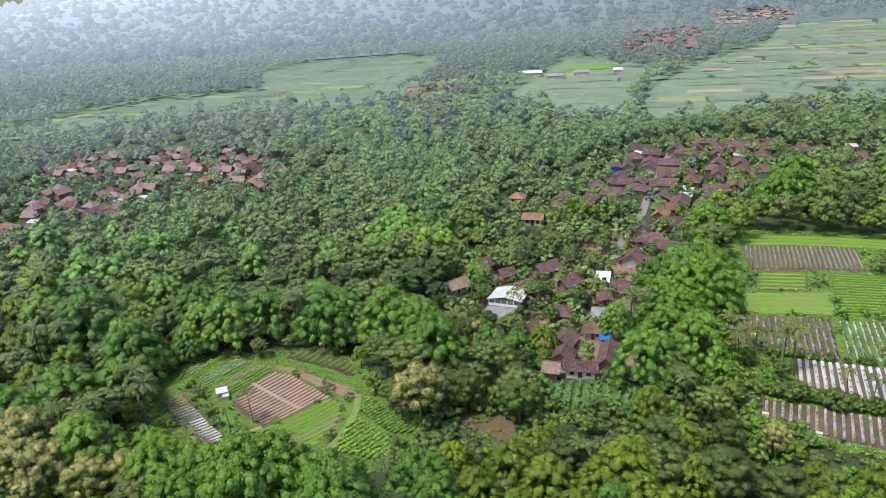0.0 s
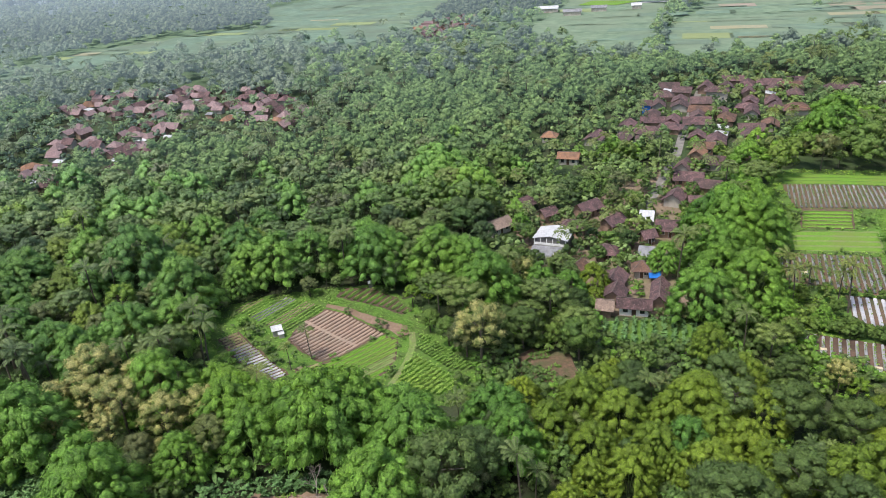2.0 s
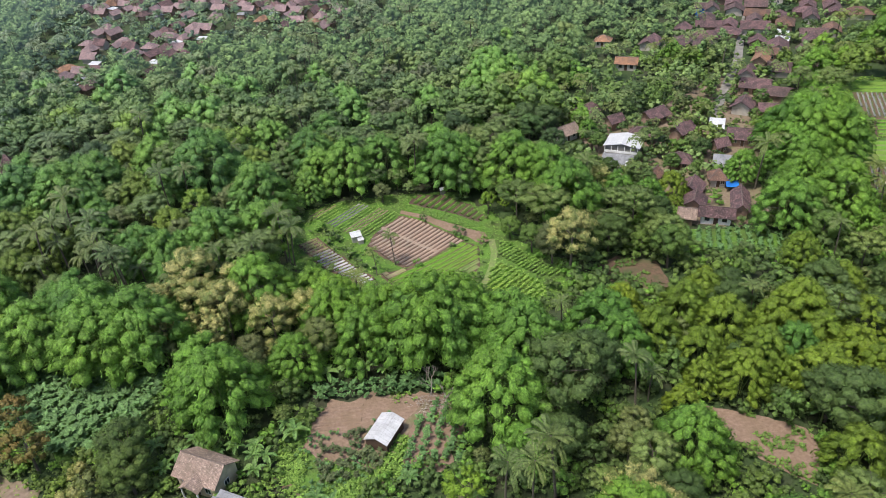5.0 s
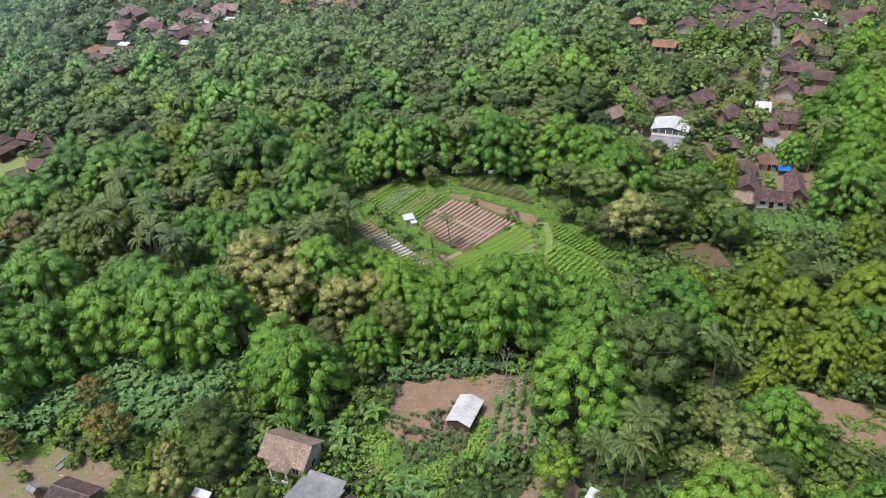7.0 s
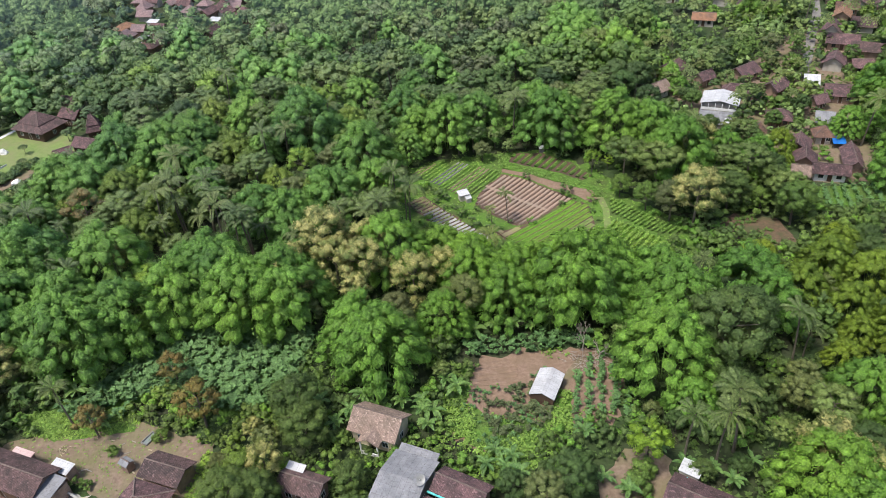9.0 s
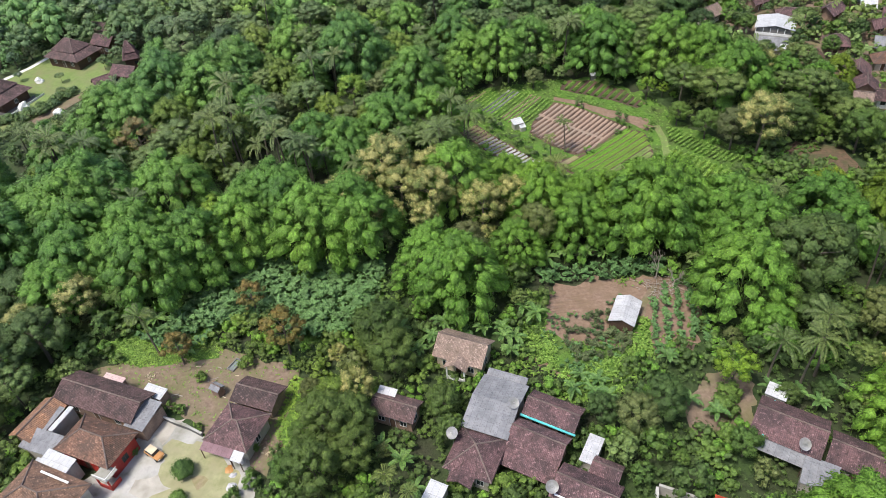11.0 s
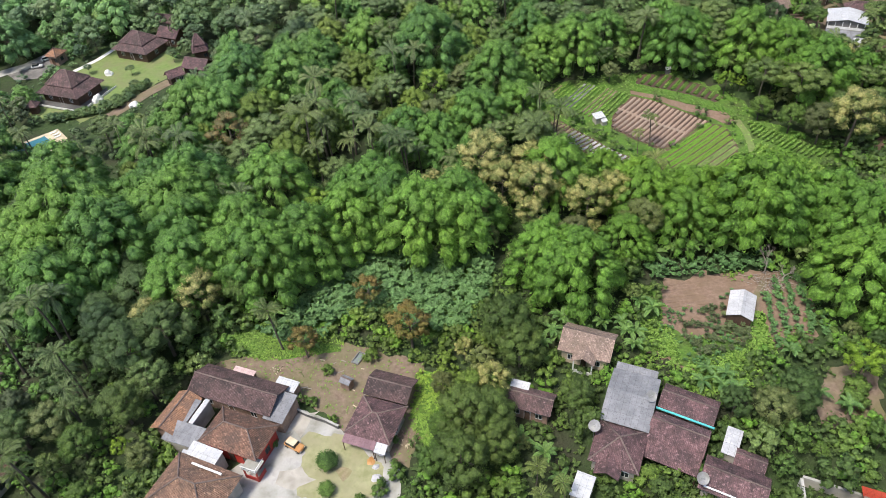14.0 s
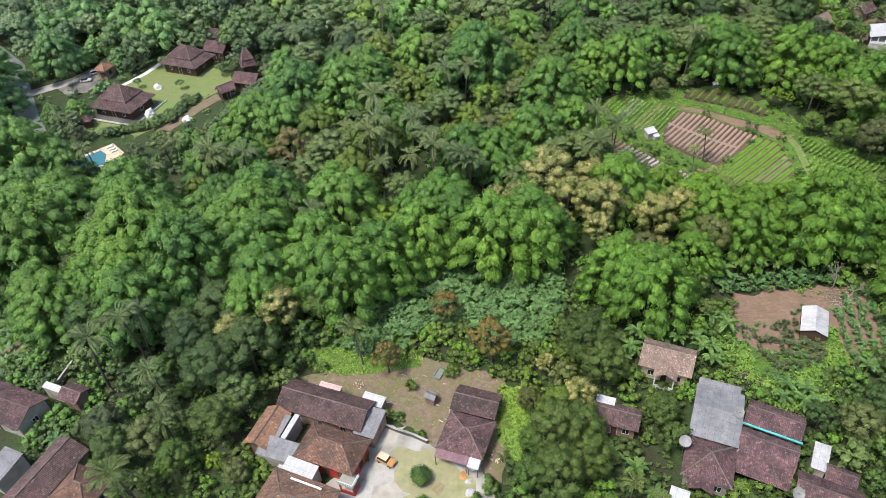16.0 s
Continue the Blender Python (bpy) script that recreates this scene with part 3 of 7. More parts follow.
ground = tagged(new("ground", mesh_of("ground", verts, faces, GROUND, True)), "green undergrowth and dark soil rising to hills", "ground", kind="structure")

# ---- cultivated plots ----
OPEN = []        # polygons without trees, seen from afar
CLEAR = []       # lanes without trees, half hidden between them
PLOTS = {
    "brown": [(-55.2, 158.4), (-51, 163.5), (-45.3, 161.5), (-38.5, 155.7), (-34, 151.4), (-39, 147.7), (-42.4, 144.2), (-45.6, 141.3), (-48.5, 140), (-52.6, 143.3), (-58.5, 150), (-57.9, 153.5)],
    "redpath": [(-50.8, 165.8), (-45.4, 164), (-39.3, 160.5), (-33.4, 156.9), (-28.8, 154.2), (-28, 150.5), (-29.9, 149), (-33.4, 152.9), (-38.5, 156.5), (-45.4, 162.2), (-50.9, 164.3)],
    "upper": [(-47.4, 172.8), (-39.5, 172.2), (-31.8, 166.8), (-27.7, 160.7), (-30.4, 159.3), (-36.4, 163.5), (-48.7, 168.7)],
    "bank": [(-52, 171.8), (-48.2, 172.9), (-48.7, 168.5), (-36.4, 163.3), (-30.4, 159), (-24.8, 152.5), (-26.3, 150.2), (-33.4, 157.2), (-45.5, 164.3), (-51.4, 166.3)],
    "leftgreen": [(-76, 163), (-69.5, 169), (-61.1, 169.5), (-52.3, 165.6), (-51.4, 163.6), (-55.4, 158.6), (-58.9, 153.5), (-59, 150.3), (-63.5, 154.5), (-70.5, 160)],
    "leftmulch": [(-75.8, 150.1), (-71.6, 154), (-66.3, 147.8), (-55, 135.1), (-58, 132.6), (-62.3, 135.7), (-68.4, 140.2)],
    "green": [(-48.5, 139.6), (-45.6, 140.9), (-39, 147.2), (-34.1, 150.7), (-30.6, 148.3), (-30.7, 140.5), (-32.1, 134.1), (-38.4, 126.6), (-50.2, 130.3), (-54.7, 137.6)],
    "veg1": [(-25.7, 149.6), (-23.5, 149.7), (-16.7, 139), (-10.6, 130.1), (-18, 131.5), (-26.4, 142.9)],
    "veg2": [(-26.6, 141.5), (-18.1, 130.6), (-15.1, 122.4), (-21.1, 121.4), (-30.4, 126.5), (-28.4, 137.5)],
    "garden": [(-61, 91.2), (-51.8, 94.4), (-38.8, 93.4), (-34.6, 87.2), (-38.7, 76.9), (-48.2, 74.2), (-52, 70.7), (-59.5, 69.4), (-66.6, 76.3), (-64, 82.3)],
    "cassava": [(-123.5, 100.4), (-108.5, 104.2), (-91.6, 102.1), (-90.9, 91.8), (-97.1, 81.8), (-103.9, 80.9), (-109.8, 88.1), (-118.6, 85.9), (-133.1, 82.8), (-127.6, 89.3)],
    "yard": [(-140, 77.5), (-130.9, 80.1), (-119.1, 81.5), (-108.8, 77.3), (-104, 75.5), (-105, 62), (-106, 56), (-111.5, 58.9), (-117.1, 63.2), (-121.3, 67.7), (-127.4, 70.6), (-141, 74.2)],
    "yardgrass": [(-140.1, 83.3), (-132.1, 87.9), (-121.3, 83.6), (-124.4, 78.3), (-134.4, 78.8)],
    "court": [(-126.9, 68.6), (-121.1, 66), (-117.2, 63.4), (-113.3, 60), (-108.9, 58.8), (-107, 54.9), (-107.6, 44), (-126.7, 44), (-133.6, 56), (-130.6, 58.8), (-127.8, 62.7)],
    "sidegrass": [(-104.9, 74), (-100.2, 73.2), (-100.3, 66.6), (-103.2, 58.7), (-106.3, 63.8)],
    "A": [(91.7, 217.3), (123.8, 207.5), (116.9, 188.9), (87.3, 197.5)],
    "A2": [(95.1, 226.1), (140, 214), (137, 204), (91.7, 217.6)],
    "B": [(88.5, 197), (101.7, 192.6), (95.8, 180.3), (83, 184.9)],
    "C": [(105.9, 189.6), (135, 180.5), (122, 158), (96.6, 166.6)],
    "C2": [(76.9, 184), (101, 177.5), (95.9, 165.8), (71.6, 173.8)],
    "D": [(70, 173), (93.9, 164), (86.8, 144.9), (66.5, 157.9)],
    "E": [(95, 162.9), (118, 156), (108, 137), (88.2, 144.6)],
    "F": [(77, 148.4), (107, 135.1), (100, 122.9), (80.2, 130), (73.5, 137)],
    "G": [(60.5, 134.7), (98.4, 116.2), (92.3, 105.8), (58, 124.4)],
    "H": [(18.9, 146.8), (33.4, 145.1), (40, 140.5), (37.3, 130.4), (17.6, 136)],
    "bareI": [(-5.3, 133.6), (0.9, 137.4), (8.9, 133.5), (9.5, 124.6), (8.3, 117.6), (0.5, 120.5)],
    "bareR": [(4.4, 87.5), (12.1, 85), (19.8, 81.5), (20.5, 77.5), (16.3, 70), (12, 73.4), (5.4, 81.4)],
    "rightyard": [(-43.4, 65.6), (-38.4, 70.7), (-34.5, 71.7), (-31.9, 68.3), (-34.9, 60.1), (-44.1, 59.5)],
    "leftplot": [(-215, 100), (-191.8, 95.8), (-187.8, 90.1), (-191.9, 83.7), (-205, 79.6)],
}


def field(key, soil, label, bed=None, turn=0, spacing=1.2, width=0.75, height=0.2, plants=None, plant_size=0.3, plant_step=0.6, base=0.06, plant_share=1.0):
    """A plot with its beds, each a part, and its plants as one mass."""
    poly = PLOTS[key]
    OPEN.append(poly)
    ob = thing("field", Matrix(), label, "field")
    sheet_on("soil", poly, soil, base, ob, rough=0.5)
    quads = []
    if bed:
        lines = rows_in(poly, turn, spacing)
        for i, (a, b) in enumerate(lines):
            bm_ = bed[int(i * len(bed) / len(lines))] if isinstance(bed, tuple) else bed
            part("planting_bed", mesh_of("planting_bed", *ridge_bed(a, b, width, height), bm_, True), bm_, ob)
            if plants and (key != "green" or bm_ is not FALLOW):
                quads.append(row_plants(a, b, plant_step, plant_size, height, plant_share))
    if quads and plants:
        quads = [q for q in quads if len(q)]
        crop = part("crop", leaf_mesh("crop", np.concatenate(quads), plants), plants, ob, "rows of leafy young plants")
        crop["kind"] = "stuff"
    return ob


def tufts(points, size, k=7, rise=0.5):
    """Little plants: k leaves each, spreading from points (n x 3)."""
    p = np.repeat(np.asarray(points, float), k, 0)
    n = len(p)
    a = rng.uniform(0, 2 * math.pi, n)
    el = rng.uniform(0.1, 0.9, n)
    d = np.stack([np.cos(a) * np.cos(el), np.sin(a) * np.cos(el), np.sin(el)], 1)
    s = np.asarray(size) if np.ndim(size) else np.full(len(points), size)
    s = np.repeat(s, k) * rng.uniform(0.7, 1.3, n)
    c = p + d * s[:, None] * 0.5 + np.array([0, 0, 1]) * (s * rise)[:, None]
    nrm = unit(np.stack([-np.cos(a) * np.sin(el), -np.sin(a) * np.sin(el), np.cos(el)], 1) + rng.normal(size=(n, 3)) * 0.25)
    return kites(c, nrm, d, s, s * 0.55, face=unit(nrm + d * 0.5 + np.array([0, 0, 0.5])))


def row_plants(a, b, step, size, height, share):
    n = max(2, int(math.dist(a, b) / step))
    pts = []
    for i in range(n):
        if random.random() > share:
            continue
        u = (i + random.uniform(0.2, 0.8)) / n
        x, y = a[0] + (b[0] - a[0]) * u, a[1] + (b[1] - a[1]) * u
        pts.append((x + random.uniform(-0.1, 0.1), y + random.uniform(-0.1, 0.1), land(x, y) + height + 0.03))
    return tufts(pts, size, 6) if pts else np.zeros((0, 8, 3))


basin = [(-80, 164), (-70, 170), (-50, 174), (-38, 174), (-25, 162), (-21, 150), (-12, 138), (-6, 129), (-14, 118), (-32, 116), (-52, 122), (-68, 131), (-79, 148)]
tagged(sheet_on("terrace_grass", basin, GRASS, 0.03, rough=2.0), "bright rough grass between the terraced plots", "grass", kind="structure")
eastgreen = [(58, 186), (66, 160), (56, 136), (60, 120), (95, 100), (112, 132), (140, 180), (150, 216), (96, 232), (84, 212)]
tagged(sheet_on("terrace_grass", eastgreen, GRASS, 0.02, rough=2.0), "rough grass between the mulched fields", "grass", kind="structure")
FALLOW = surface("fallow_bed", (0.26, 0.2, 0.13), (0.34, 0.27, 0.18), fine=2.0, coarse=0.3, relief=0.06, stain=(0.22, 0.23, 0.09))
field("brown", FURROW, "ploughed red-brown plot with straight raised beds", BEDSOIL, 47, 1.25, 0.72, 0.26)
field("upper", FURROW, "small brown terrace with green vegetable rows", GRASS, 50, 1.9, 1.2, 0.25, CROP, 0.3, 0.5)
field("leftgreen", GRASS, "green vegetable plot with grey mulched rows", (GRASS, FALLOW, GRASS, MULCH, GRASS, FALLOW), 50, 1.15, 0.55, 0.16, CROP, 0.4, 0.45, plant_share=0.75)
field("leftmulch", FURROW, "plot of pale plastic-covered beds", (MULCHW, MULCHW, MULCH, FALLOW), 42, 1.25, 0.62, 0.25, CROP, 0.35, 0.7, plant_share=0.7)
field("green", FURROW, "broad beds, tan fallow ones and bright green vegetable rows", (PADDY, LAWN, LAWN, PADDY, PADDY, PADDY, PADDY, FALLOW, FALLOW), 42, 1.7, 1.4, 0.22, CROP, 0.26, 0.45)
field("veg1", GRASS, "plot of leafy green vegetable rows", GRASS, 40, 1.2, 0.6, 0.2, CROP, 0.5, 0.45)
field("veg2", GRASS, "plot of bright green vegetable rows", PADDY, 50, 1.5, 0.9, 0.2, CROP, 0.6, 0.45)
field("A", DARKSOIL, "field of narrow grey mulched beds", MULCH, 70, 1.35, 0.6, 0.25, GREEN, 0.4, 0.6, plant_share=0.6)
field("A2", GRASS, "strip of bright grass beside the vegetable fields", PADDY, -17, 3.2, 2.6, 0.12)
field("B", FURROW, "bright green rice seedbeds with dark furrows", PADDY, -19, 2.4, 1.9, 0.18, CROP, 0.3, 0.4)
field("C", GRASS, "yellow-green field of low crops in rows", PADDY, -17, 1.7, 1.0, 0.2, CROP, 0.45, 0.5)
field("C2", LAWN, "grassy yellow-green field", PADDY, -17, 3.0, 2.2, 0.12)
field("D", DARKSOIL, "field of grey mulched beds with leafy rows between", MULCH, 70, 1.5, 0.62, 0.28, GREEN, 0.62, 0.6, plant_share=0.62)
field("E", GRASS, "field of pale mulched beds with young plants", MULCHW, 70, 1.5, 0.5, 0.25, GREEN, 0.55, 0.6, plant_share=0.7)
field("F", DARKSOIL, "field of white plastic-covered beds", MULCHW, 68, 1.6, 0.85, 0.28, GREEN, 0.4, 1.2, plant_share=0.4)
field("G", FURROW, "field of pale grey plastic-covered beds", MULCHB, 64, 1.6, 0.6, 0.28, CROP, 0.45, 0.8, plant_share=0.6)
field("H", GRASS, "dark green cassava plot below the brick houses", GRASS, 75, 2.2, 0.8, 0.2, CASSAVA, 1.0, 0.8)
field("bareI", DARKSOIL, "bare brown earth terrace among trees")
field("bareR", SOIL, "bare red earth clearing among bamboo")
field("leftplot", GRASS, "small garden plot with leafy beds", GRASS, 60, 2.4, 1.6, 0.2, CASSAVA, 1.1, 0.9, plant_share=0.8)
for key, m, label in (("redpath", SOIL, "bare red earth terrace path"), ("bank", GRASS, "grassy bank"), ("yard", YARD, "swept earth yard with debris"),
                      ("yardgrass", GRASS, "rough bright grass"), ("sidegrass", GRASS, "grass strip beside the barn"), ("rightyard", YARD, "earth yard with a concrete edge")):
    OPEN.append(PLOTS[key])
    tagged(sheet_on("ground_patch", PLOTS[key], m, 0.09 if key == "redpath" else 0.07, rough=0.4 if key in ("redpath", "bank") else 0.9), label, "ground", kind="structure")
OPEN.append(PLOTS["court"])
tagged(sheet_on("courtyard", PLOTS["court"], CONCRETE, 0.1, rough=0.5), "worn concrete courtyard between the houses", "courtyard", kind="structure")
backgrass = [(-141, 82.5), (-133.5, 86.5), (-122.5, 84.5), (-117.5, 82.8), (-118.5, 79.4), (-124.5, 78.2), (-130.5, 77.6), (-136.5, 79)]
tagged(sheet_on("ground_patch", backgrass, GRASS, 0.1, rough=1.8, step=1.0), "bright rough grass behind the yard", "ground", kind="structure")
for poly, label in (([(-121.8, 64.8), (-120.4, 66.6), (-124.6, 66.2), (-125.8, 63.8), (-123.2, 62.3)], "pale fresh cement patch on the courtyard"), ([(-125.5, 55.9), (-122.6, 56.7), (-119.9, 54.5), (-123.1, 53.0), (-125.7, 53.9)], "pale fresh cement patch on the courtyard"),
                    ([(-117.3, 56.0), (-115.8, 56.6), (-114.4, 55.4), (-115.8, 54.0)], "bare brown patch in the mossy courtyard")):
    tagged(sheet_on("worn_patch", poly, FALLOW if "brown" in label else PLASTER, 0.16, rough=0.7, step=0.7), label, "ground", kind="structure")
moss = [(-121.5, 62.3), (-117.6, 62.4), (-113.8, 59.2), (-110.8, 56.6), (-109.2, 52.4), (-112.5, 50.6), (-117.6, 50.4), (-122, 52.6), (-123.4, 55.8)]
tagged(sheet_on("mossy_patch", moss, MOSSY, 0.13, rough=1.6), "mossy yellow-green courtyard surface", "ground", kind="structure")

dooryards = [(8, 174), (16, 150), (40, 145), (45, 170), (62, 198), (74, 240), (60, 246), (46, 236), (28, 216), (2, 206)]
tagged(sheet_on("dooryards", dooryards, YARD, 0.04, rough=2.5), "trodden brown earth between the village houses", "ground", kind="structure")

# narrow paths
def lane(name, pts, width, material, lift, label):
    left, right = [], []
    for i, p in enumerate(pts):
        a, b = Vector(pts[max(i - 1, 0)]), Vector(pts[min(i + 1, len(pts) - 1)])
        n = Vector((-(b - a).y, (b - a).x)).normalized() * width / 2
        left.append(tuple(Vector(p) + n))
        right.append(tuple(Vector(p) - n))
    poly = left + right[::-1]
    CLEAR.append(poly)
    return tagged(sheet_on(name, poly, material, lift), label, "path", kind="structure")


lane("road", [(44, 205), (46.9, 211.9), (52.7, 222.7), (61.1, 240.3), (70, 257.4), (77.8, 277.5), (89.3, 304.2), (98.5, 326.1), (108, 348)], 3.0, ASPHALT, 0.14, "narrow grey village road")
OPEN.append(CLEAR[-1])
lane("field_path", [(-27.4, 151), (-27, 145), (-28, 138), (-30.3, 130), (-33, 124)], 1.6, LAWN, 0.1, "trodden grassy path between plots")
lane("plot_path", [(-203, 79.5), (-198, 86), (-193.5, 92), (-191, 97)], 1.3, YARD, 0.34, "brown earth path through the plot")
lane("garden_path", [(-50, 74), (-47.8, 78), (-46.6, 82), (-45, 87), (-42, 91)], 1.3, YARD, 0.1, "brown footpath through the garden")
lane("mid_path", [(-55.4, 158.2), (-48, 152.3), (-41.2, 146.8)], 0.9, BEDSOIL, 0.3, "earth path across the ploughed beds")

# the cassava garden and the brown kitchen garden
def scatter_in(poly, n):
    xs, ys = [p[0] for p in poly], [p[1] for p in poly]
    out = []
    while len(out) < n:
        x, y = random.uniform(min(xs), max(xs)), random.uniform(min(ys), max(ys))
        if inside(poly, x, y):
            out.append((x, y, land(x, y)))
    return out


def starry(points, size, k=9):
    """Cassava: whorls of broad leaves on short stems."""
    out = []
    for x, y, z in points:
        s = size * random.uniform(0.7, 1.3)
        tops = [(x + random.uniform(-0.4, 0.4) * s, y + random.uniform(-0.4, 0.4) * s, z + s * random.uniform(0.7, 1.3)) for _ in range(3)]
        out.append(tufts(tops, s * 0.75, k, 0.0))
    return np.concatenate(out)


OPEN += [PLOTS["cassava"], PLOTS["garden"]]
cassava = thing("cassava_garden", Matrix(), "dense dark green cassava plants on grassy soil", "crop field")
sheet_on("soil", PLOTS["cassava"], GRASS, 0.06, cassava)
part("cassava", leaf_mesh("cassava", starry(scatter_in(PLOTS["cassava"], 560), 1.25, 10), CASSAVA), CASSAVA, cassava)["kind"] = "stuff"
garden = thing("kitchen_garden", Matrix(), "brown earth garden with rows of small green plants", "garden")
sheet_on("soil", PLOTS["garden"], SOIL, 0.06, garden, rough=1.8)
margins = [[(-67, 84), (-63.5, 92), (-61.5, 90), (-63, 80), (-66, 75)], [(-62, 71), (-52, 74), (-49, 73), (-53, 68), (-61, 67)], [(-50, 77.5), (-46.5, 84), (-44.5, 83), (-46, 75), (-49, 74)]]
for edge in margins:
    sheet_on("grass_margin", edge, GRASS, 0.1, garden, rough=1.6, step=1.0)
low = []
for a, b in rows_in([(-65, 78), (-62, 84.5), (-54, 85.5), (-47, 91), (-46, 78), (-52, 73), (-60, 71)], -22, 1.25):
    n = int(math.dist(a, b) / 0.85)
    for k in range(n):
        x, y = a[0] + (b[0] - a[0]) * k / n + random.uniform(-0.2, 0.2), a[1] + (b[1] - a[1]) * k / n + random.uniform(-0.2, 0.2)
        if noise.noise(Vector((x * 0.2, y * 0.2, 3))) > -0.08 and random.random() < 0.8:
            low.append((x, y, land(x, y)))
part("low_growth", leaf_mesh("low_growth", starry(low, 0.5, 8), CASSAVA), CASSAVA, garden)["kind"] = "stuff"
for i in range(5):
    part("planting_bed", mesh_of("planting_bed", *ridge_bed((-62 + 0.2 * i, 85.6 + 1.25 * i), (-53.5, 86.4 + 1.25 * i), 0.7, 0.18), SOIL, True), SOIL, garden)
back = [(-62 + 1.3 * i + random.uniform(-0.3, 0.3), 93.0 + 1.4 * j + 0.08 * i + random.uniform(-0.3, 0.3), land(-55, 93)) for i in range(18) for j in range(3)]
part("cassava", leaf_mesh("cassava", starry(back, 1.0), CASSAVA), CASSAVA, garden)["kind"] = "stuff"
east = []
for k in range(5):
    for i in range(20):
        x, y = -45.5 + 2.1 * k + 0.16 * i + random.uniform(-0.3, 0.3), 75.5 + 0.85 * i + random.uniform(-0.2, 0.2)
        if noise.noise(Vector((x * 0.2, y * 0.2, 8))) > -0.25:
            east.append((x, y, land(x, y)))
part("vegetable_cover", leaf_mesh("vegetable_cover", starry(east, 0.8, 9), CASSAVA), CASSAVA, garden)["kind"] = "stuff"
weeds = scatter_in([(-67, 84), (-61, 80), (-62, 72), (-50, 75), (-47, 84), (-45, 83), (-46, 74), (-52, 67), (-62, 66), (-68, 75)], 800)
part("weed_cover", leaf_mesh("weed_cover", starry(weeds, 0.42, 6), CROP), CROP, garden)["kind"] = "stuff"
OPEN.append([(-64, 91), (-40, 91), (-36, 101), (-62, 103)])
sheet_on("grass_margin", [(-66.4, 77), (-62, 80.5), (-57, 78), (-52, 77.5), (-49, 75.5), (-52, 70.9), (-59.5, 69.6)], GRASS, 0.11, garden, rough=2.4, step=1.0)
wild = [p for p in scatter_in(PLOTS["garden"], 1500) if p[1] < 77.5 + 7 * noise.noise(Vector((p[0] * 0.16, p[1] * 0.16, 21))) or p[0] < -62 or noise.noise(Vector((p[0] * 0.2, p[1] * 0.2, 33))) > 0.33]
part("weed_cover", leaf_mesh("weed_cover", starry(wild, 0.3, 6), CROP), CROP, garden)["kind"] = "stuff"
part("dry_weed_cover", leaf_mesh("dry_weed_cover", starry(scatter_in([(-59, 74), (-50, 75.5), (-48, 83), (-52, 86), (-60, 82)], 120), 0.6, 9), GREYLEAF), GREYLEAF, garden)["kind"] = "stuff"

def verge(poly, n, size, material, name, label, keep=None):
    """Rough grass and weeds standing in a place."""
    pts = [p for p in scatter_in(poly, n) if not keep or keep(p[0], p[1])]
    tagged(new(name, leaf_mesh(name, tufts(pts, size, 7, 0.1), material)), label, "grass", kind="stuff")


plots_here = [PLOTS[k] for k in PLOTS]
bare = lambda x, y: not any(inside(q, x, y) for q in plots_here)
verge(basin, 2200, 0.36, CROP, "tall_grass", "rough green grass between the plots", bare)
verge(eastgreen, 3200, 0.55, CROP, "tall_grass", "rough green grass between the fields", bare)
verge(PLOTS["bank"], 500, 0.32, CROP, "tall_grass", "grassy bank beside the red path")
verge(PLOTS["yardgrass"], 700, 0.4, CROP, "tall_grass", "rough grass behind the barn")
verge(backgrass, 900, 0.34, CROP, "tall_grass", "rough bright grass behind the yard")
rearcassava = [(-135, 84.5), (-127, 86.5), (-120, 84.5), (-121, 81.5), (-128, 81)]
tagged(new("cassava", leaf_mesh("cassava", starry(scatter_in(rearcassava, 60), 0.85, 9), CASSAVA)), "leafy cassava plants behind the yard", "crop", kind="stuff")
verge(PLOTS["sidegrass"], 400, 0.4, CROP, "tall_grass", "rough grass beside the barn")
verge(PLOTS["bareI"], 260, 0.7, GREEN, "weeds", "weeds on the bare terrace", lambda x, y: noise.noise(Vector((x * 0.2, y * 0.2, 5))) > 0.02)
verge(PLOTS["bareR"], 200, 0.7, GREEN, "weeds", "weeds in the bare clearing", lambda x, y: noise.noise(Vector((x * 0.2, y * 0.2, 5))) > 0.05)
verge(PLOTS["yard"], 520, 0.26, CROP, "weeds", "weeds in the swept yard")

# ---- houses ----
HOUSED = []


def panel(name, pts, thick, material, parent, label=""):
    """A roof slope: a slab on three or four corners, the first two along its eave; uv in metres."""
    p = [Vector(q) for q in pts]
    n = (p[1] - p[0]).cross(p[-1] - p[0]).normalized()
    if n.z < 0:
        n = -n
    u = (p[1] - p[0]).normalized()
    v = n.cross(u)
    k = len(p)
    vs = p + [q - n * thick for q in p]
    fs = [tuple(range(k)), tuple(range(2 * k - 1, k - 1, -1))] + [(i, (i + 1) % k, k + (i + 1) % k, k + i) for i in range(k)]
    me = mesh_of(name, vs, fs, material)
    layer = me.uv_layers.new(name="UVMap")
    for lp in me.loops:
        d = Vector(vs[lp.vertex_index]) - p[0]
        layer.data[lp.index].uv = (d.dot(u), d.dot(v))
    bm = bmesh.new()
    bm.from_mesh(me)
    bmesh.ops.recalc_face_normals(bm, faces=bm.faces)
    bm.to_mesh(me)
    bm.free()
    return part(name, me, material, parent, label)


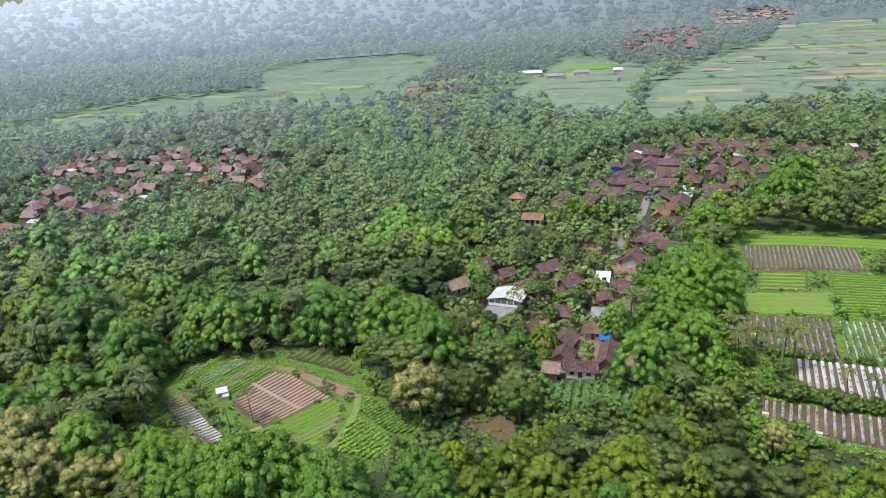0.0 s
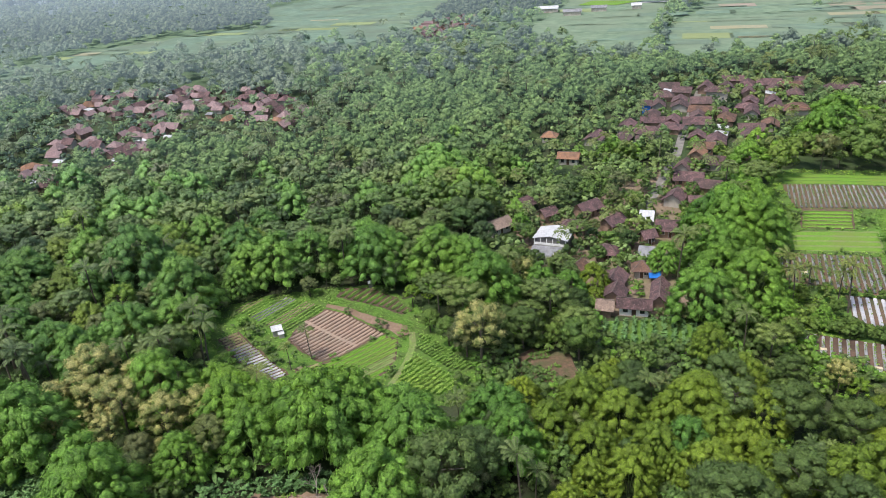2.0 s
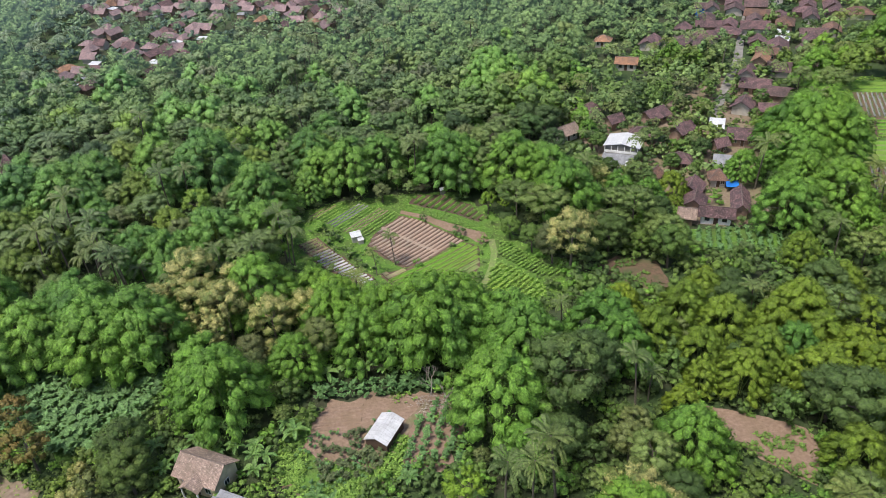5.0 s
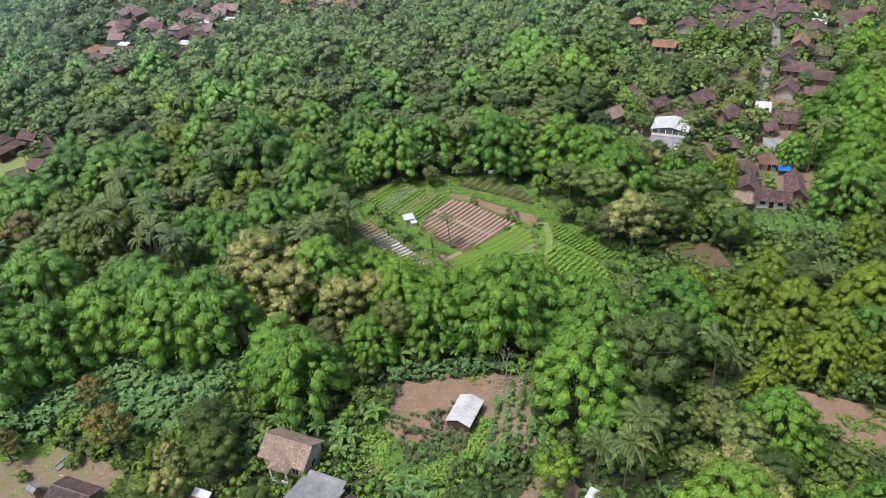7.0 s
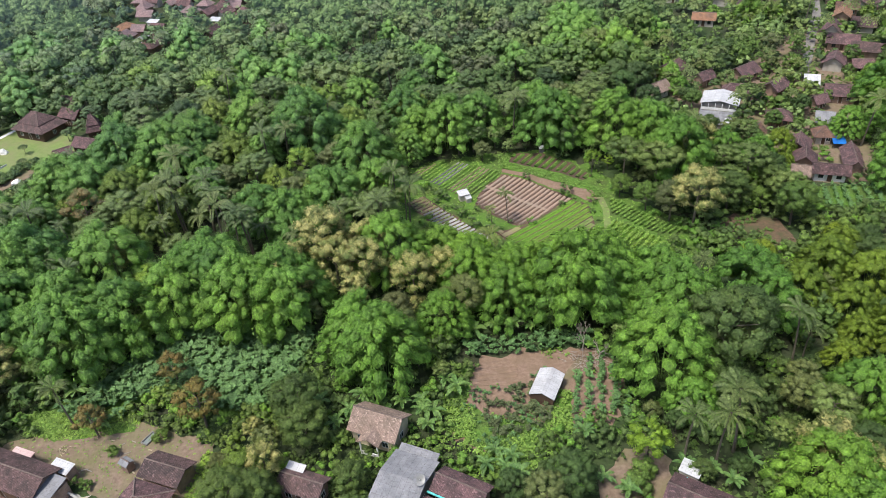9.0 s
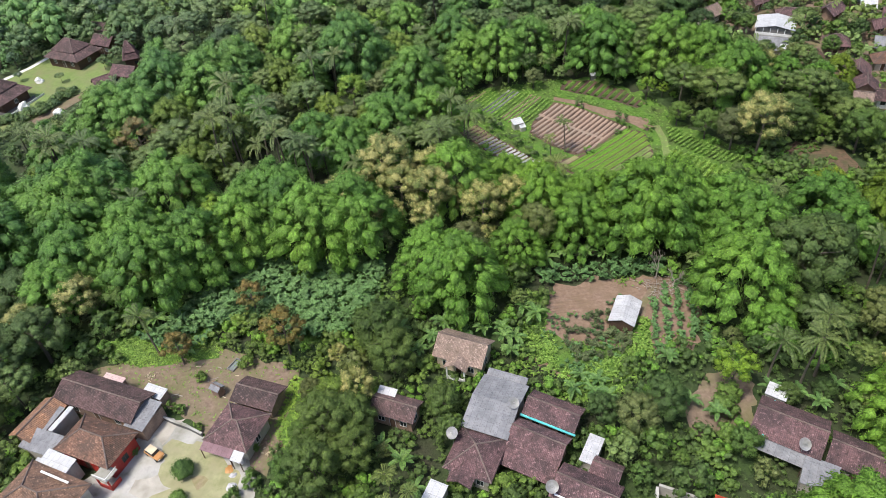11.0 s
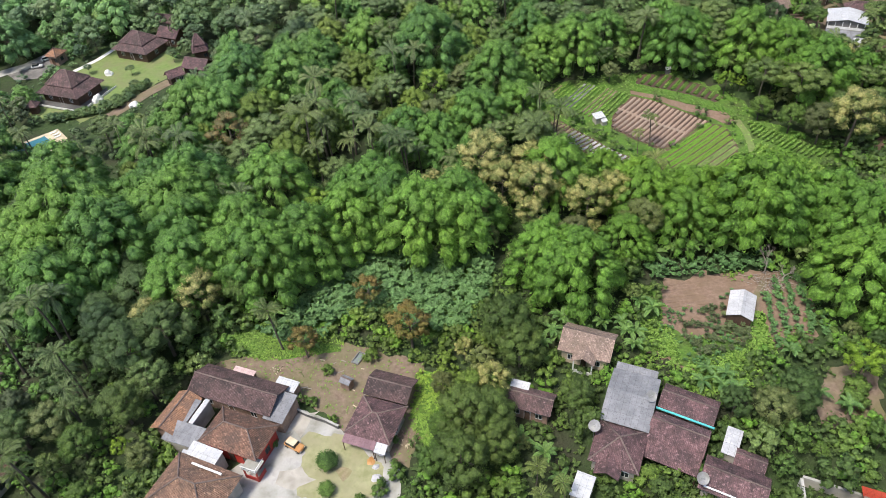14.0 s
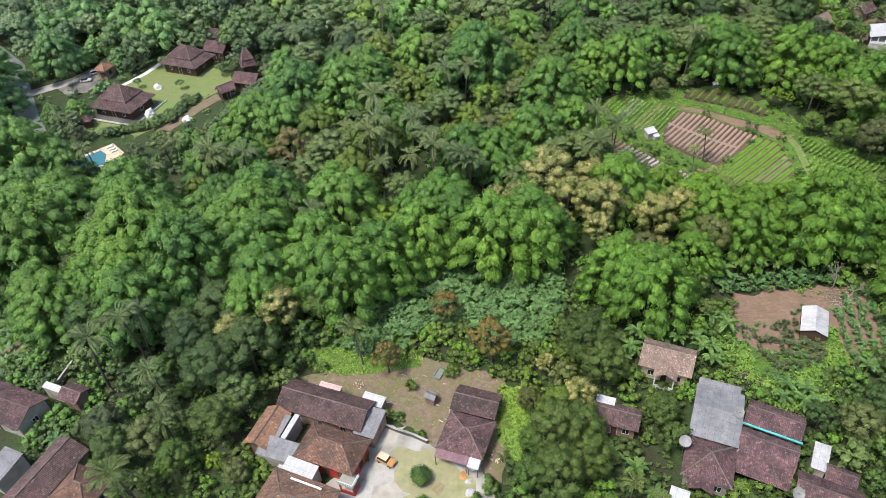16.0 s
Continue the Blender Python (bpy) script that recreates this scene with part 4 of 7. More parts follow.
def cap(a, b, parent, r=0.13, material=None):
    """A row of mortared ridge tiles from a to b."""
    a, b = Vector(a), Vector(b)
    n = max(2, int((b - a).length / 0.45))
    pts = [a.lerp(b, i / n) + Vector((0, 0, 0.03 + (0.02 if i % 2 else 0))) for i in range(n + 1)]
    vs, fs = tube(pts, [r if i % 2 else r * 0.86 for i in range(n + 1)], 6)
    part("ridge_cap", mesh_of("ridge_cap", vs, fs, material or RIDGE), RIDGE, parent)


def opening(ob, x, y, z, wd, ht, side, frame_m, name):
    """A door or a window set in a wall that faces -y (side 0) or +x (side 1)."""
    t = 0.06
    m = Matrix.Translation((x, y, z)) @ Matrix.Rotation(radians(90 * side), 4, "Z")

    def put(nm, bm, material, parent):
        bmesh.ops.transform(bm, verts=bm.verts, matrix=m)
        return part(nm, bm, material, parent)

    if name == "window":
        pane = put("window", boxes((-wd / 2, wd / 2, -0.03, 0.02, 0, ht)), GLASS, ob)
        put("frame", boxes((-wd / 2 - t, -wd / 2, -0.07, 0.02, -t, ht + t), (wd / 2, wd / 2 + t, -0.07, 0.02, -t, ht + t), (-wd / 2, wd / 2, -0.07, 0.02, ht, ht + t),
                           (-wd / 2, wd / 2, -0.07, 0.02, -t, 0), (-0.03, 0.03, -0.06, 0.02, 0, ht)), frame_m, pane)
    else:
        door = put("door", boxes((-wd / 2, wd / 2, -0.05, 0.02, 0, ht)), DARKWOOD, ob)
        put("frame", boxes((-wd / 2 - t, -wd / 2, -0.08, 0.02, 0, ht + t), (wd / 2, wd / 2 + t, -0.08, 0.02, 0, ht + t), (-wd / 2, wd / 2, -0.08, 0.02, ht, ht + t)), frame_m, door)


def house(x, y, w, d, turn, style="gable", eave=3.0, ridge=4.8, roof=None, walls=None, over=0.6, label="", openings=True, name="house", caps=True, lift=0.0, group=""):
    """A house of w by d metres over the eaves, its ridge along its own x."""
    roof, walls = roof or ROOF, walls or PLASTER
    ob = thing(name, ground_pose(x, y, turn, lift), label or "small house with brown clay-tile roof", "house" if name == "house" else name.replace("_", " "), group)
    HOUSED.append((x, y, 0.5 * math.hypot(w, d) * 0.82))
    a, b = w / 2, d / 2
    wa, wb = a - over, b - over
    bm = bmesh.new()
    top = eave + (ridge - eave) * over / b * 0.6 - 0.12
    box(bm, -wa, wa, -wb, wb, -0.4, max(top, 0.5))
    if style == "gable":
        peak = ridge - 0.16
        for sx in (-wa, wa):
            vs = [bm.verts.new((sx, -wb, top)), bm.verts.new((sx, wb, top)), bm.verts.new((sx, 0, peak))]
            vs2 = [bm.verts.new((sx * 0.97, -wb, top)), bm.verts.new((sx * 0.97, wb, top)), bm.verts.new((sx * 0.97, 0, peak))]
            bm.faces.new(vs)
            bm.faces.new(vs2)
            for i in range(3):
                bm.faces.new((vs[i], vs[(i + 1) % 3], vs2[(i + 1) % 3], vs2[i]))
    part("wall", bm, walls, ob)
    th = 0.1
    if style == "gable":
        panel("roof_slope", [(-a, -b, eave), (a, -b, eave), (a, 0, ridge), (-a, 0, ridge)], th, roof, ob)
        panel("roof_slope", [(a, b, eave), (-a, b, eave), (-a, 0, ridge), (a, 0, ridge)], th, roof, ob)
        if caps:
            cap((-a, 0, ridge), (a, 0, ridge), ob)
    elif style == "hip":
        h = max(a - b * 0.95, 0.0)
        panel("roof_slope", [(-a, -b, eave), (a, -b, eave), (h, 0, ridge), (-h, 0, ridge)] if h else [(-a, -b, eave), (a, -b, eave), (0, 0, ridge)], th, roof, ob)
        panel("roof_slope", [(a, b, eave), (-a, b, eave), (-h, 0, ridge), (h, 0, ridge)] if h else [(a, b, eave), (-a, b, eave), (0, 0, ridge)], th, roof, ob)
        panel("roof_slope", [(a, -b, eave), (a, b, eave), (h, 0, ridge)], th, roof, ob)
        panel("roof_slope", [(-a, b, eave), (-a, -b, eave), (-h, 0, ridge)], th, roof, ob)
        if caps:
            if h:
                cap((-h, 0, ridge), (h, 0, ridge), ob)
            for sx in (-1, 1):
                for sy in (-1, 1):
                    cap((sx * a, sy * b, eave), (sx * h, 0, ridge), ob)
    elif style == "shed":
        panel("roof_slope", [(-a, -b, eave), (a, -b, eave), (a, b, ridge), (-a, b, ridge)], th * 0.6, roof, ob)
    elif style == "joglo":
        c, e, m = a * 0.62, b * 0.62, eave + (ridge - eave) * 0.36
        h = max(c - e, 0.3)
        for (p0, p1, p2, p3) in (((-a, -b), (a, -b), (c, -e), (-c, -e)), ((a, b), (-a, b), (-c, e), (c, e)), ((a, -b), (a, b), (c, e), (c, -e)), ((-a, b), (-a, -b), (-c, -e), (-c, e))):
            panel("roof_slope", [(*p0, eave), (*p1, eave), (*p2, m), (*p3, m)], th, roof, ob)
        m += 0.12
        c, e = c + 0.25, e + 0.25
        panel("upper_roof_slope", [(-c, -e, m), (c, -e, m), (h, 0, ridge), (-h, 0, ridge)], th, roof, ob)
        panel("upper_roof_slope", [(c, e, m), (-c, e, m), (-h, 0, ridge), (h, 0, ridge)], th, roof, ob)
        panel("upper_roof_slope", [(c, -e, m), (c, e, m), (h, 0, ridge)], th, roof, ob)
        panel("upper_roof_slope", [(-c, e, m), (-c, -e, m), (-h, 0, ridge)], th, roof, ob)
        if caps:
            cap((-h, 0, ridge), (h, 0, ridge), ob)
            for sx in (-1, 1):
                for sy in (-1, 1):
                    cap((sx * c, sy * e, m), (sx * h, 0, ridge), ob)
    if openings and eave > 2.2 and wa > 1.6:
        frame_m = WHITE if random.random() < 0.5 else DARKWOOD
        opening(ob, 0.0, -wb, 0.1, 0.9, 2.0, 0, frame_m, "door")
        for sx in ((-0.58, 0.58) if wa > 2.4 else (0.62,)):
            opening(ob, sx * wa, -wb, 1.0, 1.0, 1.1, 0, frame_m, "window")
        opening(ob, wa, 0.0, 1.0, 1.0, 1.1, 1, frame_m, "window")
    return ob


def awning(ob, x0, x1, y0, y1, z0, z1, material, label=""):
    """A lean-to roof on posts, a part of its house: low edge at y0, high edge at y1."""
    panel("awning", [(x0, y0, z0), (x1, y0, z0), (x1, y1, z1), (x0, y1, z1)], 0.05, material, ob, label)
    for x in (x0 + 0.15, x1 - 0.15):
        part("post", boxes((x - 0.05, x + 0.05, y0 + 0.1, y0 + 0.2, -0.2, z0)), DARKWOOD, ob)


def dish(x, y, z, face):
    """A white satellite dish on a pole with its feed."""
    ob = thing("satellite_dish", pose(x, y, z, 0, 0, face), "pale mesh satellite dish on a steel pole", "satellite dish")
    vs, fs = [(0, 0, 0)], []
    for r in range(1, 5):
        for k in range(20):
            q = 0.22 * r
            vs.append((q * math.cos(k * math.pi / 10), q * math.sin(k * math.pi / 10), 0.22 * (r / 4) ** 2))
    for k in range(20):
        fs.append((0, 1 + k, 1 + (k + 1) % 20))
        for r in range(3):
            o = 1 + 20 * r
            fs.append((o + k, o + 20 + k, o + 20 + (k + 1) % 20, o + (k + 1) % 20))
    me = mesh_of("dish", vs, fs, MULCH, True)
    me.transform(Matrix.Translation((0, 0, 0.9)) @ Matrix.Rotation(radians(35), 4, "X"))
    part("dish", me, MULCH, ob)
    part("pole", mesh_of("pole", *tube([(0, 0, -3.0), (0, 0, 0.9)], [0.05, 0.05], 6), METAL), METAL, ob)
    part("feed", mesh_of("feed", *tube([(0, 0, 0.95), (0, -0.45, 1.55)], [0.03, 0.05], 6), METAL), METAL, ob)
    return ob


R = -23
h = house(-76.6, 75.8, 8.6, 6.4, R, "gable", 3.2, 5.5, ROOFPALE, CREAM, label="small cream house with faded pinkish tile roof and porch gable")
panel("porch_roof", [(-1.7, -4.6, 3.0), (-1.7, -2.6, 3.2), (0.2, -2.2, 4.5), (0.2, -4.7, 4.3)][0:4], 0.08, ROOFPALE, h)
panel("porch_roof", [(2.1, -2.6, 3.2), (2.1, -4.6, 3.0), (0.2, -4.7, 4.3), (0.2, -2.2, 4.5)], 0.08, ROOFPALE, h)
for px in (-1.3, 1.7):
    part("porch_post", boxes((px - 0.1, px + 0.1, -4.4, -4.2, -0.2, 3.1)), WHITE, h)
part("porch_wall", boxes((-1.2, 1.6, -4.3, -4.2, -0.2, 0.8)), WHITE, h, "white porch wall")
h = house(-72.2, 63.6, 7.2, 10.2, R, "gable", 4.0, 5.3, GREYROOF, PLASTER, label="tall house with grey fibre-cement sheet roof", caps=False)
awning(h, -3.4, 3.0, 4.6, 6.6, 3.4, 3.9, GREYROOF)
h = house(-75.4, 56.2, 7.2, 7.6, R, "hip", 3.2, 5.4, ROOF, PLASTER, label="brown hip-roofed house with pale ridge tiles")
panel("porch_roof", [(-2.4, -5.4, 2.9), (-2.4, -2.6, 3.1), (-0.6, -1.9, 4.3), (-0.6, -5.5, 4.1)], 0.08, ROOF, h)
panel("porch_roof", [(1.2, -2.6, 3.1), (1.2, -5.4, 2.9), (-0.6, -5.5, 4.1), (-0.6, -1.9, 4.3)], 0.08, ROOF, h)
h = house(-63.8, 62.4, 8.2, 4.8, -29, "gable", 3.7, 4.9, ROOF, BRICK, label="brown-tiled house joined by a turquoise gutter")
part("gutter", boxes((-4.2, 4.3, -2.75, -2.45, 3.55, 3.72)), TURQ, h, "turquoise metal gutter")
h = house(-66.5, 57.6, 8.2, 5.2, -29, "gable", 3.3, 5.0, ROOF, BRICK, label="brown-tiled house with long low front roof")
awning(h, -4.0, 4.0, -5.2, -2.5, 2.4, 3.2, ROOF, "lower tiled porch roof")
h = house(-61.0, 49.6, 8.6, 5.8, -29, "gable", 3.2, 4.9, ROOF, PLASTER, label="brown-tiled house with white ridge line")
part("ridge_board", boxes((-3.6, 4.3, -2.6, -2.35, 3.62, 3.72)), WHITE, h, "white ridge strip")
house(-57.7, 52.9, 4.2, 3.0, -29, "gable", 3.0, 3.9, ROOF, BRICK, label="small brown-tiled brick outbuilding")
house(-59.2, 56.2, 2.2, 4.6, -29, "shed", 2.8, 3.2, TIN, PLASTER, 0.2, label="narrow lean-to with pale tin roof", openings=False, name="lean_to")
house(-87.2, 65.0, 7.4, 4.4, -21, "gable", 3.0, 4.2, ROOFDARK, BRICK, label="dark-roofed house half hidden by trees")
house(-88.6, 67.2, 3.0, 1.8, -21, "shed", 3.4, 3.9, TIN, BRICK, 0.2, label="pale rusty tin lean-to roof", openings=False, name="lean_to")
house(-81.4, 50.3, 2.7, 3.8, -26, "shed", 2.7, 3.1, WHITETIN, PLASTER, 0.15, label="small shed with clean white tin roof", openings=False, name="shed")
# the courtyard houses
h = house(-133.7, 69.4, 15.6, 6.2, -21, "gable", 3.2, 4.7, ROOFDARK, BRICK, label="long dark-tiled barn behind the courtyard")
house(-126.2, 65.6, 3.6, 5.2, -21, "shed", 2.9, 3.6, GREYROOF, BRICK, 0.2, label="grey corrugated lean-to beside the barn", openings=False, name="lean_to")
house(-142.6, 65.4, 7.4, 4.6, 68, "gable", 3.1, 4.3, ROOFORANGE, BRICK, label="orange-tiled outbuilding beside the courtyard")
house(-140.6, 65.6, 1.9, 4.2, -22, "shed", 3.2, 3.5, GREYROOF, BRICK, 0.15, label="grey sheet lean-to roof beside barn", openings=False, name="lean_to")
house(-138.9, 65.3, 0.9, 4.6, -22, "shed", 3.3, 3.5, WHITETIN, PLASTER, 0.1, label="narrow white tin strip roof", openings=False, name="lean_to")
house(-140.2, 61.3, 6.4, 3.4, -20, "shed", 3.0, 3.6, GREYROOF, PLASTER, 0.2, label="grey sheet roof over a side room", openings=False, name="lean_to")
h = house(-131.6, 60.8, 10.4, 6.6, -22, "hip", 3.6, 5.6, ROOFRED, REDPAINT, label="red-brown hip-roofed courtyard house with red porch")
for px in (3.4, 5.6):
    part("porch_post", boxes((px - 0.1, px + 0.1, -4.5, -4.3, 0, 2.6)), REDPAINT, h)
part("porch_wall", boxes((3.3, 5.7, -4.5, -4.4, 0, 1.0), (5.6, 5.7, -4.4, -2.6, 0, 1.0)), REDPAINT, h, "red porch wall")
part("balcony_roof", boxes((3.2, 5.8, -4.7, -2.4, 2.6, 2.75)), CONCRETE, h, "flat grey porch roof")
part("balustrade", boxes(*[(3.25 + 0.3 * i, 3.33 + 0.3 * i, -4.66, -4.58, 2.75, 3.3) for i in range(9)], (3.2, 5.8, -4.68, -4.56, 3.3, 3.38), (5.7, 5.78, -4.6, -2.4, 3.3, 3.38)), WHITE, h)
h = house(-136.4, 51.6, 11.4, 9.0, -23, "hip", 3.7, 6.2, ROOFTAN, PLASTER, label="large tan-tiled hip-roofed house with white gutters")
part("gutter", boxes((-1.8, 3.4, 2.9, 3.2, 4.9, 5.05)), WHITE, h, "white gutter")
awning(h, -5.6, -4.3, -4.4, 5.2, 3.2, 3.4, TIN, "pale side terrace roof")
h = house(-136.3, 57.2, 5.4, 3.2, -23, "shed", 3.4, 3.8, WHITETIN, PLASTER, 0.15, label="white flat-roofed link between the houses", openings=False, name="lean_to")
house(-124.5, 45.0, 5.0, 4.2, -23, "gable", 2.8, 3.9, ROOF, PLASTER, label="small brown-tiled house by the courtyard")
house(-109.0, 69.0, 7.6, 5.2, -20, "gable", 2.6, 3.7, ROOFDARK, BRICK, label="dark-tiled open barn behind the yard", openings=False, name="barn")
h = house(-110.9, 62.6, 7.6, 7.2, -20, "hip", 3.0, 4.7, ROOF, PLASTER, label="brown-tiled house with purple tin porch")
awning(h, -3.6, 1.6, -4.9, -3.4, 2.5, 3.0, PURPLETIN, "faded purple tin porch roof")
awning(h, 1.7, 3.5, -5.1, -3.4, 2.5, 3.0, WHITETIN, "pale blue-white tin porch roof")
house(-133.6, 72.6, 4.0, 2.2, -21, "shed", 2.9, 3.2, PINKTIN, BRICK, 0.15, label="faded pink tin lean-to roof", openings=False, name="lean_to")
house(-126.0, 70.2, 3.9, 2.1, -22, "shed", 2.7, 3.0, WHITETIN, BRICK, 0.15, label="clean white tin lean-to roof", openings=False, name="lean_to")
house(-116.5, 71.3, 2.0, 1.7, -30, "gable", 1.8, 2.3, GREYROOF, BRICK, 0.2, label="tiny grey poultry hut in the yard", openings=False, name="hut")
# the field shed with its open front
h = house(-49.0, 83.4, 6.4, 4.4, 66, "gable", 2.1, 3.0, TIN, DARKWOOD, 0.25, label="field shed with worn silvery tin roof", openings=False, name="shed", caps=False)
# right-hand farm
h = house(-31.2, 58.3, 9.4, 7.4, -33, "gable", 3.3, 5.2, ROOF, PLASTER, label="brown-tiled farmhouse with turquoise gutter")
part("gutter", boxes((-3.0, -2.75, -3.9, 3.4, 3.4, 3.5)), TURQ, h, "turquoise downpipe")
awning(h, -4.4, 3.0, -5.3, -3.5, 2.4, 3.2, GREYROOF, "grey sheet porch roof")
house(-30.6, 64.6, 3.0, 2.4, -35, "shed", 2.9, 3.2, WHITETIN, PLASTER, 0.15, label="clean white tin lean-to roof", openings=False, name="lean_to")
house(-30.0, 50.8, 4.4, 4.4, -30, "shed", 2.8, 3.3, GREYROOF, PLASTER, 0.2, label="grey sheet-roofed annex of the house", openings=False, name="lean_to")
house(-24.0, 53.0, 7.5, 6.0, -33, "gable", 3.2, 4.8, ROOF, PLASTER, label="brown-tiled house beyond the farmhouse")
house(-43.0, 45.6, 5.0, 4.6, -24, "gable", 2.9, 3.8, REDTIN, PLASTER, label="small building with bright red tin roof")
# the homes at the far end of the walk
house(-188.2, 72.2, 11.4, 7.0, -22, "gable", 3.3, 4.9, ROOF, PLASTER, label="long brown-tiled house with white walls")
house(-178.0, 74.4, 4.4, 3.8, -22, "gable", 2.9, 3.8, ROOF, BRICK, label="small brown-tiled brick outbuilding")
house(-181.2, 75.4, 6.0, 1.2, -22, "shed", 3.0, 3.2, WHITETIN, PLASTER, 0.1, label="narrow white tin strip roof", openings=False, name="lean_to")
house(-175.8, 58.6, 11.6, 6.6, 67, "gable", 3.4, 5.0, ROOFDARK, PLASTER, label="long dark-tiled house among trees")
house(-169.4, 56.0, 7.4, 6.4, -22, "hip", 3.2, 4.9, ROOFRED, PLASTER, label="red-tiled house with orange ridges")
house(-184.0, 60.5, 4.0, 5.6, -23, "shed", 2.9, 3.5, GREYROOF, PLASTER, 0.2, label="grey sheet-roofed annex of the house", openings=False, name="lean_to")
# the resort by the river
OPEN += [[(-240, 184), (-236, 185), (-224, 170), (-226, 167), (-236, 177)], [(-249, 187), (-236, 199), (-222, 209), (-216, 206), (-221, 191), (-230, 190), (-240, 189)]]
tagged(sheet_on("paved_yard", [(-235.6, 198.3), (-224.2, 205), (-219.5, 200), (-221.8, 192), (-228.6, 191.7)], ASPHALT, 0.12, rough=0.6), "worn reddish paved yard before the gatehouse", "yard", kind="structure")
OPEN.append([(-216, 192), (-209, 200), (-203, 212), (-196, 214), (-184, 203), (-176, 192), (-184, 182), (-188, 173), (-197, 165), (-214, 171)])
tagged(sheet_on("lawn", OPEN[-1], LAWN, 0.07, rough=2.5), "pale mown lawn of the resort", "lawn", kind="structure")
h = house(-206.0, 180.5, 15.0, 11.5, -21, "joglo", 3.0, 8.2, ROOFDARK, DARKWOOD, 1.2, label="large dark-roofed pavilion with two-tier roof")
part("terrace", boxes((-8.6, 7.6, -7.6, -4.6, -0.6, 0.25), (6.4, 9.4, -4.6, 7.0, -0.6, 0.25)), STONE, h, "dark stone terrace")
part("railing", boxes((-8.6, 9.4, -7.65, -7.55, 0.25, 0.8), (9.3, 9.4, -7.6, 7.0, 0.25, 0.8), (-8.6, -8.5, -7.6, -4.0, 0.25, 0.8)), WHITE, h, "white railing")
house(-193.0, 203.5, 14.0, 10.5, -24, "joglo", 3.0, 7.6, ROOFDARK, DARKWOOD, 1.0, label="dark-roofed pavilion with brown walls")
house(-184.5, 209.0, 8.0, 6.0, -24, "gable", 3.0, 5.2, ROOF, DARKWOOD, label="brown-roofed lodge with dark wooden walls")
house(-188.5, 219.0, 8.0, 5.0, -15, "gable", 3.0, 5.0, ROOFDARK, PLASTER, label="dark-roofed lodge at the wood's edge")
house(-172.5, 197.0, 5.0, 5.0, 20, "joglo", 3.0, 7.8, ROOF, DARKWOOD, label="brown lodge with a steep peaked roof")
house(-170.5, 187.0, 8.0, 6.0, -20, "gable", 3.0, 5.0, ROOF, DARKWOOD, label="brown-roofed lodge with a pale gable")
house(-176.5, 183.0, 5.0, 4.0, 40, "gable", 2.6, 4.2, ROOF, DARKWOOD, label="small brown-roofed lodge near hedge")
house(-219.0, 202.0, 4.6, 5.0, -20, "hip", 3.0, 4.8, ROOFORANGE, BRICK, label="small orange-roofed gatehouse at the lane")
house(-238.0, 214.0, 6.0, 5.0, -30, "gable", 3.0, 4.8, ROOF, BRICK, label="brown-roofed house under trees")
house(-213.5, 172.0, 3.0, 3.0, 0, "hip", 2.4, 3.8, ROOF, DARKWOOD, label="small brown gazebo by the terrace")
lane("resort_path", [(-213, 194), (-207, 201.5), (-201, 213)], 1.6, WHITE, 0.12, "white paved path across the lawn")
lane("resort_road", [(-262, 180), (-246.8, 188), (-238.9, 193.5), (-229, 200), (-224.2, 206.1)], 4.2, CONCRETE, 0.16, "pale concrete lane with a small bridge")
lane("river", [(-300, 240), (-266, 224), (-252, 210), (-242, 192), (-234, 178), (-225.5, 166), (-228, 145)], 6.0, WATER, 0.05, "shallow pale river between trees")
poolring = [(-206.5, 159.6), (-203.4, 162.2), (-198.6, 157), (-199.6, 151.2), (-202.5, 149.4), (-212.4, 151.8), (-212.6, 154.6)]
OPEN.append([(-214, 158), (-204, 165), (-196, 155), (-201, 146)])
tagged(sheet_on("pool_deck", poolring, CREAM, 0.1), "pale stone pool deck", "pool deck", kind="structure")
tagged(sheet_on("swimming_pool", [(-211.4, 153.8), (-205.6, 158.8), (-203.2, 156.6), (-201.9, 151.6), (-206.8, 150.9), (-211, 152.2)], POOL, 0.14, step=1.0), "blue-green swimming pool", "pool", kind="structure")
lane("resort_hedge_path", [(-191.5, 166), (-187.5, 172.0), (-184.0, 178), (-179, 184)], 4.0, YARD, 0.11, "pale earth path beside the hedge")
# the middle village
# dark grey walls stand in for the shade inside the open storey
WH = house(13.4, 188.6, 8.8, 10.4, 66, "gable", 4.4, 5.4, WHITETIN, GREYWALL, label="two-storey building with white tin roof", openings=False, caps=False)
for i in range(6):
    part("pillar", boxes((-4.2, -4.0, -4.6 + 1.84 * i, -4.42 + 1.84 * i, 0, 4.4)), WHITE, WH)
part("balcony", boxes((-4.3, -3.8, -4.7, 4.8, 2.3, 2.5)), CONCRETE, WH)
part("balcony_rail", boxes((-4.28, -4.2, -4.7, 4.8, 2.5, 3.2)), WHITE, WH)
house(10.2, 181.4, 9.6, 6.4, -22, "shed", 1.9, 3.0, GREYROOF, PLASTER, 0.3, label="broad grey sheet roof before the tall building", openings=False, name="lean_to")
house(13.4, 177.6, 4.2, 4.4, -18, "shed", 2.4, 2.9, WHITETIN, PLASTER, 0.2, label="small building with white tin roof", openings=False, name="lean_to")
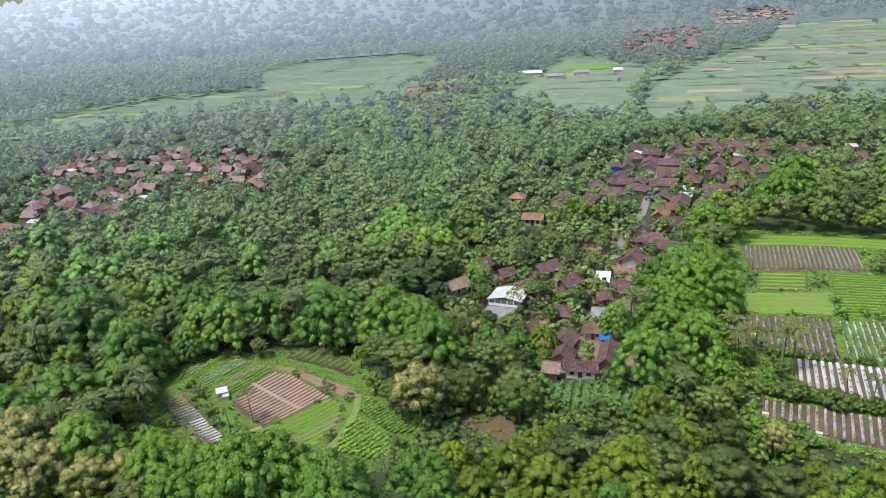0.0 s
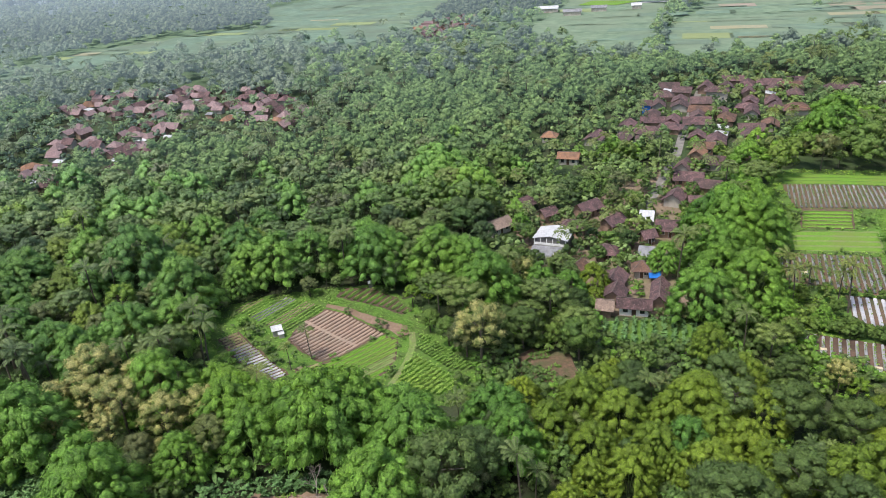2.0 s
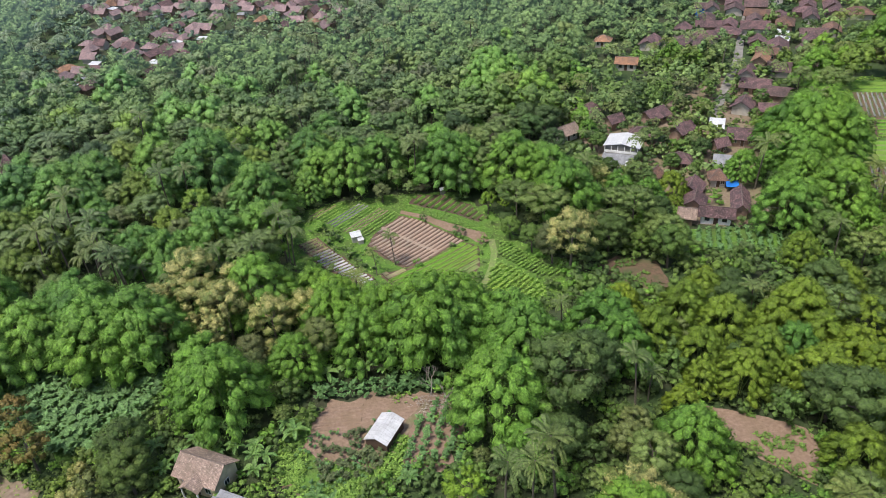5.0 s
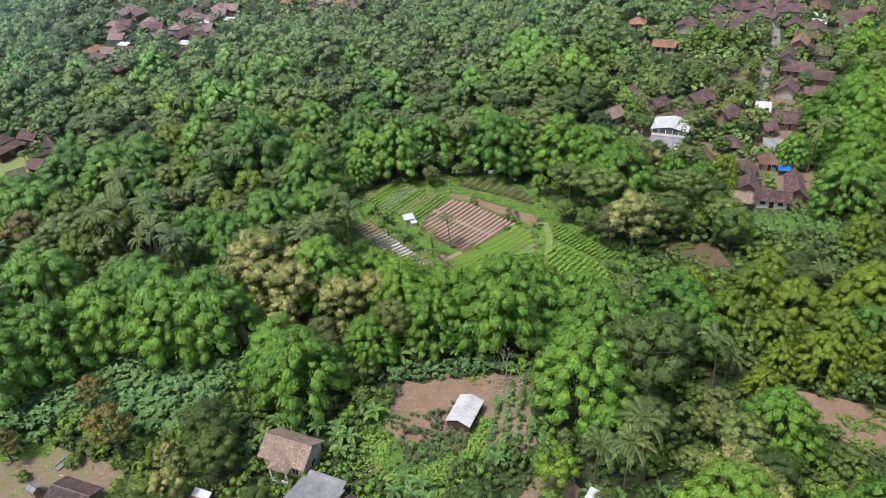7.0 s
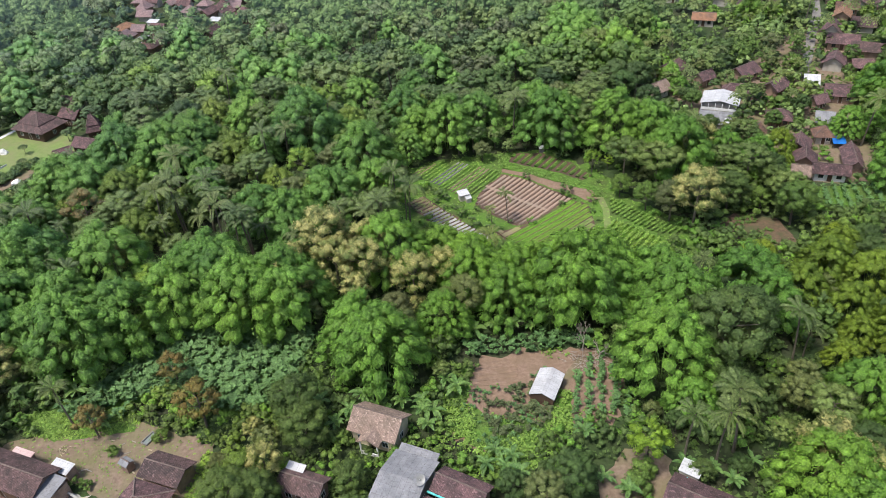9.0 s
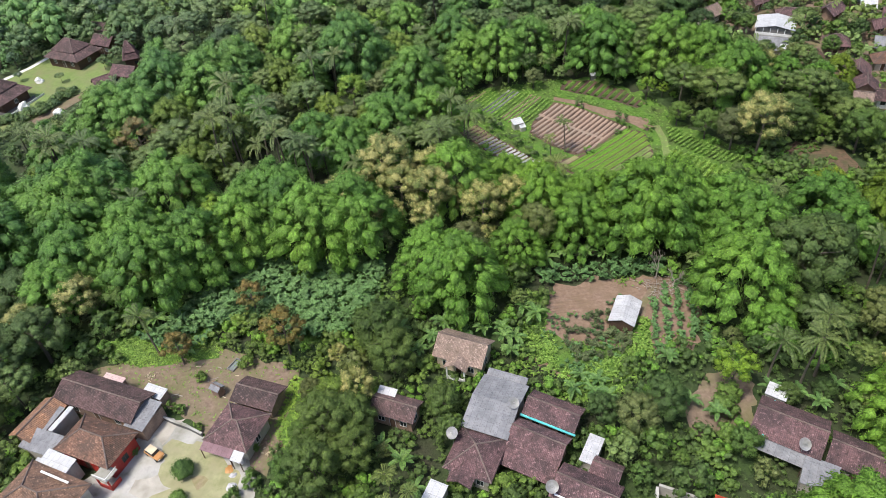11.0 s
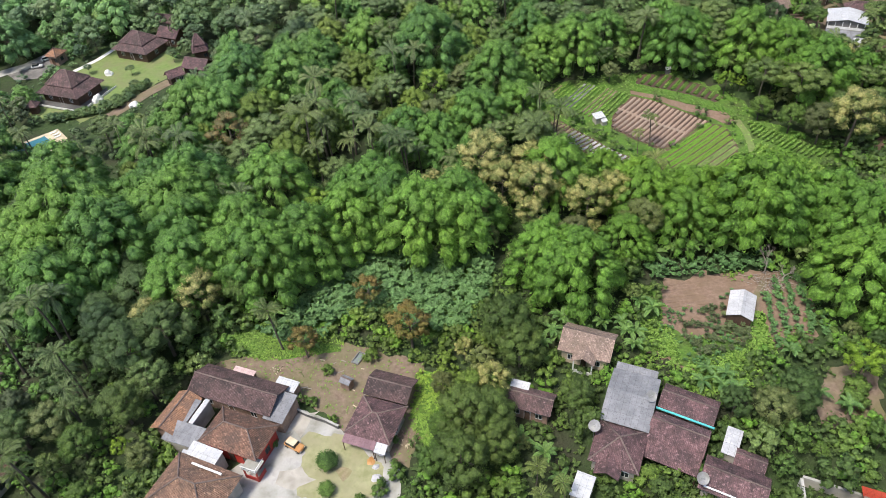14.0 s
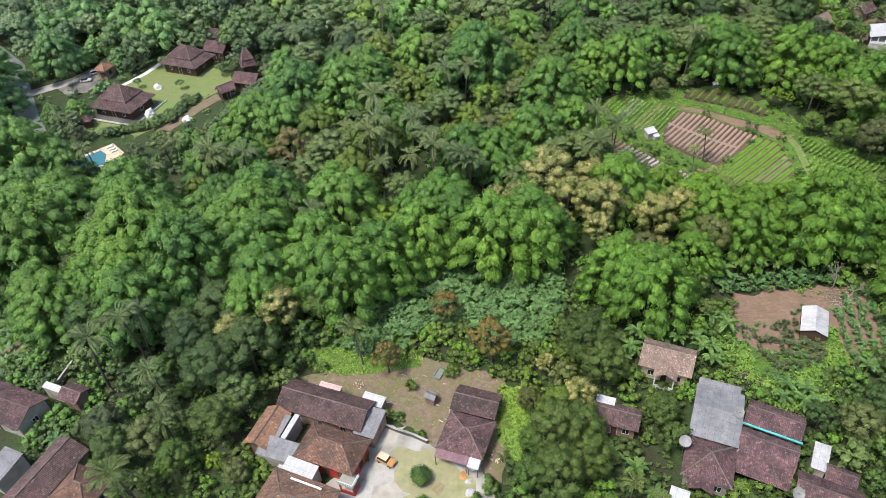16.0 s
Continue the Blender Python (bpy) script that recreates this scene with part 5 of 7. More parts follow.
for x, y, w, d, turn, style, rf, wl in (
        (25.5, 164.0, 7.5, 6.5, 62, "gable", ROOF, BRICK), (24.0, 156.2, 6.5, 6.0, 66, "gable", ROOF, BRICK), (27.0, 148.8, 8.6, 3.6, -18, "gable", ROOF, WHITE),
        (34.6, 154.0, 11.5, 4.8, 72, "gable", ROOF, BRICK), (33.9, 168.7, 5.4, 5.4, -13, "hip", ROOFRED, PLASTER), (20.2, 149.6, 4.6, 4.0, -20, "gable", ROOFPALE, BRICK),
        (-2.3, 200.0, 9.0, 6.0, 35, "gable", ROOFPALE, PLASTER), (6.0, 214.0, 9.5, 7.0, 40, "gable", ROOF, BRICK), (26.8, 208.5, 9.0, 7.0, 35, "gable", ROOF, BRICK), (32.4, 197.5, 8.0, 6.0, 40, "gable", ROOF, BRICK),
        (27.0, 180.0, 7.0, 6.0, -20, "hip", ROOF, BRICK), (55.1, 211.0, 8.0, 7.0, 60, "gable", ROOF, PLASTER), (64.4, 226.0, 10.0, 8.0, -25, "gable", ROOF, BRICK), (48.0, 190.5, 9.0, 7.5, -20, "gable", ROOF, BRICK)):
    house(x, y, w, d, turn, style, 2.3, 4.5, rf, wl, 0.9, label="brick village house with brown clay-tile roof" if rf is ROOF else "village house with weathered clay-tile roof", group="village houses")
for x, y, w, d, turn, style, rf, wl in (
        (61.5, 205.0, 8.0, 5.0, -15, "gable", ROOF, BRICK), (42.5, 197.0, 4.5, 4.0, -20, "shed", WHITETIN, PLASTER), (20.5, 196.5, 8.0, 5.0, -20, "hip", ROOF, BRICK), (17.4, 171.6, 6.0, 4.6, 50, "gable", ROOFRED, BRICK),
        (75.0, 249.5, 8.0, 6.0, 60, "gable", ROOFORANGE, BRICK), (79.5, 256.0, 8.0, 6.0, -20, "gable", ROOFRED, BRICK), (28.8, 256.0, 8.5, 6.0, -20, "gable", ROOFORANGE, PLASTER), (25.5, 284.0, 7.0, 6.0, -20, "hip", ROOFORANGE, PLASTER),
        (73.0, 314.0, 5.0, 5.0, -20, "gable", ROOFDARK, BLUE), (110.0, 330.0, 11.0, 9.0, -20, "hip", ROOF, PLASTER), (164.5, 284.0, 12.0, 8.0, -18, "gable", ROOFORANGE, CREAM), (14.0, 206.0, 6.0, 5.0, 30, "gable", ROOF, BRICK),
        (37.0, 175.0, 5.0, 3.6, -20, "shed", GREYROOF, BRICK), (40.0, 186.0, 5.0, 4.0, 20, "gable", ROOF, BRICK)):
    tall = rf is ROOFDARK or w == 11.0
    house(x, y, w, d, turn, style, 4.6 if tall else 2.5, 6.4 if tall else 4.5, rf, wl, 0.8, label="village house with clay-tile roof beside the road", group="village houses")
OPEN += [[(23, 249), (35, 249), (35, 260), (23, 260)], [(20, 278), (31, 278), (31, 289), (20, 289)]]
HOUSED.append((36.4, 163.5, 4.0))
tarp = thing("tarpaulin", ground_pose(36.4, 164.8, -12), "bright blue tarpaulin lean-to", "tarpaulin")
panel("sheet", [(-1.6, -1.4, 1.6), (1.6, -1.4, 1.6), (1.6, 1.4, 2.5), (-1.6, 1.4, 2.5)], 0.03, BLUE, tarp)
for px in (-1.5, 1.5):
    part("pole", boxes((px - 0.04, px + 0.04, -1.35, -1.27, -0.2, 1.6), (px - 0.04, px + 0.04, 1.27, 1.35, -0.2, 2.45)), DARKWOOD, tarp)


def hamlet(poly, step, turn, seed, roofs, group, label, scale=1.0, sparse=0.15, joined=False):
    """Houses of a village, packed along its lanes; a village far off is one mass."""
    made = []
    rnd = random.Random(seed)
    xs, ys = [p[0] for p in poly], [p[1] for p in poly]
    c, s = math.cos(radians(turn)), math.sin(radians(turn))
    mx, my = sum(xs) / len(xs), sum(ys) / len(ys)
    for i in range(-20, 21):
        for j in range(-20, 21):
            u, v = i * step + rnd.uniform(-1.5, 1.5) * scale, j * step * 0.9 + rnd.uniform(-1.5, 1.5) * scale
            x, y = mx + u * c - v * s, my + u * s + v * c
            if not inside(poly, x, y) or rnd.random() < sparse:
                continue
            if any((x - a) ** 2 + (y - b) ** 2 < (r + 3) ** 2 for a, b, r in HOUSED) or any(inside(q, x, y) for q in OPEN + CLEAR):
                continue
            w, d = rnd.uniform(8.5, 12) * scale, rnd.uniform(6.5, 8.5) * scale
            rf = rnd.choices(roofs, (10, 6, 1.8, 0.6, 1, 2.0))[0]
            tin = rf in (WHITETIN, GREYROOF)
            random.seed(seed + i * 50 + j)
            h = house(x, y, w * (0.6 if tin else 1), d * (0.6 if tin else 1), turn + rnd.choice((0, 90)) + rnd.uniform(-9, 9), "shed" if tin else rnd.choice(("gable", "gable", "hip")),
                  2.2, 2.8 if tin else rnd.uniform(4.0, 5.0), rf, rnd.choice((BRICK, PLASTER, BRICK)), 0.3 if tin else 0.9, label=label, openings=False, caps=False, group=group)
            made.append(h)
    if joined and made:
        bm, mats = bmesh.new(), []
        bm.loops.layers.uv.new("UVMap")
        for h in made:
            for ch in h.children:
                me = ch.data
                if me.materials[0] not in mats:
                    mats.append(me.materials[0])
                me.transform(h.matrix_basis)
                n = len(bm.faces)
                bm.from_mesh(me)
                bm.faces.ensure_lookup_table()
                for f in bm.faces[n:]:
                    f.material_index = mats.index(me.materials[0])
                bpy.data.objects.remove(ch)
            bpy.data.objects.remove(h)
        me = bpy.data.meshes.new("far_village")
        bm.to_mesh(me)
        bm.free()
        for m in mats:
            me.materials.append(m)
        tagged(new("far_village", me), label, "village", kind="stuff")


VROOFS = (ROOF, ROOFDARK, ROOFRED, ROOFORANGE, GREYROOF, WHITETIN)
hamlet([(40, 285), (66, 295), (92, 352), (130, 362), (160, 345), (135, 300), (104, 262), (84, 254), (86, 285), (66, 270), (45, 262)], 9.5, -22, 5, VROOFS, "far village houses", "brown-tiled house of the packed village")
hamlet([(140, 345), (165, 345), (190, 330), (230, 335), (215, 290), (170, 290), (175, 315)], 11, -20, 8, VROOFS, "far village houses", "brown-tiled house of the packed village")
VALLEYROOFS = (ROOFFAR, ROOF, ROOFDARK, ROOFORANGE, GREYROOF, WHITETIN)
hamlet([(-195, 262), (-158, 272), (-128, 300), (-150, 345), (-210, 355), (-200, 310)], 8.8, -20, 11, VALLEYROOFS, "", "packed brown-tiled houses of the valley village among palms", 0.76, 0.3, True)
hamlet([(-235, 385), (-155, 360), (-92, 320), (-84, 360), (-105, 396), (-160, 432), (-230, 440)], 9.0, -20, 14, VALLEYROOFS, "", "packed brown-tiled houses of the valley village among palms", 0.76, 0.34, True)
hamlet([(51, 198), (62, 194), (84, 236), (104, 262), (88, 284), (74, 258)], 8.6, -24, 31, VROOFS, "far village houses", "brown-tiled house beside the village road", 0.85, 0.22)
hamlet([(36, 208), (48, 214), (60, 244), (70, 266), (46, 264), (28, 236)], 9.5, -24, 32, VROOFS, "far village houses", "brown-tiled house beside the village road", 0.85, 0.78)

# ---- trees ----
def tree_kind(name, crown_quads, material, trunk, label, category="tree"):
    ob = thing(name, Matrix(), label, category)
    for stem in trunk if isinstance(trunk, list) else [trunk]:
        part("culm" if category == "bamboo" else "trunk", stem, BARK, ob)
    part("crown", leaf_mesh("crown", crown_quads, material), material, ob)
    return ob


def palm_kind(height, lean, fronds, label):
    ob = thing("coconut_palm", Matrix(), label, "palm tree")
    pts = [(lean * (u ** 1.7), 0.2 * math.sin(u * 3), height * u - 0.2) for u in np.linspace(0, 1, 6)]
    part("trunk", mesh_of("trunk", *tube(pts, [0.26, 0.19, 0.16, 0.15, 0.14, 0.17], 7), BARK, True), BARK, ob)
    q = palm_fronds(fronds, 4.0, 22, 0.62)
    q[:, :4] += np.array(pts[-1])
    part("crown", leaf_mesh("crown", q, PALM), PALM, ob)
    return ob


def banana_kind(height, leaves):
    ob = thing("banana_plant", Matrix(), "broad-leaved green banana plant", "banana plant")
    vs, fs = tube([(0, 0, -0.1), (0.05, 0, height * 0.5), (0, 0.05, height)], [0.16, 0.13, 0.08], 7)
    part("stem", mesh_of("stem", vs, fs, LIGHT, True), LIGHT, ob)
    for i in range(leaves):
        a = 2 * math.pi * i * 0.39 + random.uniform(-0.2, 0.2)
        lift, L = random.uniform(0.35, 1.2), random.uniform(1.7, 2.5)
        d, s = Vector((math.cos(a), math.sin(a), 0)), Vector((-math.sin(a), math.cos(a), 0))
        vs, fs = [], []
        for k, u in enumerate((0.0, 0.15, 0.35, 0.55, 0.75, 0.9, 1.0)):
            c = d * L * u * math.cos(lift * 0.7) + Vector((0, 0, height * 0.95 + L * (u * math.sin(lift) - 0.6 * u * u)))
            wd = (0.04, 0.22, 0.31, 0.33, 0.28, 0.17, 0.02)[k]
            vs += [c - s * wd + Vector((0, 0, wd * 0.35)), c, c + s * wd + Vector((0, 0, wd * 0.35))]
            if k:
                b = 3 * (k - 1)
                fs += [(b, b + 1, b + 4, b + 3), (b + 1, b + 2, b + 5, b + 4)]
        part("leaf", mesh_of("leaf", vs, fs, BANANA, False), BANANA, ob)
    return ob


def bamboo_culms(radius, height):
    """Five leaning canes."""
    out = []
    for i in range(5):
        a, r = 2 * math.pi * i * 0.382, radius * 0.3 * random.uniform(0.3, 1)
        q = [(math.cos(a) * r * (0.5 + 1.4 * u ** 2), math.sin(a) * r * (0.5 + 1.4 * u ** 2), height * 0.62 * u - 0.1) for u in (0, 0.4, 0.75, 1)]
        out.append(mesh_of("culm", *tube(q, [0.08, 0.07, 0.06, 0.03], 5), LIGHT, True))
    return out


KINDS = {}
KINDS["broad"] = [tree_kind("broadleaf_tree", broad_crown(4.0, 6.0, 3.6, 52, 96, 0.26, bough=0.255)[0], GREEN, trunk_mesh("trunk", 6.5, 0.22, 5, 3.2), "leafy green broadleaf tree with a clumped crown") for _ in range(3)]
KINDS["deep"] = [tree_kind("broadleaf_tree", broad_crown(3.8, 6.0, 3.2, 54, 96, 0.25, bough=0.25)[0], DEEP, trunk_mesh("trunk", 5.5, 0.24, 5, 3.0), "dark green dense broadleaf tree") for _ in range(2)]
KINDS["light"] = [tree_kind("albizia_tree", broad_crown(4.4, 3.8, 6.2, 52, 100, 0.24, 0.5, 0.215)[0], LIGHT, trunk_mesh("trunk", 8.4, 0.17, 6, 3.8), "light green feathery tree with a flat crown on a pale trunk") for _ in range(2)]
KINDS["teak"] = [tree_kind("broadleaf_tree", broad_crown(3.9, 6.2, 3.6, 54, 98, 0.25, bough=0.24)[0], TEAK, trunk_mesh("trunk", 6.5, 0.2, 5, 3.0), "olive-brown tree with dry seed heads") for _ in range(2)]
KINDS["grey"] = [tree_kind("broadleaf_tree", broad_crown(3.8, 6.0, 3.4, 54, 98, 0.25, bough=0.24)[0], GREYLEAF, trunk_mesh("trunk", 6.0, 0.2, 5, 3.0), "grey-green leafy broadleaf tree in the woods")]
KINDS["lime"] = [tree_kind("broadleaf_tree", broad_crown(3.0, 4.8, 3.6, 30, 100, 0.27, bough=0.26)[0], LIME, trunk_mesh("trunk", 5.5, 0.18, 5, 2.4), "bright yellow-green young-leaved tree") for _ in range(2)]
KINDS["bloom"] = [tree_kind("flowering_tree", broad_crown(3.5, 7.0, 4.0, 48, 104, 0.25, bough=0.25)[0], BLOOM, trunk_mesh("trunk", 7.5, 0.2, 6, 2.8), "tall tree covered in pale yellow blossom") for _ in range(2)]
KINDS["rust"] = [tree_kind("flowering_tree", broad_crown(2.6, 5.4, 2.8, 30, 104, 0.25, bough=0.26)[0], RUST, trunk_mesh("trunk", 5.5, 0.16, 5, 2.2), "slender tree with rust-orange young leaves")]
KINDS["bamboo"] = [tree_kind("bamboo_clump", bamboo_crown(4.9, 10.5, 78, 100, 0.34), BAMBOO, bamboo_culms(4.5, 10.5), "arching clump of feathery green bamboo", "bamboo") for _ in range(3)]
KINDS["olive"] = [tree_kind("bamboo_clump", bamboo_crown(4.6, 10.0, 78, 100, 0.34), OLIVE, bamboo_culms(4.4, 10), "arching clump of yellow-green bamboo", "bamboo") for _ in range(2)]
KINDS["palm"] = [palm_kind(h, l, n, "tall coconut palm with drooping feather fronds") for h, l, n in ((11, 0.9, 17), (12.5, -0.8, 16), (9.5, 0.5, 17))]
KINDS["banana"] = [banana_kind(1.9, 8), banana_kind(2.3, 9)]
KINDS["shrub"] = [tree_kind("shrub", broad_crown(1.5, 1.9, 0.35, 12, 150, 0.3, bough=0.4)[0], GREEN, trunk_mesh("trunk", 1.2, 0.06, 4, 0.9), "leafy green garden shrub", "shrub") for _ in range(2)]
used = set()
TREES = []
PLANTS = []


def plant(kind, x, y, s=1.0, turn=None):
    """Stands a tree of that kind on the land; the first of each kind is the original."""
    k = random.randrange(len(KINDS[kind]))
    ob = KINDS[kind][k]
    m = ground_pose(x, y, random.uniform(0, 360) if turn is None else turn, -0.05, s)
    TREES.append((x, y))
    if ob in used:
        return copy_thing(ob, m)
    used.add(ob)
    ob.matrix_world = m
    return ob


# trees known one by one
for kind, x, y, s in (("deep", 17.9, 115, 0.9), ("broad", 45.8, 135, 0.9), ("olive", 37.4, 127, 0.9), ("light", 49, 124, 0.9), ("olive", 38.7, 113, 1.0), ("deep", 49, 115, 0.9), ("light", 33.7, 104, 1.0),
                      ("deep", 44, 102, 1.15), ("deep", 52, 97, 1.1), ("bloom", 57, 112, 0.75), ("lime", 59, 109, 0.7), ("broad", 61, 98, 0.9), ("olive", 68, 97, 1), ("broad", 55, 129, 0.7), ("palm", 62, 143, 0.9),
                      ("palm", 72, 142, 0.95), ("palm", 78, 127, 0.8), ("palm", 83, 125.5, 0.8), ("broad", 65, 146, 0.6), ("broad", 70, 139, 0.55), ("palm", 45, 128, 0.9)):
    PLANTS.append((kind, x, y, s))
for item in PLANTS:
    plant(*item)
for x, y, s in ((-30, 69, 1.25), (-26, 67, 1.15), (-22.5, 69.5, 1.2), (-130, 135, 1.1), (-121, 135, 1.1), (-112, 130, 1.1), (-105, 129, 1.1), (-74, 138, 0.95),
                (-141, 111, 0.9), (-115, 130, 1), (-149, 129, 1), (-165, 130, 1), (-147, 113, 0.9), (-81, 128, 0.9), (-126, 137, 1), (-108, 126, 0.95), (-16, 108, 0.8)):
    plant("palm", x, y, s)
for x, y, s in ((-55, 137, 0.62), (-57, 118, 0.8), (-168, 84, 0.9), (-162, 72, 0.9), (-159, 66, 0.85), (-161, 53, 0.95), (-200, 144, 0.9), (-216, 156, 0.9), (-88, 47, 0.6), (-84, 49, 0.55),
                (-6.5, 87.6, 0.85), (-4, 89, 0.9), (41, 91, 0.95), (-75, 137.7, 1.0), (-77, 142.7, 1.0), (-88, 130.5, 1.05), (-80.4, 130.3, 1.05), (-215, 162, 0.9), (-200.6, 142.4, 1.0), (-146.5, 113.4, 1.1), (-121, 140, 1.1), (-127.6, 139, 1.1), (-165, 132, 1.1), (-168.7, 83, 1.05), (-173.3, 77, 1.0), (-160.6, 71.5, 1.05), (-158, 64.8, 1.0), (-159.5, 53.3, 0.95), (-128.7, 80, 0.75), (-98, 181, 1.1), (-47, 177, 1.1), (-108, 126, 1.05), (-98, 126.5, 1.05), (-51, 141.8, 0.62), (-88, 130, 0.9), (-46, 178, 1), (-55, 184, 1), (-116, 136, 1), (69, 150, 1), (63, 147, 0.95), (74, 141, 0.9), (88, 128, 0.9), (58, 241, 1.2)):
    plant("palm", x, y, s)
for x, y, s in ((-93, 67, 1.05), (-76, 114, 1.05), (-88, 115, 1.15), (-98, 118, 1.25), (-134, 123, 1.1), (-83, 107, 1.15), (-72, 108, 1.0), (-82, 112, 1.1), (-91, 122, 1.25), (-66, 112, 0.9), (-94, 109, 1.1), (1.4, 165.0, 0.8), (-144, 88, 0.9)):
    plant("bloom", x, y, s)
for x, y, s in ((-106, 79, 1.3), (-149, 139, 1.3), (-124, 78, 0.7)):
    plant("rust", x, y, s)
for x, y, s in ((-125, 113, 1.1), (-129, 112, 0.9), (-102, 160, 1.1), (-154, 70, 0.8), (-150, 60, 0.7), (-36, 68, 0.9)):
    plant("lime", x, y, s)
for x, y, s in ((58, 171, 1.25), (50, 157, 1.25), (41, 143, 1.15), (117, 248, 1.5), (125, 254, 1.5), (71, 191, 1.1), (82, 222, 1.1), (54, 146, 1.2), (-65, 176, 1.2), (-56, 180, 1.1), (-40, 182, 1.2),
                (-33, 177, 1.1), (-8, 156, 1.1), (-12, 168, 1.2), (-20, 172, 1.1), (-52, 110, 1), (-37, 106, 1.1), (-26, 104, 1.1), (-45, 111, 0.9), (-60, 110, 0.9), (-33, 108, 1.0), (-24, 97, 1.0)):
    plant("bamboo", x, y, s)
for x, y, s in ((7, 108, 1.1), (13, 103, 1.1), (17, 95, 1.1), (24, 88, 1.1), (29, 83, 1.1), (0, 102, 1.0), (22, 103, 1.1), (32, 94, 1.1), (-4, 112, 1.0), (12, 113, 1), (-107, 152, 1.1), (-112, 145, 1), (30, 110, 1), (38, 102, 1.1)):
    plant("olive", x, y, s)
for x, y, s in ((-92, 141, 1.2), (-82, 146, 1.1), (-104, 104.5, 1.1), (-118, 107, 1.15), (-133, 95, 1.1), (-139, 105, 1.15), (-77, 89, 1), (-81, 94, 1.1), (-49, 110, 1), (-157, 109, 1.2), (-97, 106, 1.1), (-148, 97, 1.1), (-111, 110, 1.1), (-126, 100, 1.0)):
    plant("bamboo", x, y, s)
for x, y, s in ((11, 136, 1.1), (-22, 96, 1.0), (-58, 174, 0.8), (-52, 175, 0.75), (-62, 173, 0.8), (54, 152, 0.9), (-16, 225, 1.2), (-6, 145, 0.8), (80, 208, 1.2)):
    plant("light", x, y, s)
for x, y, s in ((-19, 88, 1.5), (-13, 93, 1.4), (-90, 79, 1), (-88, 74, 0.9), (-97, 61, 1.0), (-80, 65, 0.75), (-159, 82, 1.2), (-153, 76, 1.1), (-98, 54, 0.9), (-148, 80, 1.1), (-155, 90, 1.1), (-93, 57, 0.8), (-166, 62, 1.0), (-151, 66, 1), (-48, 63, 0.8)):
    plant("deep", x, y, s)
for kind, x, y, s in (("grey", -168.8, 66, 0.85), ("teak", -160.8, 63, 0.85), ("grey", -143, 89, 0.8), ("bloom", -151, 83, 0.8), ("bloom", -13, 64, 0.95), ("bloom", -8.5, 61, 0.8), ("teak", -8.6, 80.5, 0.8), ("grey", -15.8, 89.5, 1.35), ("bamboo", -1.1, 75, 0.75), ("deep", -29, 64.5, 0.5), ("deep", -23.5, 65, 0.5),
                      ("bloom", -97, 76, 0.6), ("rust", -113.8, 89, 0.75), ("light", -66.8, 87.5, 0.42), ("grey", -100.6, 69, 0.6), ("grey", -21, 88, 1.2), ("deep", 36, 113, 1.2), ("deep", 43, 101.5, 1.1), ("teak", -52, 60.5, 0.78), ("deep", -56.5, 63, 0.55), ("deep", -93.4, 62, 0.85), ("broad", -101.6, 54.7, 0.7), ("grey", -97.4, 65.7, 0.5), ("broad", -100.7, 61.4, 0.5), ("teak", -88.9, 58.2, 0.38), ("palm", -87.6, 52, 0.5), ("deep", -20, 78, 0.8), ("bamboo", -27, 77, 0.6), ("deep", -30, 74, 0.5)):
    plant(kind, x, y, s)
for x, y in ((-81, 79), (-76.5, 80.5), (-73.4, 81), (-84, 77), (-70, 79), (-58.5, 70.6), (-44.5, 73), (-56, 69), (-79, 82.5), (-87, 82), (-27.5, 65), (-25, 63), (-31, 66), (-21, 66.5), (-34, 69.5)):
    plant("banana", x, y, 1.0)
for x, y, s in ((-47, 55, 0.6), (-96, 66, 0.9), (-156, 60, 1.0), (-153, 52, 0.95), (-163, 78, 0.9), (-38, 56, 0.6)):
    plant("broad", x, y, s)
for x, y in ((-80, 83), (-77, 86), (-74, 85), (-70, 81), (-69, 76), (-68, 79), (-82, 80), (-57, 99), (-53.5, 98.8), (-50, 98.8), (-46.5, 99.5), (-60.5, 98), (-131, 87), (-124, 80), (-127, 84), (-43, 65), (-86, 56), (-84, 52),
             (-89, 59), (-64, 84), (-66, 86), (-40, 62), (-55, 66), (-57, 67), (-60, 68), (-191, 91), (-187, 86), (-178, 66), (22, 82), (36, 186), (44, 178), (30, 186)):
    plant("banana", x, y, random.uniform(0.9, 1.3))

for i in range(9):
    u = i / 8
    plant("shrub", -206 + 20 * u, 166 + 14 * u * u, random.uniform(0.8, 1.05))
for x, y, s in ((-192, 190, 0.35), (-201, 204, 0.4), (-181, 196, 0.4), (-206, 193, 0.3), (-188, 181, 0.3)):
    plant("light", x, y, s)
for i in range(13):
    u = (i + random.uniform(-0.3, 0.3)) / 12
    plant("shrub", 61.5 + 36.5 * u, 136.6 - 17.8 * u, random.uniform(0.8, 1.4))
    plant("shrub", 74 + 32 * u, 149.8 - 13.2 * u, random.uniform(0.7, 1.2))

# ---- the woods between, by patches ----
def free(x, y, pad):
    for poly in OPEN + CLEAR:
        if inside(poly, x, y):
            return False
    for hx, hy, hr in HOUSED:
        if (x - hx) ** 2 + (y - hy) ** 2 < (hr + pad) ** 2:
            return False
    return True


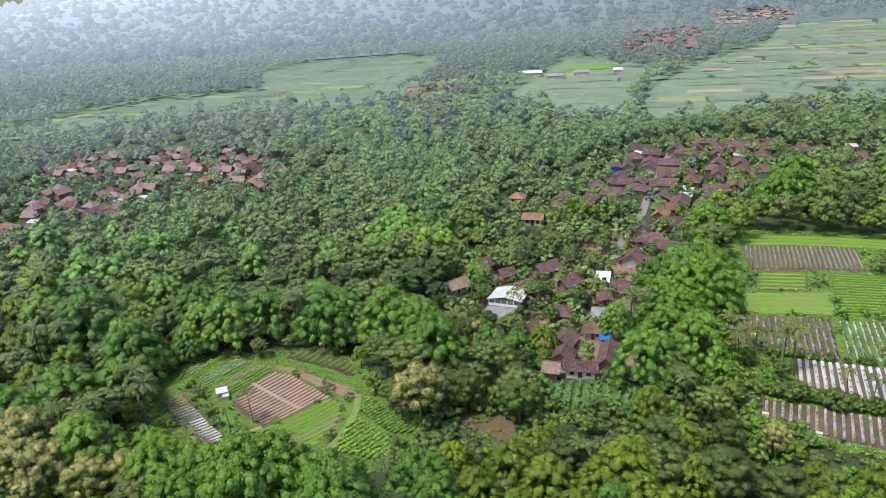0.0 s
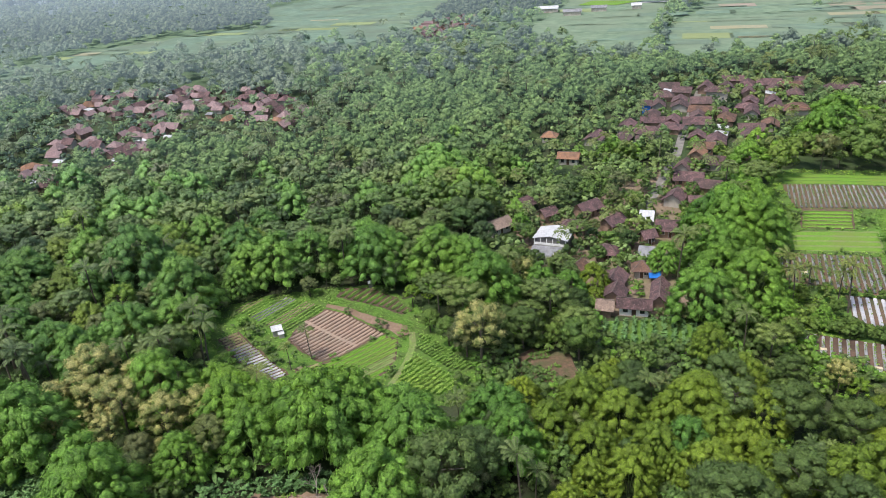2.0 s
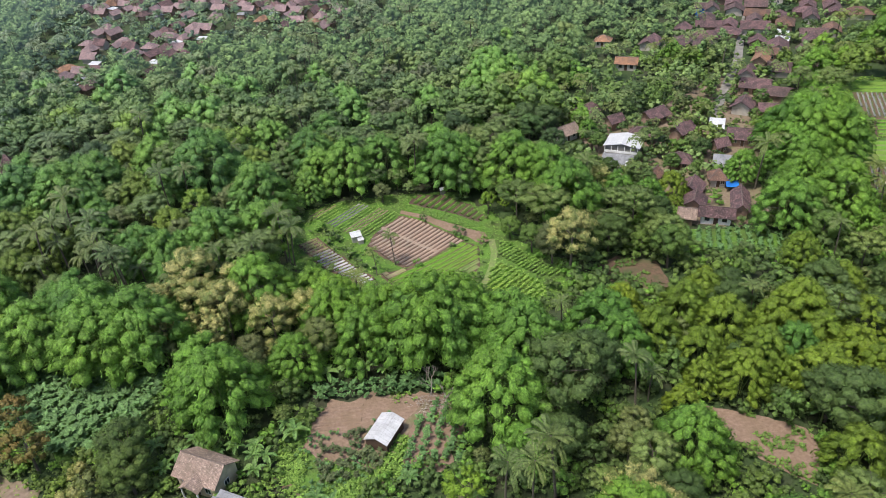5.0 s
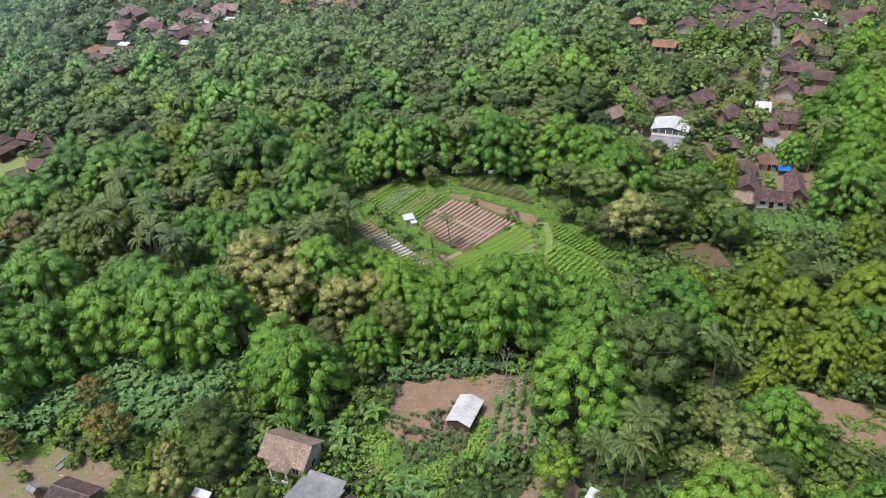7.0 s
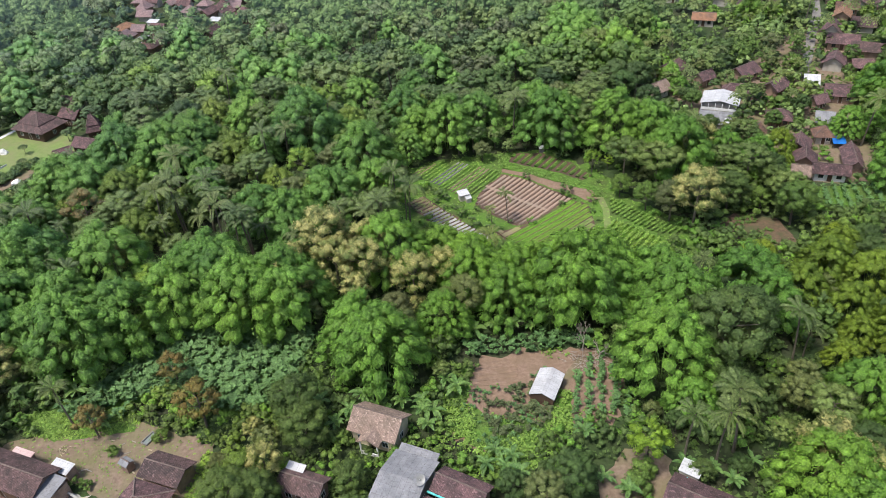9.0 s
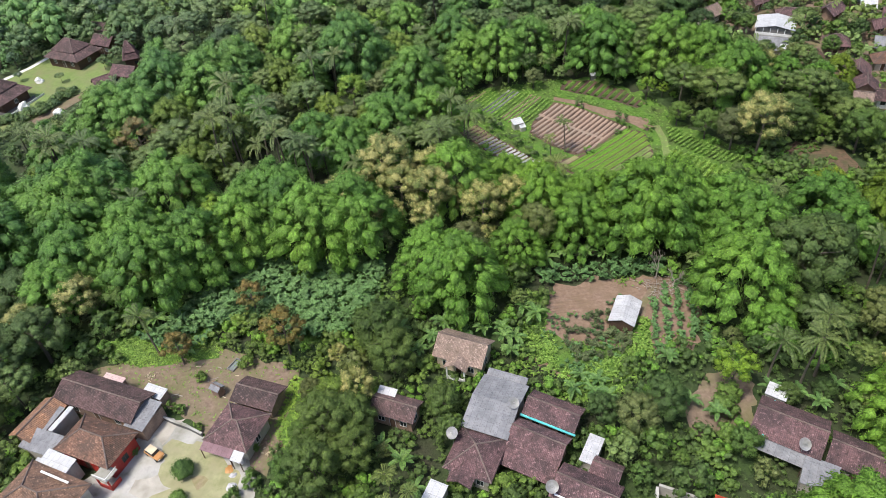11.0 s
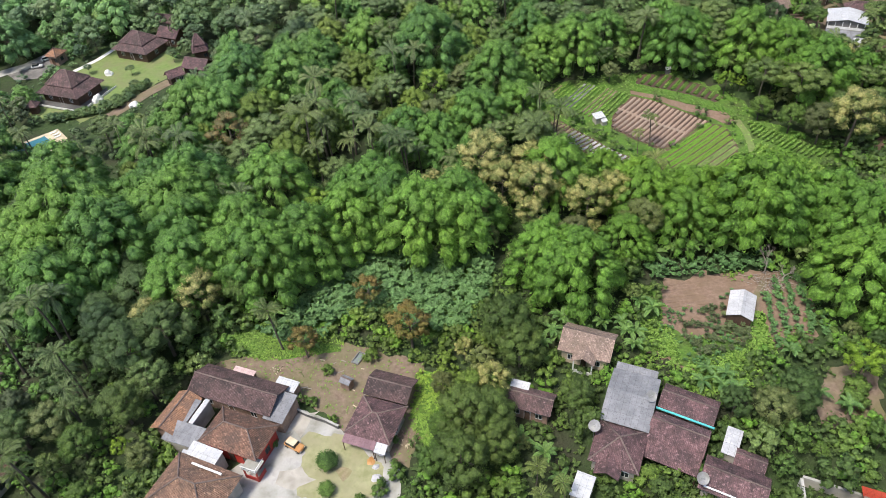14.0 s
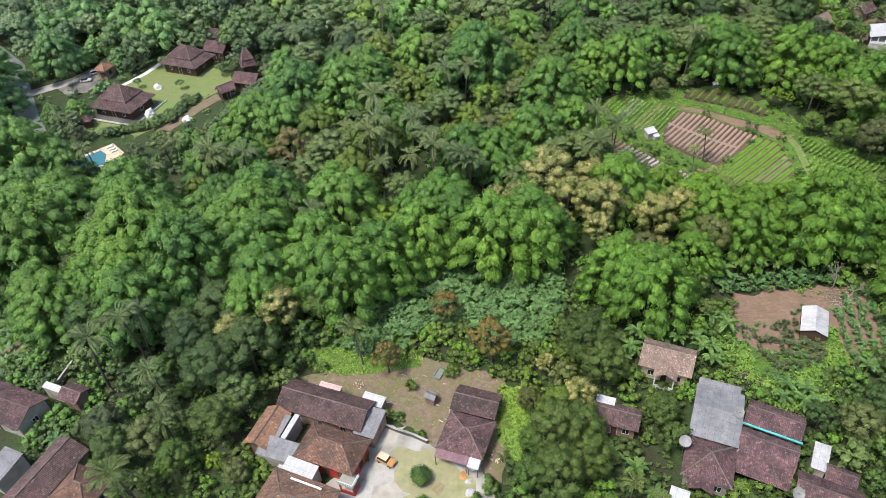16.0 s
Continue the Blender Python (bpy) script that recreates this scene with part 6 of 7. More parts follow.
def hides(x, y, tall, wide=2.2):
    """Whether a tree that tall would stand before a plot or a house, seen from the south and high up."""
    for f in (0.15, 0.4, 0.7, 1.0):
        k = f * tall / (86 - f * tall)
        for cx in ((-60, -105) if x < -100 else (-10, -60) if x > -20 else (-10, -60, -105)):
            px, py = x + (x - cx) * k, y * (1 + k)
            if any(inside(poly, px + e, py + 1.0) for poly in OPEN for e in (-wide, wide)):
                return True
            if (py < 90 or random.random() < 0.12) and any((px - hx) ** 2 + (py - hy) ** 2 < (0.75 * hr) ** 2 for hx, hy, hr in HOUSED):
                return True
    return False


def in_view(x, y):
    return -140 - 0.68 * y < x < 22 + 0.68 * y and y > 38


def patch_kind(x, y):
    """Which tree grows where."""
    n = noise.noise(Vector((x * 0.03, y * 0.03, 0.5)))
    r = random.random()

    def mix(*shares):
        k = random.random() * sum(w for _, w in shares)
        for kind, w in shares:
            k -= w
            if k <= 0:
                return kind
        return shares[-1][0]

    if -2 < x < 30 and 76 < y < 114:
        return mix(("olive", 6), ("bamboo", 2), ("deep", 1.5), ("palm", 0.6), ("teak", 0.5))
    if 30 <= x < 62 and 76 < y < 132:
        return mix(("deep", 3), ("olive", 3), ("grey", 0.5), ("broad", 2), ("palm", 0.8), ("light", 1), ("lime", 0.3))
    if -62 < x <= -2 and 84 < y < 124:
        return mix(("bamboo", 6), ("broad", 1), ("deep", 1), ("grey", 0.6), ("teak", 0.4))
    if -104 < x < -62 and 102 < y < 128:
        return mix(("bloom", 4), ("teak", 2), ("bamboo", 3), ("deep", 1), ("grey", 1))
    if -175 < x <= -95 and 84 < y < 122:
        return mix(("bamboo", 6), ("deep", 1), ("broad", 1), ("light", 0.6))
    if -185 < x < -58 and 122 < y < 152:
        return mix(("palm", 4), ("olive", 1.6), ("deep", 0.6), ("teak", 0.8), ("light", 2.2), ("bamboo", 2.4), ("broad", 1), ("lime", 0.3))
    if -130 < x < -60 and 152 <= y < 205:
        return mix(("light", 4), ("teak", 1.2), ("olive", 1.6), ("bamboo", 3), ("broad", 1.4), ("palm", 0.9), ("lime", 0.3))
    if -60 < x < 45 and 165 < y < 215:
        return mix(("broad", 3), ("light", 2.5), ("deep", 1), ("grey", 0.7), ("teak", 0.8), ("bamboo", 2))
    if x < -100 and y > 140 and r < 0.6:
        return mix(("light", 3), ("bamboo", 3), ("broad", 3), ("palm", 1.2), ("lime", 0.3))
    if y > 250 and x < -60 and r < 0.45:
        return "palm"
    if n > 0.12:
        return mix(("bamboo", 6), ("broad", 2), ("deep", 1))
    if n < -0.2:
        return mix(("deep", 3), ("light", 2), ("broad", 3), ("grey", 1.2), ("palm", 0.7))
    if y > 200:
        return mix(("broad", 4), ("light", 3), ("bamboo", 3), ("teak", 0.6), ("grey", 0.5), ("deep", 1), ("palm", 0.8), ("lime", 0.3))
    return mix(("broad", 3), ("light", 2.5), ("bamboo", 2.5), ("teak", 1.4), ("grey", 0.9), ("deep", 0.9), ("olive", 1.2), ("lime", 0.35), ("bloom", 0.6), ("palm", 0.8))


GREENVILLAGE = [(-5, 195), (0, 170), (15, 145), (45, 140), (62, 200), (115, 240), (170, 330), (150, 375), (90, 365), (40, 310), (0, 240)]
LEFTVILLAGE = [(-200, 270), (-130, 290), (-85, 322), (-90, 380), (-155, 425), (-225, 440), (-235, 350)]
NEARHOMES = [(-215, 40), (-145, 40), (-145, 84), (-100, 80), (-30, 74), (-15, 40), (-110, 30)]
singles = {}
massed = []
step = 7.3
for j in range(60):
    for i in range(120):
        x = -420 + i * step + (j % 2) * step / 2 + random.uniform(-2, 2)
        y = 38 + j * step * 0.9 + random.uniform(-2, 2)
        if y > 400 or not in_view(x, y):
            continue
        if not free(x, y, 2.6 if y < 120 else 1.2):
            continue
        if any((x - a) ** 2 + (y - b) ** 2 < 17 for a, b in TREES[:230]):
            continue
        village = inside(GREENVILLAGE, x, y) or inside(LEFTVILLAGE, x, y)
        if village and random.random() < ((0.08 if y < 265 and x < 62 else 0.3) if x > 0 else 0.5):
            continue
        if inside(NEARHOMES, x, y) and random.random() < 0.35:
            continue
        kind = patch_kind(x, y)
        s = (random.uniform(0.62, 1.0) if random.random() < 0.45 else random.uniform(0.95, 1.32)) * ((0.85 if kind == "palm" else 0.72 if x > 0 and y < 265 else 0.55) if village else 1.0) * (0.8 if y < 75 else 1)
        tall = (10.5 if x > -140 else 8.5) * s
        if hides(x, y, tall):
            if random.random() < (0.45 if y > 85 else 0.2):
                continue
            s *= 0.45
            kind = "broad" if kind in ("palm", "light", "bloom") else kind
            if hides(x, y, 10.5 * s):
                continue
        limit = {"broad": 110, "deep": 75, "bamboo": 170, "olive": 60, "light": 90, "palm": 90, "bloom": 60, "teak": 70, "grey": 80, "lime": 16}[kind]
        if y < 205 and singles.get(kind, 0) < limit:
            singles[kind] = singles.get(kind, 0) + 1
            plant(kind, x, y, s)
        else:
            massed.append((kind, x, y, s))

# young trees in the gaps
young = []
for k in range(2200):
    y = random.uniform(40, 215)
    x = random.uniform(-140 - 0.68 * y, 22 + 0.68 * y)
    if not free(x, y, 1.2) or any((x - a) ** 2 + (y - b) ** 2 < 14 for a, b in TREES):
        continue
    s = random.uniform(0.42, 0.66)
    if hides(x, y, 9.0 * s, 1.2):
        continue
    TREES.append((x, y))
    young.append((x, y, s))

# ---- massed woods ----
def mound(puffs, radius, height, per, size, core):
    """A distant crown: a few boughs over a close inner mass."""
    k = np.arange(puffs)
    a, u = k * 2.4 + rng.uniform(-0.4, 0.4, puffs), np.sqrt(k / puffs)
    c = np.stack([np.cos(a) * u * radius * 0.72, np.sin(a) * u * radius * 0.72, height * (0.86 - 0.4 * u ** 2) * rng.uniform(0.9, 1.08, puffs)], 1)
    return puff_leaves(c, rng.uniform(0.75, 1.2, puffs) * radius * 1.28 / math.sqrt(puffs), per, size, core=core, dome="far")


def template(kind):
    if kind == "bamboo" or kind == "olive":
        return bamboo_crown(4.6, 10.2, 20, 11, 0.78)
    if kind == "palm":
        return palm_fronds(10, 3.6, 5, 1.5, 11.0)
    if kind == "light":
        return broad_crown(4.2, 4.8, 4.6, 17, 11, 0.66, 0.62, 0.35)[0]
    return broad_crown(4.0, 6.0, 3.6, 17, 11, 0.66, bough=0.35)[0]


def massed_woods(name, items, templates, material, label):
    out = []
    for i, (x, y, s) in enumerate(items):
        q = templates[i % len(templates)]
        a = random.uniform(0, 6.28)
        c, sn = math.cos(a), math.sin(a)
        m = np.array([[c, sn, 0], [-sn, c, 0], [0, 0, 1]]) * s
        q = q @ m
        q[:, :4] += np.array([x, y, land(x, y)])
        out.append(q)
    if out:
        tagged(new(name, leaf_mesh(name, np.concatenate(out), material)), label, "woods", kind="stuff")


LOOKS = {"broad": (GREEN, "mixed green broadleaf woods"), "deep": (DEEP, "dark green broadleaf woods"), "bamboo": (BAMBOO, "green bamboo groves"), "olive": (OLIVE, "yellow-green bamboo groves"),
         "light": (LIGHT, "light green albizia woods"), "palm": (PALM, "groves of coconut palms"), "teak": (TEAK, "olive-brown trees in the woods"), "grey": (GREYLEAF, "grey-green trees in the woods"), "lime": (LIME, "bright yellow-green trees in the woods"), "bloom": (BLOOM, "pale yellow flowering trees in the woods")}
def beyond(x, y):
    """Where the woods change to the leaf colours paled for haze, with a scattered edge."""
    return 250 + 70 * noise.noise(Vector((x * 0.37, y * 0.41, 6.0)))


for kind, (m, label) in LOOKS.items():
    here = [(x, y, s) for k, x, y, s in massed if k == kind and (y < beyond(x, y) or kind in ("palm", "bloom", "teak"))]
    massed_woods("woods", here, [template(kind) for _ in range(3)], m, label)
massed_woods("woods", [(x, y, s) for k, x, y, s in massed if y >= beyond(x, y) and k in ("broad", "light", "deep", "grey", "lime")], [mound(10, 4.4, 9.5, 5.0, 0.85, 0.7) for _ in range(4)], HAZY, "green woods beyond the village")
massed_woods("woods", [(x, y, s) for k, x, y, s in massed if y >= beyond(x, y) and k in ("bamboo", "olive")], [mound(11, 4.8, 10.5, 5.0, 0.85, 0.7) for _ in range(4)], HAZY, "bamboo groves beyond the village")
for i, (m, label) in enumerate(((GREEN, "young green trees in the gaps"), (DEEP, "young dark green trees in the gaps"), (TEAK, "young olive-brown trees in the gaps"), (LIGHT, "young light green trees in the gaps"))):
    massed_woods("young_trees", young[i::4], [broad_crown(4.0, 6.4, 2.6, 16, 10, 0.8, bough=0.34)[0] for _ in range(3)], m, label)
trunks_v, trunks_f = [], []
for k, x, y, s in massed:
    if k == "palm" or random.random() < 0.3:
        v, f = tube([(x, y, land(x, y) - 0.3), (x + 0.2, y, land(x, y) + s * (10.8 if k == "palm" else 6))], [0.2, 0.12], 4)
        o = len(trunks_v)
        trunks_v += v
        trunks_f += [tuple(i + o for i in g) for g in f]
tagged(new("woods_trunks", mesh_of("woods_trunks", trunks_v, trunks_f, BARK)), "pale slender trunks in the woods", "trunks", kind="stuff")

# undergrowth below the near trees
pts, sizes = [], []
while len(pts) < 9000:
    y = random.uniform(36, 105) if len(pts) % 5 < 3 else random.uniform(100, 230)
    x = random.uniform(-140 - 0.68 * y, 22 + 0.68 * y)
    if free(x, y, 0.5):
        s = random.uniform(0.3, 0.75)
        pts.append((x, y, land(x, y) + random.uniform(0, 0.5)))
        sizes.append(s)
tagged(new("undergrowth", leaf_mesh("undergrowth", tufts(pts, np.array(sizes), 10, 0.35), DEEP)), "tangled green undergrowth below the trees", "undergrowth", kind="stuff")

# low bushes in the open places between houses and trees
spots = []
while len(spots) < 2800:
    y = random.uniform(75, 215) if len(spots) % 5 < 2 else random.uniform(40, 100)
    x = random.uniform(-140 - 0.68 * y, 22 + 0.68 * y)
    if free(x, y, 0.3) and not any((x - a) ** 2 + (y - b) ** 2 < 5 for a, b in TREES):
        spots.append((x, y, random.uniform(0.5, 1.3)))
for k in range(420):
    x, y = random.uniform(-12, 66), random.uniform(112, 156)
    if free(x, y, 0.3):
        spots.append((x, y, random.uniform(0.9, 1.8)))
for i, m in enumerate((GREEN, DEEP, BAMBOO, DEEP)):
    massed_woods("bushes", spots[i::4], [broad_crown(1.4, 1.8, 0.2, 6, 20, 0.4, bough=0.45)[0] for _ in range(4)], m, "low leafy green bushes between the trees")

# hedges, fruit trees and palms between the village houses
spots = []
while len(spots) < 800:
    x, y = random.uniform(-240, 180), random.uniform(170, 440)
    if (inside(GREENVILLAGE, x, y) or inside(LEFTVILLAGE, x, y)) and free(x, y, -0.6) and not any((x - a) ** 2 + (y + 4.5 - b) ** 2 < (0.8 * r) ** 2 for a, b, r in HOUSED) and random.random() < (0.7 if x > 0 else 0.4):
        spots.append((x, y, random.uniform(0.9, 2.2)))
for i, m in enumerate((GREEN, LIGHT, DEEP, HAZY)):
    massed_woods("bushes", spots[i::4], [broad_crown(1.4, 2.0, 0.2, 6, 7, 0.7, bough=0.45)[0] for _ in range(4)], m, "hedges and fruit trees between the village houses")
massed_woods("palms", [(x, y, s * 0.5) for x, y, s in spots[::6]], [palm_fronds(10, 3.6, 5, 1.2, 11.0) for _ in range(3)], PALM, "coconut palms between the village houses")

# ---- the distance ----
PLAINS = [[(-370, 545), (-311, 650), (-250, 679), (-179, 700), (-225, 866), (-145, 976), (-8, 914), (-19, 743), (-48, 635), (-90, 576), (-163, 590), (-258, 588), (-307, 545)],
          [(47, 572), (88, 679), (126, 783), (173, 722), (175, 628), (114, 476), (77, 480)],
          [(123, 452), (161, 562), (260, 716), (337, 782), (454, 1006), (640, 1030), (300, 471), (222, 465), (167, 466)]]


FARHOMES = [[(182, 877), (270, 1033), (348, 1007), (307, 849), (228, 739), (184, 771)], [(-53, 574), (-28, 643), (8, 662), (16, 603), (-16, 543)], [(365, 1015), (452, 1005), (505, 1060), (480, 1130), (410, 1110)], [(68, 620), (100, 610), (135, 640), (110, 680), (64, 672)]]


def far_zone(x, y):
    """Woods (True) or open fields on the plain; few trees at the homes and just before them."""
    if any(inside(p, x, y + e) for p in FARHOMES for e in (0, 20)) and random.random() < 0.8:
        return False
    if any(inside(p, x, y) for p in PLAINS):
        return noise.noise(Vector((x * 0.02, y * 0.03, 2))) > 0.42 and random.random() < 0.5
    return True


items = []
y = 400.0
while y < 2350:
    gap = 7.6 + max(0, y - 600) * 0.011 + (1.5 if y > 1080 else 0)
    n = int(1.5 * y / (gap * 1.12))
    for i in range(n):
        x, yy = random.uniform(-0.76 * y - 30, 0.74 * y + 20), y + random.uniform(-0.7, 0.7) * gap
        k = 9.5 / (86 - land(x, yy))
        if any(inside(p, x + (x + 20) * k * f, yy * (1 + k * f)) for p in PLAINS for f in (0.55, 1.0)) and random.random() < 0.8:
            continue
        if far_zone(x, yy) and not (inside(LEFTVILLAGE, x, yy) and random.random() < 0.6):
            items.append((x, yy, random.uniform(0.6, 1.3) * (1 + max(0, y - 700) * 0.0004)))
    y += gap
near_far = [i for i in items if i[1] < 640]
mid_far = [i for i in items if 640 <= i[1] < 1080]
hills = [i for i in items if i[1] >= 1080]
# the left side takes the leaves tinted bluest for haze
valley = [i for i in near_far if i[0] < -0.22 * i[1] + 20 * noise.noise(Vector((i[0] * 0.02, i[1] * 0.02, 4)))]
massed_woods("far_woods", valley[::2] + valley[1::4], [mound(9, 4.6, 9.5, 3.4, 1.0, 0.72) for _ in range(4)], FAR, "distant green groves of the valley, tinted bluish for haze")
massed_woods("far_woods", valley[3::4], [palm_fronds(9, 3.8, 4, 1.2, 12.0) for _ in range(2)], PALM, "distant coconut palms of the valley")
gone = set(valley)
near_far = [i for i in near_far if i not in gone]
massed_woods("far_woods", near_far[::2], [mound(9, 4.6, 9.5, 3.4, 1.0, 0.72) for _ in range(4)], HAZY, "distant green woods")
massed_woods("far_woods", near_far[1::4], [mound(9, 4.8, 10.5, 3.4, 1.0, 0.72) for _ in range(3)], FAR, "distant green groves, tinted pale for haze")
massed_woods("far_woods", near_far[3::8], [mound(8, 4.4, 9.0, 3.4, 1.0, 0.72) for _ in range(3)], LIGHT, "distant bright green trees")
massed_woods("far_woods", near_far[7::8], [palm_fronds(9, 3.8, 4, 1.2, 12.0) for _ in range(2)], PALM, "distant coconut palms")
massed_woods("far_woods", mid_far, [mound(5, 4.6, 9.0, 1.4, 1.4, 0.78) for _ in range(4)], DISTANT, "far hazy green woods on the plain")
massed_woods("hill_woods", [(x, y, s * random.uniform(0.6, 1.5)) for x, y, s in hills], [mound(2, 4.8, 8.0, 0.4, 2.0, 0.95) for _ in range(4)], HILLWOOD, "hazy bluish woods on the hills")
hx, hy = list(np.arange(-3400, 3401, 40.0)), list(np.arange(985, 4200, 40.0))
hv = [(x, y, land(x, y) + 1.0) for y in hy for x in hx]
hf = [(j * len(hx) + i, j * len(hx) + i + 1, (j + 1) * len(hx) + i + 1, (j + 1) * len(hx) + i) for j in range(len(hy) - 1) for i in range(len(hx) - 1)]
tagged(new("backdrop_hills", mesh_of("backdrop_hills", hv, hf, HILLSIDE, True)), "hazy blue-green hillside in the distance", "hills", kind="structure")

plain = thing("far_fields", Matrix(), "patchwork of green rice fields, paled for haze, on the plain", "fields", kind="structure")
rnd = random.Random(3)
c, s = math.cos(radians(-17)), math.sin(radians(-17))
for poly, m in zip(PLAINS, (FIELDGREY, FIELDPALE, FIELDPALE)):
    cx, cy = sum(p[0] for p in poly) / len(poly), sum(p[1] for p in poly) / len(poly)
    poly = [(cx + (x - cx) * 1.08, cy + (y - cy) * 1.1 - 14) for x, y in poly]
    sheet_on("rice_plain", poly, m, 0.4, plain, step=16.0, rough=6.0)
v = 380.0
while v < 1150:
    d = rnd.choice((4, 7, 10, 15, 22))
    u = -700.0
    while u < 1100:
        wide = rnd.uniform(18, 60)
        x, y = u * c - v * s - 200, u * s + v * c + 60
        u += wide
        right = inside(PLAINS[2], x, y)
        if rnd.random() > (0.75 if right else 0.5) or not any(inside(q, x, y) for q in PLAINS):
            continue
        w = wide * 0.97
        quad = [(x + a * w / 2 * c - b * d / 2 * s, y + a * w / 2 * s + b * d / 2 * c) for a, b in ((-1, -0.9), (1, -0.9), (1, 0.9), (-1, 0.9))]
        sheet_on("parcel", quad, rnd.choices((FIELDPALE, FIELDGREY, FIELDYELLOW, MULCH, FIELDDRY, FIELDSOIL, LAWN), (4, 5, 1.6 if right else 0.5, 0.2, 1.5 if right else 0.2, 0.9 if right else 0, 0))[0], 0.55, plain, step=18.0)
    v += d
hamlet([(182, 877), (270, 1033), (348, 1007), (307, 849), (228, 739), (184, 771)], 12, -15, 21, (ROOFFAR, ROOF, ROOFFAR, ROOFORANGE, GREYROOF, WHITETIN), "", "distant village of red roofs, paled for haze, on the plain", 1.1, 0.15, True)
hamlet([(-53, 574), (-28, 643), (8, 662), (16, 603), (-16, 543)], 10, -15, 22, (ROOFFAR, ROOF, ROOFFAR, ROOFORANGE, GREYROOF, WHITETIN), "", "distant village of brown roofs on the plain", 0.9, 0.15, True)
for x, y, w, d, m in ((76, 662, 20, 11, WHITETIN), (93, 630, 16, 8, GREYROOF), (150, 640, 9, 6, WHITETIN), (118, 642, 14, 6, GREYROOF)):
    house(x, y, w, d, -12, "gable", 3.5, 5.6, m, PLASTER, label="long pale-roofed hall beside the sports field", name="hall", openings=False, caps=False)
tagged(sheet_on("sports_field", [(108, 690), (140, 672), (168, 690), (126, 716)], PADDY, 0.7, step=8), "bright green sports field", "sports field", kind="structure")
hamlet([(365, 1015), (452, 1005), (505, 1060), (480, 1130), (410, 1110)], 15, -10, 23, (ROOFORANGE, ROOFPALE, ROOFFAR, ROOFORANGE, ROOFPALE, WHITETIN), "", "distant orange-roofed houses on the hillside", 1.3, 0.15, True)

# ---- loose things and small details ----
for x, y, z, a in ((-69.7, 62.6, 4.9, 20), (-78.6, 58.4, 4.2, -30), (-65.7, 49.4, 4.3, 10), (-31.3, 54.2, 4.2, 15)):
    dish(x, y, z, a)


def car(x, y, turn, paint, roof, label):
    """A small boxy car: body, cabin, four wheels with tyre and rim, lamps."""
    ob = thing("car", ground_pose(x, y, turn, 0.13, 0.86), label, "car")
    bm = boxes((-1.9, 1.9, -0.8, 0.8, 0.35, 0.95))
    bmesh.ops.bevel(bm, geom=bm.edges[:], offset=0.12, segments=2, affect="EDGES")
    part("body", bm, paint, ob)
    bm = bmesh.new()
    vs = box(bm, -1.5, 0.7, -0.72, 0.72, 0.9, 1.55)
    for v in vs:
        if v.co.z > 1.2:
            v.co.x = v.co.x * 0.84 - 0.05
            v.co.y *= 0.9
    part("cabin", bm, GLASS, ob, "dark window glass")
    part("roof", boxes((-1.32, 0.55, -0.66, 0.66, 1.54, 1.62)), roof, ob)
    for wx in (-1.2, 1.2):
        for wy in (-0.78, 0.78):
            vs, fs = tube([(wx, wy - 0.1, 0.32), (wx, wy + 0.1, 0.32)], [0.33, 0.33], 14)
            tyre = part("wheel", mesh_of("wheel", vs, fs + [tuple(range(13, -1, -1))], RUBBER), RUBBER, ob)
            vs, fs = tube([(wx, wy - 0.11, 0.32), (wx, wy + 0.11, 0.32)], [0.18, 0.18], 10)
            part("rim", mesh_of("rim", vs, fs + [tuple(range(9, -1, -1))], METAL), METAL, tyre)
    for wy in (-0.55, 0.55):
        part("headlight", boxes((1.88, 1.94, wy - 0.14, wy + 0.14, 0.62, 0.78)), WHITE, ob)
    return ob


car(-123.6, 60.2, -32, ORANGEPAINT, CREAM, "small orange car with cream roof in the courtyard")
car(-223.4, 203.5, 30, WHITE, WHITE, "white car parked by the gatehouse")
car(-224.6, 199.0, 10, WHITE, STONE, "white car parked on the lane")


def lump(name, x, y, size, material, label, category, tall=0.6):
    """A soft, creased heap."""
    ob = thing(name, ground_pose(x, y, random.uniform(0, 360), 0.05), label, category)
    bm = bmesh.new()
    bmesh.ops.create_icosphere(bm, subdivisions=3, radius=1.0)
    for v in bm.verts:
        f = 1 + 0.35 * noise.noise(v.co * 1.7 + Vector((x, y, 0))) + 0.12 * noise.noise(v.co * 5)
        v.co = Vector((v.co.x * f * size, v.co.y * f * size * 0.75, max(v.co.z, -0.1) * f * size * tall))
    part("cover", bm, material, ob)
    return ob


for x, y, s in ((-110.2, 58.6, 0.8), (-110.6, 54.4, 0.8), (-110.9, 56.2, 0.6)):
    lump("tarpaulin", x, y, s, MULCHW, "crumpled white tarpaulin over a heap", "tarpaulin")
lump("sand_heap", -111.7, 57.2, 0.8, ORANGEPAINT, "heap of orange-red sand", "sand heap", 0.25)
for k in range(5):
    bm = bmesh.new()
    for i in range(26):
        vs = box(bm, -0.12, 0.12, -0.055, 0.055, -0.04, 0.04)
        m = Matrix.Translation((random.gauss(0, 0.55), random.gauss(0, 0.45), random.uniform(0.05, 0.35))) @ Euler([random.uniform(0, 6) for _ in range(3)]).to_matrix().to_4x4()
        bmesh.ops.transform(bm, verts=vs, matrix=m)
    x, y = ((-106.9, 61.7), (-106.0, 59.6), (-105.1, 61.1), (-129.1, 75.6), (-124.2, 78.4))[k]
    ob = thing("rubble_heap", ground_pose(x, y, 0, 0.06), "heap of broken pale bricks and planks", "rubble")
    part("rubble", bm, CREAM if k % 2 else BRICK, ob)["kind"] = "stuff"
